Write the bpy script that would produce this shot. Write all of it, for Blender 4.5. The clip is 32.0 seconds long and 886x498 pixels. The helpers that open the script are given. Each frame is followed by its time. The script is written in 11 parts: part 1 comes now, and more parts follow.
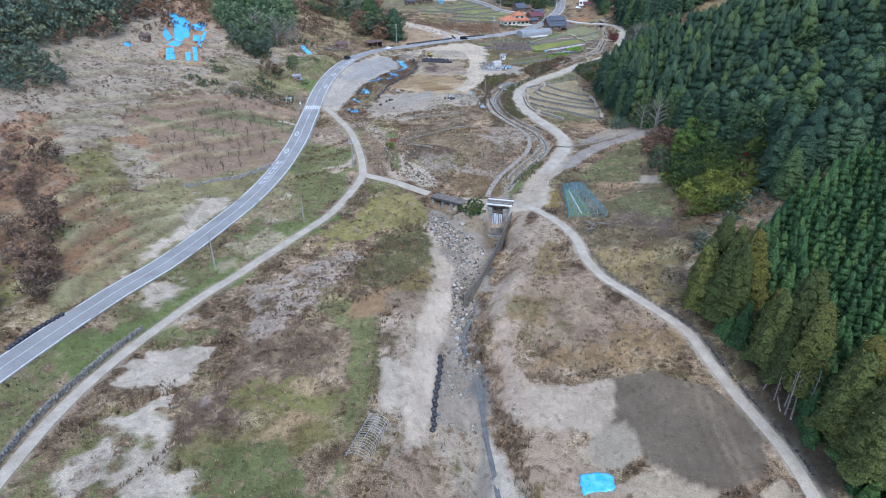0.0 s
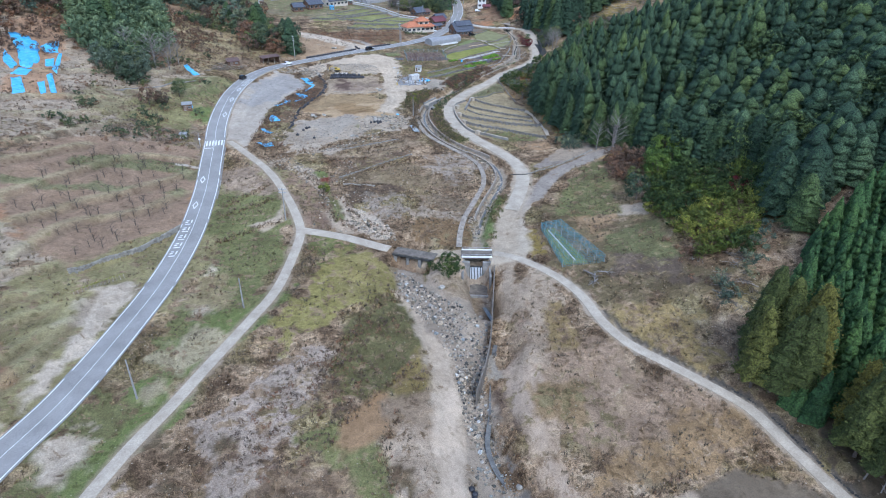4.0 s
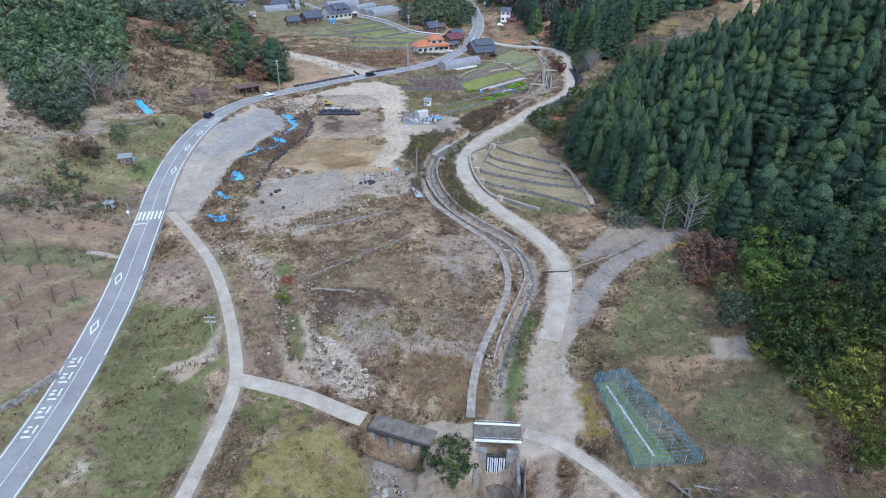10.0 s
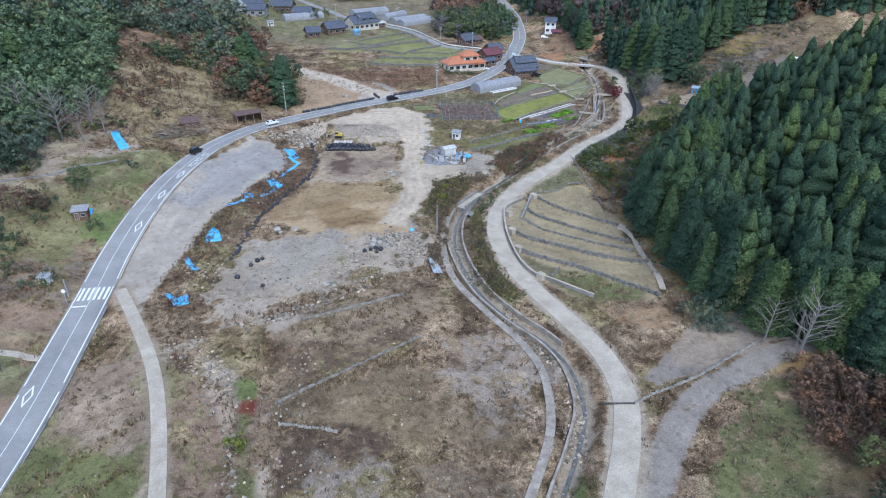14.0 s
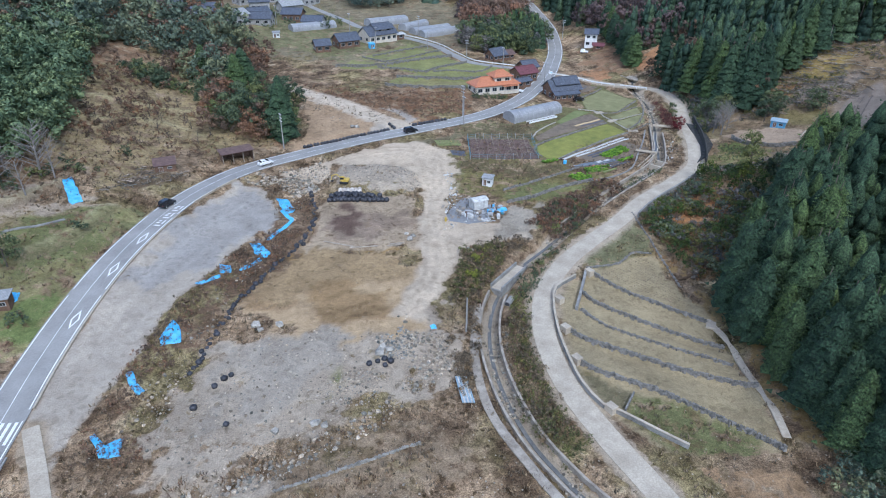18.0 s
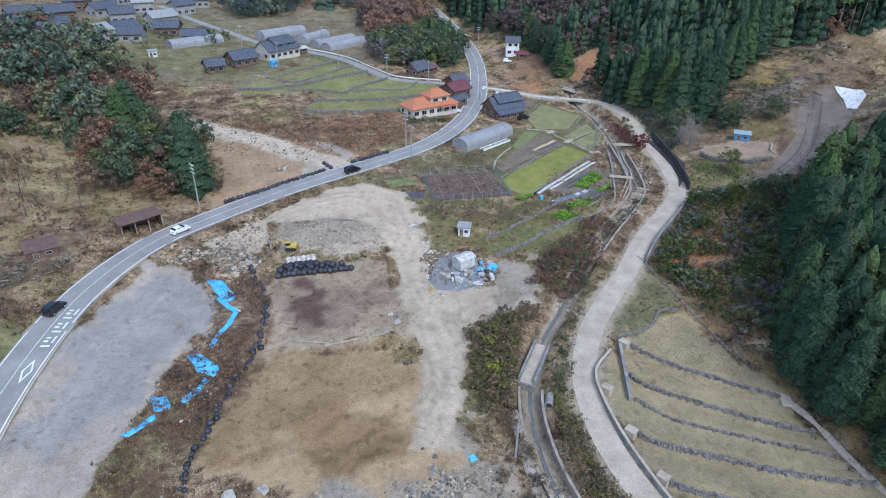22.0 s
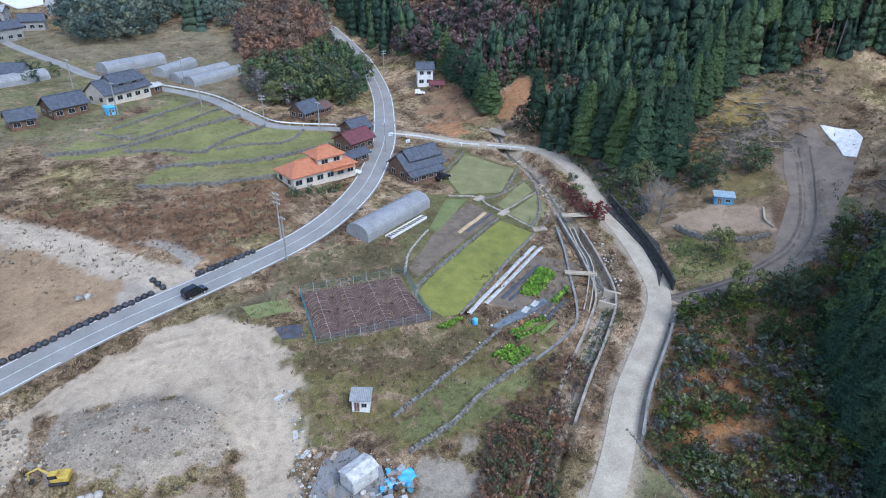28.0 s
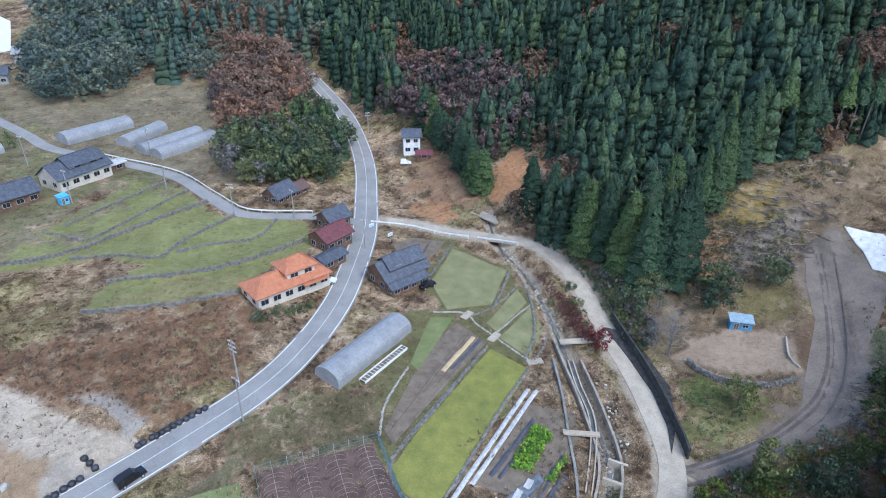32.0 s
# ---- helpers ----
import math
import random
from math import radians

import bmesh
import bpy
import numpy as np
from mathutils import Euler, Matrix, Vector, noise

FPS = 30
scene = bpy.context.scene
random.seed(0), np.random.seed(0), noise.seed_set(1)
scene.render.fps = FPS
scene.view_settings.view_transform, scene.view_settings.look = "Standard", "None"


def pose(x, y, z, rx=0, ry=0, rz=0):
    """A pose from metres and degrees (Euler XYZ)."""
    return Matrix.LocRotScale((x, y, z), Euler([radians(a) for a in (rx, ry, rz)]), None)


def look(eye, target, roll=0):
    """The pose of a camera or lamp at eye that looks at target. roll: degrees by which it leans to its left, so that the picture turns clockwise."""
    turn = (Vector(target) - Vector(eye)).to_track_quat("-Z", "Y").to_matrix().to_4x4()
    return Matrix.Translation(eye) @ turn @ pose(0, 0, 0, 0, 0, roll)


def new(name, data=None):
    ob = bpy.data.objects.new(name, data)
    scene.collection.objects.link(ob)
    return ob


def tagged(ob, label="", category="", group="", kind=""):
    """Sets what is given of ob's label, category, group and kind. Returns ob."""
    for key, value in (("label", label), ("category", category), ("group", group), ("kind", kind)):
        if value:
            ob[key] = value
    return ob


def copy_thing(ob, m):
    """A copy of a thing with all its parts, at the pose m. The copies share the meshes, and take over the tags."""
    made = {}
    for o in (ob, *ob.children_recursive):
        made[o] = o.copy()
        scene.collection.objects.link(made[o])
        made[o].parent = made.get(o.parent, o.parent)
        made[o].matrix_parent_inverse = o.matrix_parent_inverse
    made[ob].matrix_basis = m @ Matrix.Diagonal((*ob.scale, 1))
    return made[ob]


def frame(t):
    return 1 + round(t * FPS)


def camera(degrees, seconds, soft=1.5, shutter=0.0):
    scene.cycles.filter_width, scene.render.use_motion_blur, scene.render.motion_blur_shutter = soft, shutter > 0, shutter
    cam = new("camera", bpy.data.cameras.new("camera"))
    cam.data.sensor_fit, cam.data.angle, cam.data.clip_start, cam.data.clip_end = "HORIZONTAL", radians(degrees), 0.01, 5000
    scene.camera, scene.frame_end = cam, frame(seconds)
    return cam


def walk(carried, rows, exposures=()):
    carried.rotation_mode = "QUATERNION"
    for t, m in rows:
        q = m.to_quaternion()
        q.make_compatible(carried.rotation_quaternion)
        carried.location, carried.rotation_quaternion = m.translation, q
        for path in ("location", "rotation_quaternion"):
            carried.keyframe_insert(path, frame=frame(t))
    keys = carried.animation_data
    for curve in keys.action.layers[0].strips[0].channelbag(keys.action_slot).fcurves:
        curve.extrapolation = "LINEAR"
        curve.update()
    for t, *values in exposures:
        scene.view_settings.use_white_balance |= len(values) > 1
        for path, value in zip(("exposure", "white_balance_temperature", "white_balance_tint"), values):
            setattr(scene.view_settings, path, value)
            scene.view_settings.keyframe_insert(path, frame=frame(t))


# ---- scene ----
cam = camera(71.7, 32.0, soft=1.0)
METRES, EYE, TILT, LEAN, TURN = 300.0, 70.0, -28.4, 0.0, 0.0
ROWS = [
    (0.0, 0.0, 0.0, 0.0, 0.0, 0.0, -0.0),
    (0.5, -0.0097, 0.0125, 0.0065, -1.14, -0.04, 0.57),
    (1.0, -0.0196, 0.0241, 0.0127, -2.41, -0.09, 1.19),
    (1.5, -0.0305, 0.0365, 0.0194, -3.97, -0.19, 1.94),
    (2.0, -0.0415, 0.0491, 0.0263, -5.41, -0.27, 2.63),
    (2.5, -0.0511, 0.0622, 0.0334, -7.12, -0.39, 3.52),
    (3.0, -0.059, 0.0754, 0.0408, -9.25, -0.56, 4.55),
    (3.5, -0.0635, 0.0887, 0.0481, -10.31, -0.64, 5.07),
    (5.5, -0.059, 0.1421, 0.0766, -11.49, -0.74, 5.65),
    (6.0, -0.0551, 0.1557, 0.0836, -11.54, -0.73, 5.68),
    (6.5, -0.0506, 0.1696, 0.0906, -11.56, -0.7, 5.69),
    (7.0, -0.0458, 0.1833, 0.0978, -11.57, -0.7, 5.7),
    (7.5, -0.0409, 0.1974, 0.1051, -11.59, -0.72, 5.73),
    (8.0, -0.0358, 0.2113, 0.1123, -10.87, -0.6, 5.35),
    (8.5, -0.0309, 0.2254, 0.1198, -10.82, -0.59, 5.33),
    (9.0, -0.0258, 0.2394, 0.1271, -10.74, -0.56, 5.3),
    (9.5, -0.0206, 0.2534, 0.1346, -10.66, -0.56, 5.29),
    (10.0, -0.0167, 0.2675, 0.142, -9.18, -0.42, 4.51),
    (10.5, -0.0111, 0.2814, 0.1494, -7.45, -0.29, 3.7),
    (11.0, -0.0068, 0.2957, 0.1567, -6.91, -0.23, 3.4),
    (11.5, -0.0027, 0.3102, 0.1642, -6.48, -0.18, 3.21),
    (12.0, 0.0008, 0.3246, 0.1722, -6.27, -0.2, 3.11),
    (12.5, 0.0041, 0.3394, 0.1798, -6.13, -0.2, 3.05),
    (13.0, 0.0073, 0.3541, 0.1875, -6.05, -0.2, 3.02),
    (13.5, 0.0106, 0.3688, 0.1951, -5.96, -0.2, 3.01),
    (14.0, 0.0137, 0.3837, 0.2026, -5.9, -0.16, 2.96),
    (14.5, 0.0168, 0.3986, 0.2104, -5.84, -0.15, 2.95),
    (16.5, 0.0274, 0.4579, 0.2409, -5.63, -0.14, 2.86),
    (17.0, 0.0276, 0.4723, 0.2488, -4.96, -0.14, 2.51),
    (17.5, 0.025, 0.4863, 0.2561, -4.59, -0.12, 2.33),
    (18.0, 0.02, 0.4994, 0.2632, -4.28, -0.12, 2.18),
    (18.5, 0.0134, 0.512, 0.2701, -5.03, -0.2, 2.54),
    (19.0, 0.0049, 0.5242, 0.2767, -6.6, -0.31, 3.31),
    (19.5, -0.0048, 0.5364, 0.283, -7.88, -0.4, 3.91),
    (20.0, -0.0147, 0.5488, 0.2895, -8.61, -0.48, 4.28),
    (20.5, -0.0231, 0.5614, 0.2961, -10.84, -0.66, 5.39),
    (21.0, -0.0285, 0.5737, 0.3028, -13.06, -0.91, 6.45),
    (21.5, -0.0316, 0.5858, 0.3095, -14.8, -1.13, 7.26),
    (22.0, -0.0317, 0.5974, 0.3159, -15.26, -1.16, 7.46),
    (22.5, -0.0296, 0.6088, 0.3221, -16.05, -1.26, 7.82),
    (23.0, -0.0262, 0.6202, 0.3282, -17.7, -1.49, 8.6),
    (23.5, -0.0218, 0.6317, 0.3343, -19.11, -1.72, 9.28),
    (24.0, -0.0165, 0.6432, 0.3402, -20.35, -1.91, 9.86),
    (24.5, -0.0105, 0.6547, 0.3462, -21.07, -2.02, 10.18),
    (25.0, -0.0041, 0.6664, 0.3524, -21.45, -2.08, 10.34),
    (25.5, 0.0032, 0.6783, 0.3585, -21.66, -2.1, 10.47),
    (27.5, 0.0348, 0.7272, 0.3834, -22.02, -2.09, 10.7),
    (28.0, 0.0425, 0.7387, 0.3907, -22.04, -2.12, 10.78),
    (28.5, 0.0499, 0.7487, 0.4011, -22.09, -2.14, 10.84),
    (29.0, 0.0572, 0.7577, 0.413, -22.16, -2.13, 10.88),
    (29.5, 0.0647, 0.7662, 0.4251, -22.2, -2.14, 10.93),
    (30.0, 0.0717, 0.7737, 0.4368, -22.21, -2.13, 10.97),
    (30.5, 0.0771, 0.7776, 0.4469, -22.19, -2.13, 10.98),
    (31.0, 0.08, 0.7783, 0.455, -22.24, -2.13, 11.01),
    (31.5, 0.0827, 0.7781, 0.4627, -22.26, -2.15, 10.99),
    (32.0, 0.085, 0.7776, 0.4701, -22.3, -2.13, 10.97),
]
walk(cam, [(t, pose(0, 0, EYE, TILT, LEAN, TURN) @ pose(METRES * x, METRES * y, METRES * z, 90 + pitch, roll, yaw)) for t, x, y, z, yaw, pitch, roll in ROWS], [(0.0, 1.17, 5450, 8), (12.0, 1.12, 5490, 8), (18.0, 1.1, 5560, 8), (24.0, 1.03, 5600, 8), (32.0, 1.23, 5530, 8)])

# ---- light ----
world = bpy.data.worlds.new("sky")
scene.world = world
world.use_nodes = True
_n = world.node_tree.nodes
_sky = _n.new("ShaderNodeTexSky")
_sky.sky_type = "NISHITA"
_sky.sun_disc = False
_sky.sun_elevation, _sky.sun_rotation = radians(48), radians(205)
_sky.air_density, _sky.dust_density, _sky.ozone_density = 1.0, 1.2, 1.0
world.node_tree.links.new(_sky.outputs[0], _n["Background"].inputs[0])
_n["Background"].inputs[1].default_value = 0.13
sun = new("sun", bpy.data.lights.new("sun", "SUN"))
sun.data.energy, sun.data.angle, sun.data.color = 1.3, radians(25), (1.0, 0.98, 0.95)
sun.matrix_world = look((0, 0, 200), (-45, 95, 83))

# ---- materials ----


def material(name, rough=0.9, metal=0.0, spec=0.3):
    m = bpy.data.materials.new(name)
    m.use_nodes = True
    b = m.node_tree.nodes["Principled BSDF"]
    b.inputs["Roughness"].default_value = rough
    b.inputs["Metallic"].default_value = metal
    b.inputs["Specular IOR Level"].default_value = spec
    return m, m.node_tree.nodes, m.node_tree.links, b


def noise_node(n, l, scale, detail=4.0, coords=None, rough=0.6):
    t = n.new("ShaderNodeTexNoise")
    t.inputs["Scale"].default_value, t.inputs["Detail"].default_value, t.inputs["Roughness"].default_value = scale, detail, rough
    if coords:
        l.new(coords, t.inputs["Vector"])
    return t.outputs["Fac"]


def ramp(n, l, fac, *stops):
    r = n.new("ShaderNodeValToRGB")
    e = r.color_ramp.elements
    while len(e) < len(stops):
        e.new(0.5)
    for item, (p, c) in zip(e, stops):
        item.position, item.color = p, (*c, 1) if len(c) == 3 else c
    l.new(fac, r.inputs[0])
    return r.outputs[0]


def mix(n, l, a, b, fac, mode="MIX"):
    x = n.new("ShaderNodeMix")
    x.data_type, x.blend_type = "RGBA", mode
    for slot, v in ((0, fac), (6, a), (7, b)):
        if isinstance(v, (int, float)):
            x.inputs[slot].default_value = v
        elif isinstance(v, tuple):
            x.inputs[slot].default_value = (*v, 1)
        else:
            l.new(v, x.inputs[slot])
    return x.outputs[2]


def bump(n, l, b, height, strength=0.5, distance=0.05):
    k = n.new("ShaderNodeBump")
    k.inputs["Strength"].default_value, k.inputs["Distance"].default_value = strength, distance
    l.new(height, k.inputs["Height"])
    l.new(k.outputs[0], b.inputs["Normal"])


def world_coords(n):
    return n.new("ShaderNodeNewGeometry").outputs["Position"]


def mottled(name, dark, light, scale=0.5, fine=6.0, rough=0.9, metal=0.0, spec=0.3, relief=0.3, vary=0.0):
    """A surface that wanders between two colours at two scales, with fine relief; vary: how far objects differ."""
    m, n, l, b = material(name, rough, metal, spec)
    p = world_coords(n)
    big, small = noise_node(n, l, scale, 5, p), noise_node(n, l, fine, 3, p)
    c = ramp(n, l, big, (0.3, dark), (0.7, light))
    c = mix(n, l, c, ramp(n, l, small, (0.25, (0.6, 0.6, 0.6)), (0.75, (1.3, 1.3, 1.3))), 0.6, "MULTIPLY")
    if vary:
        r = n.new("ShaderNodeObjectInfo").outputs["Random"]
        c = mix(n, l, c, ramp(n, l, r, (0, (1 - vary,) * 3), (1, (1 + vary,) * 3)), 1.0, "MULTIPLY")
    l.new(c, b.inputs["Base Color"])
    if relief:
        bump(n, l, b, small, relief, 0.04)
    return m


def foliage(name, dark, light, dry=None, grain=2.2, deep=0.5, rough=0.25):
    """Leaves: each spray its own shade, each tree its own tint."""
    m, n, l, b = material(name, 0.75, 0, 0.2)
    g = n.new("ShaderNodeNewGeometry")
    c = ramp(n, l, g.outputs["Random Per Island"], (0, dark), (1, light))
    a = n.new("ShaderNodeAttribute")
    a.attribute_name = "tint"
    r = n.new("ShaderNodeObjectInfo").outputs["Random"]
    add = n.new("ShaderNodeMath")
    add.operation = "ADD"
    l.new(a.outputs["Fac"], add.inputs[0])
    l.new(r, add.inputs[1])
    frac = n.new("ShaderNodeMath")
    frac.operation = "FRACT"
    l.new(add.outputs[0], frac.inputs[0])
    c = mix(n, l, c, ramp(n, l, frac.outputs[0], (0, (0.54, 0.61, 0.66)), (0.6, (1, 1, 1)), (1, dry or (1.3, 1.2, 1.0))), 1.0, "MULTIPLY")
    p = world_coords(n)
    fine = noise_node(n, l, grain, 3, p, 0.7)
    # shade between sprays put into colour: bump hollows darker and bluer, ridges lighter
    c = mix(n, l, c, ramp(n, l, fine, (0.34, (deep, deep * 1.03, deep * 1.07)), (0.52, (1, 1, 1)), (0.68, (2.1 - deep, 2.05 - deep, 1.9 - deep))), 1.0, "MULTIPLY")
    l.new(c, b.inputs["Base Color"])
    bump(n, l, b, fine, 1.0, rough)
    return m


def specks(n, l, coords, scale, reach, keep):
    """Small scattered blots, as stones or single plants make them: 1 inside a blot."""
    v = n.new("ShaderNodeTexVoronoi")
    v.inputs["Scale"].default_value, v.inputs["Randomness"].default_value = scale, 1.0
    l.new(coords, v.inputs["Vector"])
    near = ramp(n, l, v.outputs["Distance"], (reach * 0.6, (1, 1, 1)), (reach, (0, 0, 0)))
    split = n.new("ShaderNodeSeparateColor")
    l.new(v.outputs["Color"], split.inputs[0])
    some = ramp(n, l, split.outputs[0], (keep, (1, 1, 1)), (keep + 0.02, (0, 0, 0)))
    return mix(n, l, near, some, 1.0, "MULTIPLY")


def ground_material():
    m, n, l, b = material("ground", 0.95, 0, 0.1)
    p = world_coords(n)
    warp = n.new("ShaderNodeVectorMath")
    warp.operation = "MULTIPLY_ADD"
    t = n.new("ShaderNodeTexNoise")
    t.inputs["Scale"].default_value, t.inputs["Detail"].default_value = 0.35, 3
    l.new(p, t.inputs["Vector"])
    l.new(t.outputs["Color"], warp.inputs[0])
    warp.inputs[1].default_value = (3.0, 3.0, 0.0)
    l.new(p, warp.inputs[2])
    w = warp.outputs[0]
    a = n.new("ShaderNodeAttribute")
    a.attribute_name = "cover"
    n0, n1, n2, n3 = noise_node(n, l, 0.05, 5, p), noise_node(n, l, 0.2, 8, w, 0.68), noise_node(n, l, 0.9, 7, w, 0.72), noise_node(n, l, 4.5, 4, p, 0.75)
    weeds = ramp(n, l, n1, (0.36, (0.125, 0.093, 0.064)), (0.46, (0.195, 0.144, 0.098)), (0.54, (0.245, 0.185, 0.128)), (0.62, (0.275, 0.218, 0.155)), (0.67, (0.34, 0.28, 0.21)))
    weeds = mix(n, l, weeds, (0.15, 0.15, 0.06), ramp(n, l, n0, (0.5, (0, 0, 0)), (0.6, (0.5,) * 3)))
    lift = n.new("ShaderNodeMath")
    lift.operation, lift.inputs[1].default_value = "MULTIPLY_ADD", 2.3
    l.new(noise_node(n, l, 0.42, 9, w, 0.66), lift.inputs[0])
    l.new(a.outputs["Alpha"], lift.inputs[2])
    grown = n.new("ShaderNodeMapRange")
    grown.interpolation_type = "SMOOTHSTEP"
    l.new(lift.outputs[0], grown.inputs[0])
    grown.inputs[1].default_value, grown.inputs[2].default_value = 1.5, 1.78
    c = mix(n, l, a.outputs["Color"], weeds, grown.outputs[0])
    bare = n.new("ShaderNodeMapRange")
    l.new(a.outputs["Alpha"], bare.inputs[0])
    bare.inputs[3].default_value, bare.inputs[4].default_value = 0.27, 1.0
    k = bare.outputs[0]
    n4 = noise_node(n, l, 0.085, 6, w, 0.62)
    c = mix(n, l, c, ramp(n, l, n4, (0.36, (0.66, 0.65, 0.64)), (0.5, (1, 1, 1)), (0.64, (1.26, 1.24, 1.2))), k, "MULTIPLY")
    c = mix(n, l, c, ramp(n, l, n1, (0.38, (0.66, 0.63, 0.6)), (0.5, (1, 1, 1)), (0.62, (1.3, 1.3, 1.3))), k, "MULTIPLY")
    c = mix(n, l, c, ramp(n, l, n2, (0.38, (0.5, 0.49, 0.47)), (0.46, (0.9, 0.9, 0.9)), (0.56, (1.06, 1.06, 1.05)), (0.62, (1.36, 1.35, 1.32))), k, "MULTIPLY")
    c = mix(n, l, c, ramp(n, l, n3, (0.38, (0.5, 0.49, 0.48)), (0.62, (1.45, 1.44, 1.42))), k, "MULTIPLY")
    dark, pale = specks(n, l, w, 0.75, 0.42, 0.34), specks(n, l, p, 1.9, 0.3, 0.07)
    c = mix(n, l, c, mix(n, l, (1, 1, 1), (0.42, 0.41, 0.36), mix(n, l, dark, k, 1.0, "MULTIPLY")), 1.0, "MULTIPLY")
    c = mix(n, l, c, (0.42, 0.38, 0.32), mix(n, l, pale, mix(n, l, k, (0.8, 0.8, 0.8), 1.0, "MULTIPLY"), 1.0, "MULTIPLY"))
    c = mix(n, l, c, (1.06, 1.0, 0.92), 1.0, "MULTIPLY")
    l.new(c, b.inputs["Base Color"])
    h = mix(n, l, n2, n3, 0.4)
    bump(n, l, b, h, 1.0, 0.45)
    return m


GROUND = ground_material()
ASPHALT = mottled("asphalt", (0.23, 0.219, 0.203), (0.315, 0.3, 0.277), 0.2, 5, 0.85, relief=0.15)
CONCRETE = mottled("concrete", (0.34, 0.285, 0.215), (0.49, 0.42, 0.325), 0.35, 4, 0.85, relief=0.2)
OLD_CONCRETE = mottled("old_concrete", (0.13, 0.125, 0.115), (0.33, 0.315, 0.29), 0.5, 5, 0.9)
PAINT = mottled("road_paint", (0.62, 0.62, 0.6), (0.8, 0.8, 0.78), 1.5, 12, 0.7)
BARK = mottled("bark", (0.07, 0.055, 0.045), (0.16, 0.13, 0.11), 1.0, 8)
PALE_BARK = mottled("pale_bark", (0.15, 0.135, 0.12), (0.28, 0.255, 0.23), 1.0, 8)
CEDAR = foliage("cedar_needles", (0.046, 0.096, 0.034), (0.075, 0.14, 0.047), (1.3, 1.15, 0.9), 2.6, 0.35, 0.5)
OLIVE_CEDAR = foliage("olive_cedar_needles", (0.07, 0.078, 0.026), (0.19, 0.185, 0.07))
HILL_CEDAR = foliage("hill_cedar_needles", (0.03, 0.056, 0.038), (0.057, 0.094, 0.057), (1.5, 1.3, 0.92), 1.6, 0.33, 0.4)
# next two: far foliage with distance haze put into its colour, paler and bluer
HAZED_CEDAR = foliage("hazed_cedar_needles", (0.04, 0.068, 0.055), (0.095, 0.14, 0.105), (1.4, 1.2, 0.95), deep=0.7)
HAZED_LEAVES = foliage("hazed_wood_leaves", (0.075, 0.10, 0.085), (0.17, 0.205, 0.165), (1.4, 1.2, 0.95), deep=0.75)
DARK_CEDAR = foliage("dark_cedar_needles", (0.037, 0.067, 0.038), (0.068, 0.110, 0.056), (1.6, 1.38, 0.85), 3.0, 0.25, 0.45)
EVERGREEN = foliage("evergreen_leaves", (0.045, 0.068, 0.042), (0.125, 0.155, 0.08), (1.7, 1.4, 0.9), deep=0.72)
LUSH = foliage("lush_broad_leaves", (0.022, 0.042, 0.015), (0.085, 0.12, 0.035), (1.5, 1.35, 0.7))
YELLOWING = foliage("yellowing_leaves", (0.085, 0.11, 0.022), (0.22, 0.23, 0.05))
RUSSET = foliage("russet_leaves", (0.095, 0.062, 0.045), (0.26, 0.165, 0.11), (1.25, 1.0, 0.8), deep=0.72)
WEEDS = foliage("dry_weeds", (0.095, 0.07, 0.045), (0.28, 0.21, 0.14))
GRASS = foliage("green_grass", (0.085, 0.095, 0.038), (0.20, 0.205, 0.09))
STONE = mottled("stone", (0.18, 0.165, 0.14), (0.47, 0.435, 0.375), 1.2, 7, 0.9, vary=0.3)

# ---- terrain ----
COLS = (-260, -200, -130, -90, -60, -30, 0, 30, 60, 90, 130, 180, 260, 400)
STATIONS = {}


def station(y, *heights):
    STATIONS[y] = heights


station(0, 70, 48, 22, 9, 0, -8, -12, -12, -10, 4, 26, 54, 92, 150)
station(80, 64, 42, 18, 6, 0, -3.5, -6.7, -6.4, -5, 8, 30, 58, 96, 155)
station(130, 66, 44, 20, 7, 1.5, -0.5, -2.5, -1, 3, 15, 38, 64, 100, 160)
station(180, 70, 48, 23, 10, 2, 1, 0.3, 0.6, 2.5, 11, 34, 62, 98, 160)
station(240, 74, 52, 26, 14, 6, 4.5, 5, 3, 3, 11, 33, 60, 98, 160)
station(300, 78, 56, 32, 21, 13.5, 8, 7.3, 6.5, 7.5, 9.5, 20, 46, 88, 150)
station(340, 84, 62, 37, 25, 16.5, 11.5, 10.8, 10.8, 10.5, 10.5, 16, 32, 70, 140)
station(380, 88, 66, 40, 28, 19, 15, 14.5, 14, 12.5, 11.5, 26, 48, 84, 150)
station(430, 80, 58, 40, 28, 21.5, 18.5, 18.3, 17, 15.5, 14.5, 30, 58, 96, 160)
station(500, 66, 46, 32, 26, 24, 22.5, 22.5, 21, 23, 22, 42, 72, 115, 175)
station(600, 70, 48, 36, 32, 30, 30, 33, 40, 46, 52, 72, 100, 140, 195)
station(760, 80, 62, 50, 48, 50, 56, 66, 76, 86, 96, 114, 138, 170, 220)
station(1000, 110, 100, 95, 98, 105, 112, 122, 132, 140, 150, 165, 185, 215, 250)


def cubic_weights(knots, v):
    """Index of the knot below each value and the monotone weights of its four neighbours."""
    k = np.asarray(knots, float)
    v = np.clip(v, k[0], k[-1] - 1e-6)
    i = np.clip(np.searchsorted(k, v, side="right") - 1, 0, len(k) - 2)
    return k, i, (v - k[i]) / (k[i + 1] - k[i])


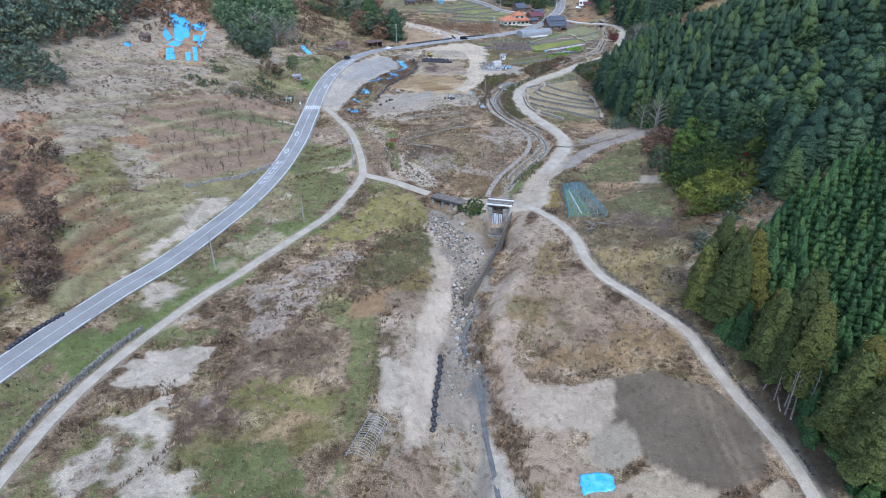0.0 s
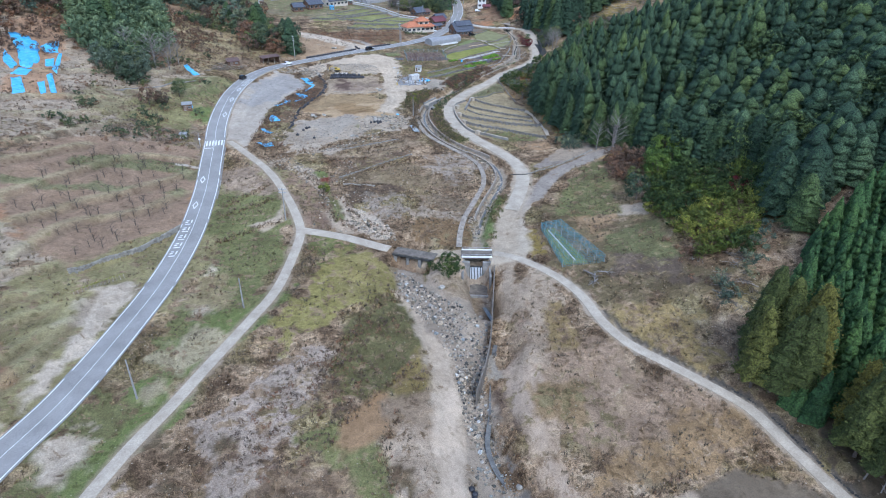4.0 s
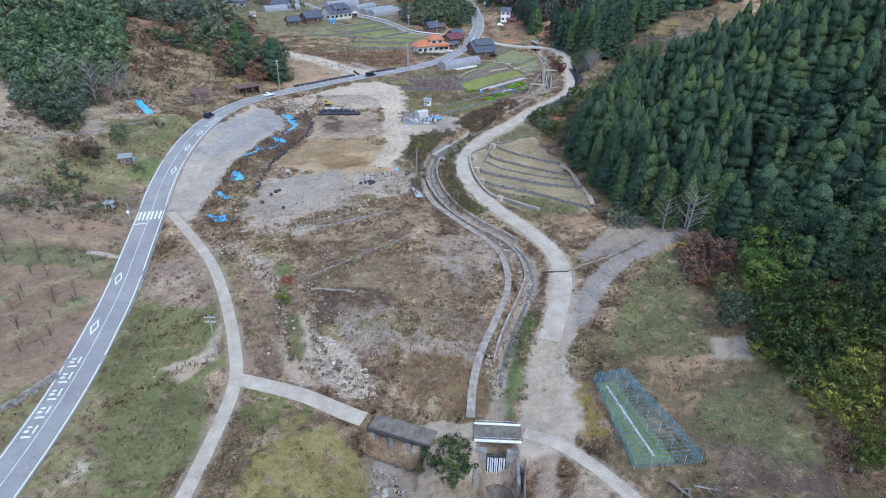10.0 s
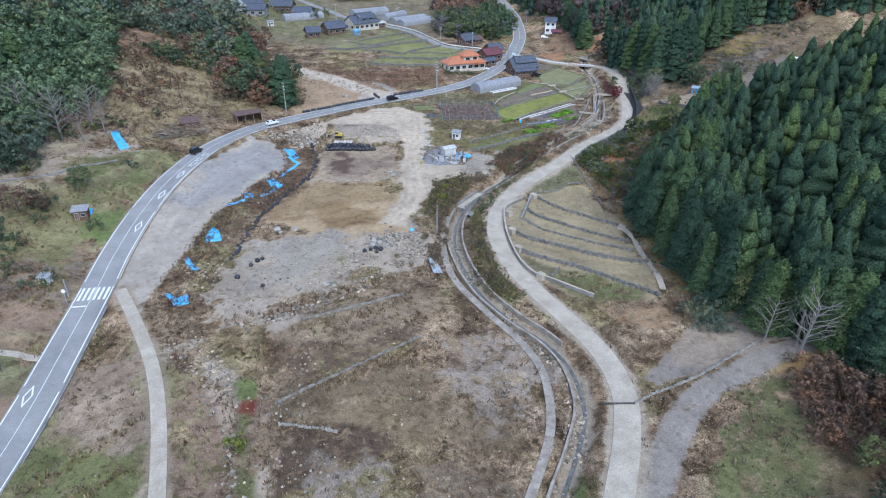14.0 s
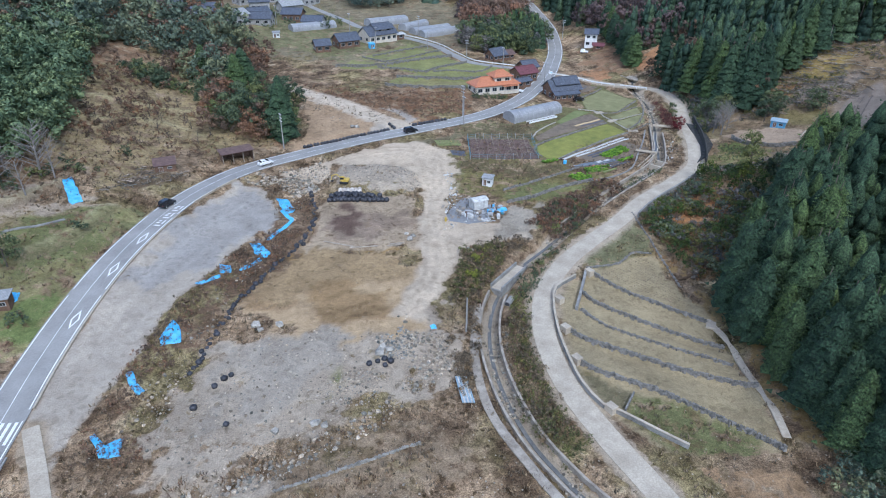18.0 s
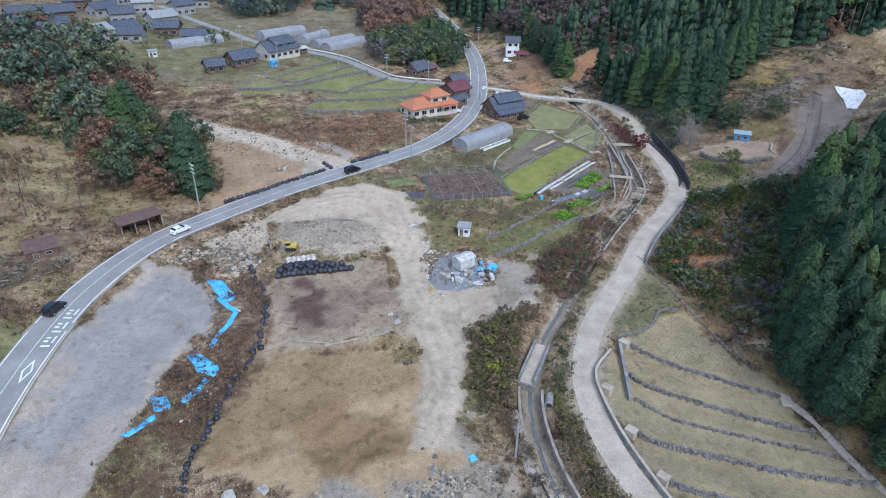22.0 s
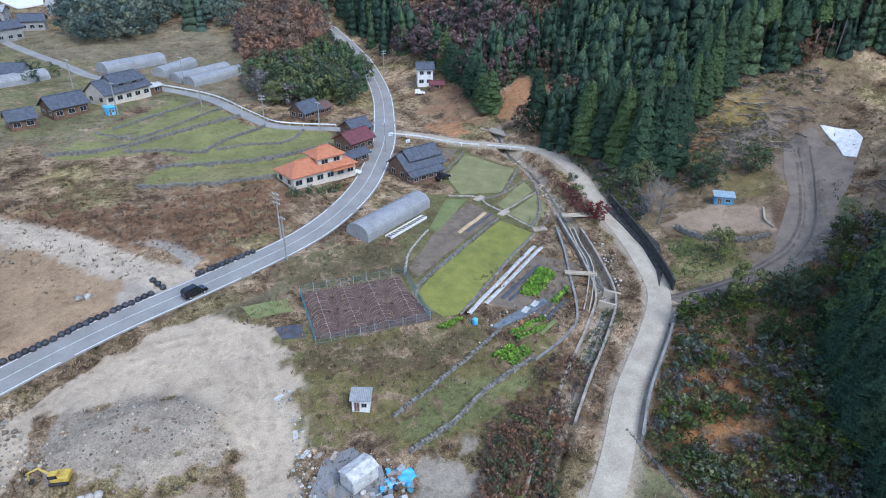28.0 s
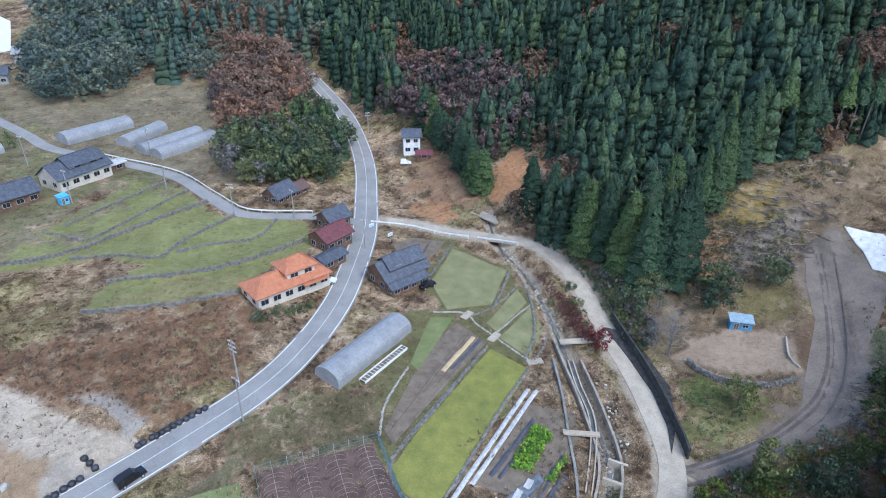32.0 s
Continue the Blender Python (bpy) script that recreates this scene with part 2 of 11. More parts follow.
def hermite(k, f, i, u):
    """Cubic through the values f (last axis along k) with three-point slopes."""
    d = np.diff(f) / np.diff(k)
    m = np.concatenate([d[..., :1], (d[..., 1:] + d[..., :-1]) / 2, d[..., -1:]], axis=-1)
    h = k[i + 1] - k[i]
    u2, u3 = u * u, u * u * u
    return f[..., i] * (2 * u3 - 3 * u2 + 1) + m[..., i] * h * (u3 - 2 * u2 + u) + f[..., i + 1] * (3 * u2 - 2 * u3) + m[..., i + 1] * h * (u3 - u2)


TABLE = np.array([STATIONS[y] for y in sorted(STATIONS)], float)
SIDE = 10.0
XS = np.arange(-260, 400 + SIDE, SIDE)
YS = np.arange(0, 1000 + SIDE, SIDE)
_k, _i, _u = cubic_weights(COLS, XS)
_rows = hermite(_k, TABLE, _i, _u)
_k, _i, _u = cubic_weights(sorted(STATIONS), YS)
FIELD = hermite(_k, _rows.T, _i, _u).T


def base_height(x, y):
    x, y = np.asarray(x, float), np.asarray(y, float)
    gx, gy = np.clip((x - XS[0]) / SIDE, 0, len(XS) - 1.001), np.clip((y - YS[0]) / SIDE, 0, len(YS) - 1.001)
    i, j = gx.astype(int), gy.astype(int)
    u, v = gx - i, gy - j
    u, v = u * u * (3 - 2 * u) * 0.35 + u * 0.65, v * v * (3 - 2 * v) * 0.35 + v * 0.65
    return (FIELD[j, i] * (1 - u) + FIELD[j, i + 1] * u) * (1 - v) + (FIELD[j + 1, i] * (1 - u) + FIELD[j + 1, i + 1] * u) * v

# ---- lie of the land ----
_lattice = np.random.RandomState(4).rand(256, 256)


def patchy(x, y, size, octaves=3):
    """Smooth random field in 0..1 with patches of about size metres."""
    total, weight, amp = 0, 0, 1.0
    for k in range(octaves):
        gx, gy = np.asarray(x) / size * 2 ** k + 31.7 * k, np.asarray(y) / size * 2 ** k + 17.3 * k
        i, j = np.floor(gx).astype(int), np.floor(gy).astype(int)
        u, v = gx - i, gy - j
        u, v = u * u * (3 - 2 * u), v * v * (3 - 2 * v)
        q = lambda a, b: _lattice[a % 256, b % 256]
        total = total + amp * ((q(i, j) * (1 - u) + q(i + 1, j) * u) * (1 - v) + (q(i, j + 1) * (1 - u) + q(i + 1, j + 1) * u) * v)
        weight += amp
        amp *= 0.5
    return total / weight


def smooth(v, a, b):
    t = np.clip((np.asarray(v, float) - a) / (b - a), 0, 1)
    return t * t * (3 - 2 * t)


def spline(points, step=2.0):
    """Points every step metres along a smooth line through the given ones."""
    p = np.array(points, float)
    p = np.vstack([2 * p[0] - p[1], p, 2 * p[-1] - p[-2]])
    out = []
    for k in range(1, len(p) - 2):
        m = max(1, int(np.linalg.norm(p[k + 1] - p[k]) / step))
        for t in np.arange(m) / m:
            a, b, c, d = p[k - 1:k + 3]
            out.append(0.5 * (2 * b + (c - a) * t + (2 * a - 5 * b + 4 * c - d) * t * t + (3 * b - a - 3 * c + d) * t ** 3))
    return np.array(out + [p[-2]])


def to_line(x, y, line):
    """For many places: distance to a line, the side (left is positive), and the place's share along it as a fractional index."""
    best, side, along = np.full(x.shape, 1e9), np.ones(x.shape), np.zeros(x.shape)
    for k in range(len(line) - 1):
        a, d = line[k], line[k + 1] - line[k]
        n = d @ d
        if n < 1e-9:
            continue
        t = np.clip(((x - a[0]) * d[0] + (y - a[1]) * d[1]) / n, 0, 1)
        ex, ey = x - a[0] - t * d[0], y - a[1] - t * d[1]
        r = np.hypot(ex, ey)
        near = r < best
        best = np.where(near, r, best)
        side = np.where(near, np.where(d[0] * ey - d[1] * ex >= 0, 1, -1), side)
        along = np.where(near, k + t, along)
    return best, side, along


def inside(x, y, poly):
    """Signed distance to a polygon's edge: positive inside."""
    p = np.array(poly, float)
    r, _, _ = to_line(x, y, np.vstack([p, p[:1]]))
    odd = np.zeros(x.shape, bool)
    for (x0, y0), (x1, y1) in zip(p, np.roll(p, -1, 0)):
        if y0 == y1:
            continue
        odd ^= ((y0 > y) != (y1 > y)) & (x < (x1 - x0) * (y - y0) / (y1 - y0) + x0)
    return np.where(odd, r, -r)


def near_box(x, y, pts, margin):
    p = np.array(pts, float)[:, :2]
    return np.nonzero((x > p[:, 0].min() - margin) & (x < p[:, 0].max() + margin) & (y > p[:, 1].min() - margin) & (y < p[:, 1].max() + margin))


# roads and tracks: centre line and half width
MAIN = spline([(-84, 40), (-78, 68), (-73.5, 88), (-68, 106), (-62, 121), (-56.5, 142), (-53.3, 158), (-51, 177), (-50.3, 195), (-50.3, 209), (-50.7, 221), (-51, 237), (-51.5, 252), (-50.7, 268), (-48, 286), (-42.5, 306), (-32.5, 323), (-18, 334.5), (-2, 343.5), (16, 351), (31, 358.3), (41, 366.5), (51, 378.5), (59.5, 393), (66, 406), (72.5, 424), (79.5, 446), (84, 468), (86, 490), (84, 512), (80, 530), (70, 560)])
LANE = spline([(-63, 50), (-62.5, 60), (-62, 73), (-60, 84), (-56, 96), (-51, 108), (-46, 117), (-41, 127), (-35, 139), (-30, 150), (-26.5, 164), (-24.7, 175), (-26, 186), (-29.5, 201), (-34, 214.5), (-40.5, 227.5), (-46.5, 238)])
CROSS = spline([(-24.5, 176), (-14, 171), (-4, 164.2), (5, 160.3), (13, 158.6), (20, 156.6), (25, 153.5)])
TRACK = spline([(20, 157), (25, 153.3), (30.5, 144.5), (33.2, 136), (33.8, 127), (36, 119.6), (40.5, 113.4), (45, 107.5), (49.3, 101), (51, 93), (52.3, 86), (54, 79), (55.8, 71), (56, 60), (55, 45)])
EAST = spline([(22, 156.5), (25, 164), (29, 174), (34, 183), (39, 193), (42, 202), (42, 212), (39, 222), (35, 232.5), (32, 243), (31.3, 255), (34, 267), (40, 277), (46.5, 283.7), (57, 292.7), (66, 301.3), (78, 310.5), (86, 318), (90.5, 327), (94.5, 338), (97.5, 350), (101, 362), (102.5, 374), (100.5, 383.5), (94, 391.5), (87, 398.5), (80, 406), (70, 411.5)])
BRANCH = spline([(28, 170), (33, 179), (40, 185), (47, 193.7), (55, 200.5), (64.5, 204), (74, 206.5), (86, 207)])
VILLAGE = spline([(67, 411), (58, 416.5), (51, 418.5), (43, 421), (37.5, 425), (32, 437), (24, 453.5), (8, 468.5), (-7, 482), (-14, 495), (-24, 513), (-36, 535), (-50, 565)])
LOT_ROAD = spline([(87, 317), (96, 315.8), (108.7, 316.2), (116, 319), (127, 326), (136, 335), (146, 346)], 2.0)
LOOP = spline([(11, 352), (4, 357), (-2, 364), (-10, 373), (-20, 381), (-30, 388)])
ROADS = ((MAIN, 3.6), (LANE, 1.7), (CROSS, 1.8), (TRACK, 1.7), (EAST, 2.1), (BRANCH, 2.0), (VILLAGE, 2.0), (LOT_ROAD, 2.2))
# the stream: gully below the bridge, walled channel above it
GULLY = spline([(9, 40), (8.8, 64), (7.5, 78), (6.5, 92), (4.2, 104), (7, 113), (10.5, 124), (14, 134), (14, 145), (14.5, 150)])
WASH = spline([(2, 50), (2, 66), (0.8, 80), (0, 96), (1.5, 107), (3, 119), (2, 134), (-1, 145), (-0.5, 155), (1.2, 165)])
CHANNEL = spline([(15, 156), (18, 165), (22.3, 176), (26.5, 184), (31, 191.5), (35, 200), (35.6, 210), (33, 217.5), (28.5, 224), (24, 233), (21.6, 244), (21.5, 255), (24.2, 266), (30.5, 277), (39, 286), (51, 298), (61, 307), (70, 314.5), (77.5, 322), (82, 332), (87, 347), (91.5, 361), (94.5, 376), (95, 389), (99, 402)])
VOID = spline([(-3.4, 160.6), (0.5, 158.2), (5, 155.4)])
PIT = spline([(13.4, 139), (14.2, 147), (15.4, 156)])
# walled steps of the fields; the high ground lies to the left of each line
BENCHES = []
BENCHES.append(([(34.6, 248.3), (37.4, 245.8), (43.2, 242.3), (48.8, 238.1), (56.0, 230.6), (59, 227)], 1.0, 6))
BENCHES.append(([(35.4, 256.3), (39.0, 252.9), (45.1, 249.0), (52.8, 244.2), (61.5, 239.3)], 0.9, 5))
BENCHES.append(([(39.6, 262), (43.0, 257.1), (48.7, 253.0), (55.4, 248.3), (60.4, 244.7)], 0.6, 3.5))
BENCHES.append(([(41.3, 267.5), (43.4, 263.7), (49.0, 258.5), (55.3, 253.2), (60.8, 248.9)], 0.7, 4))
BENCHES.append(([(45.1, 273.9), (48.5, 268.5), (51.3, 265.4), (55.1, 262.0), (61.0, 255.9)], 0.7, 5))
BENCHES.append(([(-14.9, 414.1), (-8.7, 414.5), (1.3, 415.2), (7.0, 418.3), (15.6, 423.3), (23.8, 428.1), (31.9, 432.5)], 1.1, 6))
BENCHES.append(([(-5.0, 426.4), (1.1, 421.4), (4.9, 418.9), (16.0, 429.9), (27.8, 441.1)], 0.7, 6))
BENCHES.append(([(-0.9, 428.0), (11.0, 438.3), (22.6, 448.6)], 0.7, 6))
BENCHES.append(([(1.2, 412.3), (10.4, 410.2), (18.4, 406.9), (23.7, 412.5), (36.9, 422.3)], 0.8, 6))
BENCHES.append(([(22.1, 408.4), (30.9, 408.9), (40.2, 409.8), (46.6, 417.4)], 0.6, 6))
BENCHES.append(([(8.2, 399.6), (13.4, 399.7), (23.5, 398.0), (35.8, 399.8), (50.9, 405.3)], 1.0, 6))
BENCHES.append(([(4.0, 390.5), (12.0, 389.0), (22.4, 387.4), (32.5, 387.4)], 1.1, 6))
BENCHES.append(([(-53.5, 180.6), (-60.3, 171), (-66.5, 164.4), (-72, 158.6)][::-1], 1.3, 9))
# grassy steps without walls
BANKS = []
BANKS.append(([(-117.3, 190.6), (-107.5, 203.7), (-96.6, 219.7), (-87.9, 233.0), (-78.9, 243.4)], 1.1, 6))
BANKS.append(([(-113.5, 179.5), (-105.0, 193.5), (-92.0, 210.7), (-83.3, 223.3)], 1.1, 6))
BANKS.append(([(-94.0, 184.1), (-83.9, 201.3), (-71.6, 220.8), (-56.9, 223.5)], 1.1, 6))
BANKS.append(([(-87.4, 174.7), (-75.8, 190.8), (-59.7, 208.9), (-53.8, 217.1)], 1.1, 6))
BANKS.append(([(-82.2, 163.9), (-76.8, 178.2), (-64.0, 189.1), (-54.8, 202.0)], 1.1, 6))
BANKS.append(([(-92.9, 137.6), (-91.1, 149.7), (-83.3, 156.0), (-74.1, 160.8)], 1.1, 6))
BANKS.append(([(-88.6, 131.0), (-84.6, 143.3), (-75.6, 149.7)], 1.1, 6))
BANKS.append(([(-83.3, 124.2), (-78.6, 137.4), (-71.5, 145.3)], 1.1, 6))
BANKS.append(([(-77.2, 118.3), (-73.5, 130.8), (-67.2, 140.5)], 1.1, 6))
BANKS.append(([(-135.4, 209.8), (-133.6, 233.1), (-121.2, 237.9), (-99.5, 252.7), (-85.2, 260.9)], 1.1, 6))
BANKS.append(([(-125.7, 208.9), (-116.7, 226.4), (-98.9, 238.2), (-82.7, 250.7)], 1.1, 6))
BANKS.append(([(-114.1, 166.8), (-111.1, 177.3), (-103.2, 185.0), (-94.2, 184.9)], 1.1, 6))
BANKS.append(([(-109.3, 157.0), (-106.2, 166.4), (-98.7, 171.0), (-89.8, 169.5)], 1.1, 6))
BANKS.append(([(-74, 96), (-75, 114), (-68, 135), (-66, 150)], 0.9, 6))
BANKS.append(([(-84, 104), (-84, 124), (-80, 146)], 0.9, 6))
BANKS.append(([(-100, 100), (-98, 125), (-92, 145)], 1.0, 6))
BANKS.append(([(-110, 270), (-92, 282), (-76, 290), (-66, 306)], 1.0, 7))
BANKS.append(([(-84, 270), (-70, 272), (-60, 284), (-56, 298)], 0.9, 6))
BANKS.append(([(-92, 340), (-76, 338), (-62, 344), (-48, 340)], 0.9, 6))
BANKS.append(([(-84, 352), (-66, 354), (-52, 356)], 0.9, 6))
BANKS.append(([(-24.6, 225.9), (-15, 228.5), (5.9, 237.2)], 0.6, 5))
BANKS.append(([(-11.9, 222.3), (-1.5, 224.9), (9, 229.7)], 0.5, 4))
BANKS.append(([(-5.5, 207.3), (3.6, 213.4), (13, 216)], 0.5, 5))
BANKS.append(([(-14, 201), (-8, 199.5), (-1.6, 198.5)], 0.5, 4))
BANKS.append(([(-20.3, 217.5), (-4.3, 217.1)], 0.4, 4))
BANKS.append(([(-45, 192.6), (-39.6, 196.5), (-33.4, 203.4)], 0.7, 4))
BANKS.append(([(-44.2, 186), (-37.7, 190.8), (-30.4, 195)], 0.6, 4))
BANKS.append(([(-44, 172), (-36, 178), (-29, 182)], 0.5, 4))
BANKS.append(([(-20, 110), (-12, 117), (-5, 123.5)], 0.5, 4))
BANKS.append(([(-17.8, 140.3), (-11.8, 143.0), (-4.2, 147.8)], 0.8, 3))
BANKS.append(([(5.8, 112), (7.8, 99), (9.3, 86), (11.2, 78), (12.9, 69), (14.7, 62)], 1.7, 4))
BANKS.append(([(-12, 79), (-12.6, 89.5), (-13, 104.8), (-9.5, 112)], 1.0, 3))
BANKS.append(([(-56.5, 73.9), (-51.6, 77.7), (-48, 82.7)], 0.6, 4))
BANKS.append(([(-22, 121), (-13, 138), (-4, 146)], 0.5, 4))
BANKS.append(([(-59.4, 70.1), (-54.3, 76.5), (-46.2, 81.5)], 0.5, 4))
BANKS.append(([(-55.6, 92.2), (-45, 95.4), (-40, 98)], 0.5, 4))
BANKS.append(([(-47, 60), (-42, 72), (-47, 82)][::-1], 0.5, 4))
BANKS.append(([(32, 91.6), (26, 89.6), (17, 88.6)][::-1], 0.35, 3))
BANKS.append(([(-23.3, 210.3), (-18.7, 200.4), (-17.4, 187.9), (-15.2, 180.3), (-11.2, 174.7)], 0.9, 3))
BANKS.append(([(-14.0, 195.4), (-12.1, 189.0), (-11.4, 183.2), (-7.1, 175.5), (-2.0, 169.2)], 1.3, 4))
BANKS = [(spline(p, 1.0), rise, reach) for p, rise, reach in BANKS]
BENCHES = [(spline(p, 1.0), rise, reach) for p, rise, reach in BENCHES]


def lay(x, y):
    """Heights of the bare land at many places, before roads."""
    z = base_height(x, y)
    z = z + 1.1 * (patchy(x, y, 26, 3) - 0.5) * smooth(np.abs(x - 10), 10, 60) + 0.5 * (patchy(x, y, 7, 3) - 0.5)
    for line, deep, half, bank in ((GULLY, 2.4, 2.0, 5.0), (WASH, 1.5, 3.0, 3.5), (CHANNEL, 1.35, 1.2, 1.0), (PIT, 3.0, 2.0, 1.0), (VOID, 2.4, 1.2, 0.9)):
        k = near_box(x, y, line, half + bank + 1)
        r, _, _ = to_line(x[k], y[k], line)
        z[k] -= deep * (1 - smooth(r, half, half + bank))
    m = np.hypot((x - 2) / 12.5, (y - 318) / 8)
    z = z + 1.3 * (1 - smooth(m, 0.55, 1.0))
    for line, rise, reach in BENCHES + BANKS:
        k = near_box(x, y, line, reach)
        r, side, along = to_line(x[k], y[k], line)
        s = r * side
        end = smooth(np.minimum(along, len(line) - 1 - along), 0, 2)
        z[k] += end * rise * (smooth(s, -0.25, 0.25) - smooth(s, -reach, reach)) * smooth(reach - r, 0, 1.5)
    return z


def spaced(lo, hi, fine_lo, fine_hi, step, grow=1.12):
    mid = list(np.arange(fine_lo, fine_hi + step / 2, step))
    d = step
    while mid[-1] < hi:
        d *= grow
        mid.append(mid[-1] + d)
    d = step
    while mid[0] > lo:
        d *= grow
        mid.insert(0, mid[0] - d)
    return np.array(mid)


GX, GY = spaced(-2600, 2600, -120, 128, 0.9, 1.08), spaced(-1500, 3200, 58, 425, 0.9, 1.07)
MX, MY = np.meshgrid(GX, GY)
LAND = lay(MX, MY)
road_heights = []
for line, half in ROADS:
    h = lay(line[:, 0].copy(), line[:, 1].copy())
    if line is CROSS or line is EAST or line is TRACK:
        r, _, _ = to_line(line[:, 0], line[:, 1], CHANNEL)
        h = np.where(r < 6, base_height(line[:, 0], line[:, 1]), h)
        r, _, _ = to_line(line[:, 0], line[:, 1], PIT)
        h = np.where(r < 6, base_height(line[:, 0], line[:, 1]), h)
        r, _, _ = to_line(line[:, 0], line[:, 1], WASH)
        h = np.where(r < 9, base_height(line[:, 0], line[:, 1]), h)
    pad = np.pad(h, 6, mode="edge")
    h = np.convolve(pad, np.ones(13) / 13, "valid")
    road_heights.append(h)
for j, ((line, half), h) in enumerate(zip(ROADS, road_heights)):
    # side roads meet the roads that they branch from
    for end in (0, -1):
        for i in range(len(ROADS)):
            if i == j or (i > j and i not in (4,)):
                continue
            other, oh = ROADS[i][0], road_heights[i]
            r, _, al = to_line(line[[end], 0], line[[end], 1], other)
            if r[0] < 5:
                want = np.interp(al[0], np.arange(len(oh)), oh) + 0.01
                fade = np.clip(1 - np.arange(len(h)) / 7, 0, 1)
                fade = fade if end == 0 else fade[::-1]
                h += (want - h[end]) * fade
                break
for (line, half), h in list(zip(ROADS, road_heights))[::-1]:
    k = near_box(MX, MY, line, half + 7)
    r, _, along = to_line(MX[k], MY[k], line)
    level = np.interp(along, np.arange(len(h)), h) - 0.12
    keep = smooth(r, half + 0.5, half + 3.5)
    w1, _, _ = to_line(MX[k], MY[k], CHANNEL)
    w2, _, _ = to_line(MX[k], MY[k], WASH)
    w3, _, _ = to_line(MX[k], MY[k], PIT)
    free = (w1 < 2.6) | ((w2 < 5) & (line is CROSS)) | (w3 < 3.0)
    LAND[k] = np.where(free, LAND[k], LAND[k] * keep + level * (1 - keep))


def ground(x, y):
    """Height of the finished ground."""
    i, j = np.clip(np.searchsorted(GX, x) - 1, 0, len(GX) - 2), np.clip(np.searchsorted(GY, y) - 1, 0, len(GY) - 2)
    u, v = (x - GX[i]) / (GX[i + 1] - GX[i]), (y - GY[j]) / (GY[j + 1] - GY[j])
    return (LAND[j, i] * (1 - u) + LAND[j, i + 1] * u) * (1 - v) + (LAND[j + 1, i] * (1 - u) + LAND[j + 1, i + 1] * u) * v


# ---- building helpers ----


def from_arrays(name, verts, faces, mat, parent=None, label="", rounded=False):
    """One mesh object from arrays of places and of triangles or quads."""
    me = bpy.data.meshes.new(name)
    verts, faces = np.asarray(verts, np.float32), np.asarray(faces, np.int32)
    k = faces.shape[1]
    me.vertices.add(len(verts))
    me.vertices.foreach_set("co", verts.ravel())
    me.loops.add(faces.size)
    me.loops.foreach_set("vertex_index", faces.ravel())
    me.polygons.add(len(faces))
    me.polygons.foreach_set("loop_start", np.arange(0, faces.size, k, dtype=np.int32))
    me.polygons.foreach_set("use_smooth", np.full(len(faces), rounded))
    me.materials.append(mat)
    me.update(calc_edges=True)
    me.validate()
    ob = new(name, me)
    if parent:
        ob.parent = parent
    if label:
        tagged(ob, label)
    return ob


def part(name, bm, mat, parent=None, label="", flat=True):
    """Links a bmesh as one mesh object under a thing or a part."""
    me = bpy.data.meshes.new(name)
    bm.to_mesh(me)
    bm.free()
    me.materials.append(mat)
    if not flat:
        me.polygons.foreach_set("use_smooth", [True] * len(me.polygons))
    ob = new(name, me)
    if parent:
        ob.parent = parent
    if label:
        tagged(ob, label)
    return ob


def thing(name, x, y, turn=0.0, z=None, label="", category="", group=""):
    """An Empty at a thing's base."""
    ob = new(name)
    ob.matrix_world = pose(x, y, float(ground(x, y)) if z is None else z, 0, 0, turn)
    return tagged(ob, label, category, group)


def box(bm, x, y, z, sx, sy, sz, turn=0.0, bevel=0.0):
    """A box standing on z, centred on x, y."""
    r = bmesh.ops.create_cube(bm, size=1.0, matrix=pose(x, y, z + sz / 2, 0, 0, turn) @ Matrix.Diagonal((sx, sy, sz, 1)))
    if bevel:
        bmesh.ops.bevel(bm, geom=[e for e in {e for v in r["verts"] for e in v.link_edges}], offset=bevel, segments=1, affect="EDGES")
    return bm


def rod(bm, a, b, r0, r1=None, sides=6):
    """A round bar from a to b."""
    a, b = Vector(a), Vector(b)
    d = b - a
    m = Matrix.Translation((a + b) / 2) @ d.to_track_quat("Z", "Y").to_matrix().to_4x4()
    bmesh.ops.create_cone(bm, cap_ends=True, segments=sides, radius1=r0, radius2=r0 if r1 is None else r1, depth=d.length, matrix=m)
    return bm


def tube(bm, points, r, sides=4):
    """One bent bar through the given places."""
    rings = []
    p = [Vector(q) for q in points]
    for k, c in enumerate(p):
        d = (p[min(k + 1, len(p) - 1)] - p[max(k - 1, 0)]).normalized()
        u = d.orthogonal().normalized() if abs(d.y) > 0.9 else d.cross(Vector((0, 1, 0))).normalized()
        w = d.cross(u)
        rings.append([bm.verts.new(c + (u * math.cos(a) + w * math.sin(a)) * r) for a in (6.2832 * i / sides for i in range(sides))])
    for a, b in zip(rings[:-1], rings[1:]):
        for i in range(sides):
            bm.faces.new((a[i], a[(i + 1) % sides], b[(i + 1) % sides], b[i]))
    bm.faces.new(rings[0][::-1])
    bm.faces.new(rings[-1])
    return bm


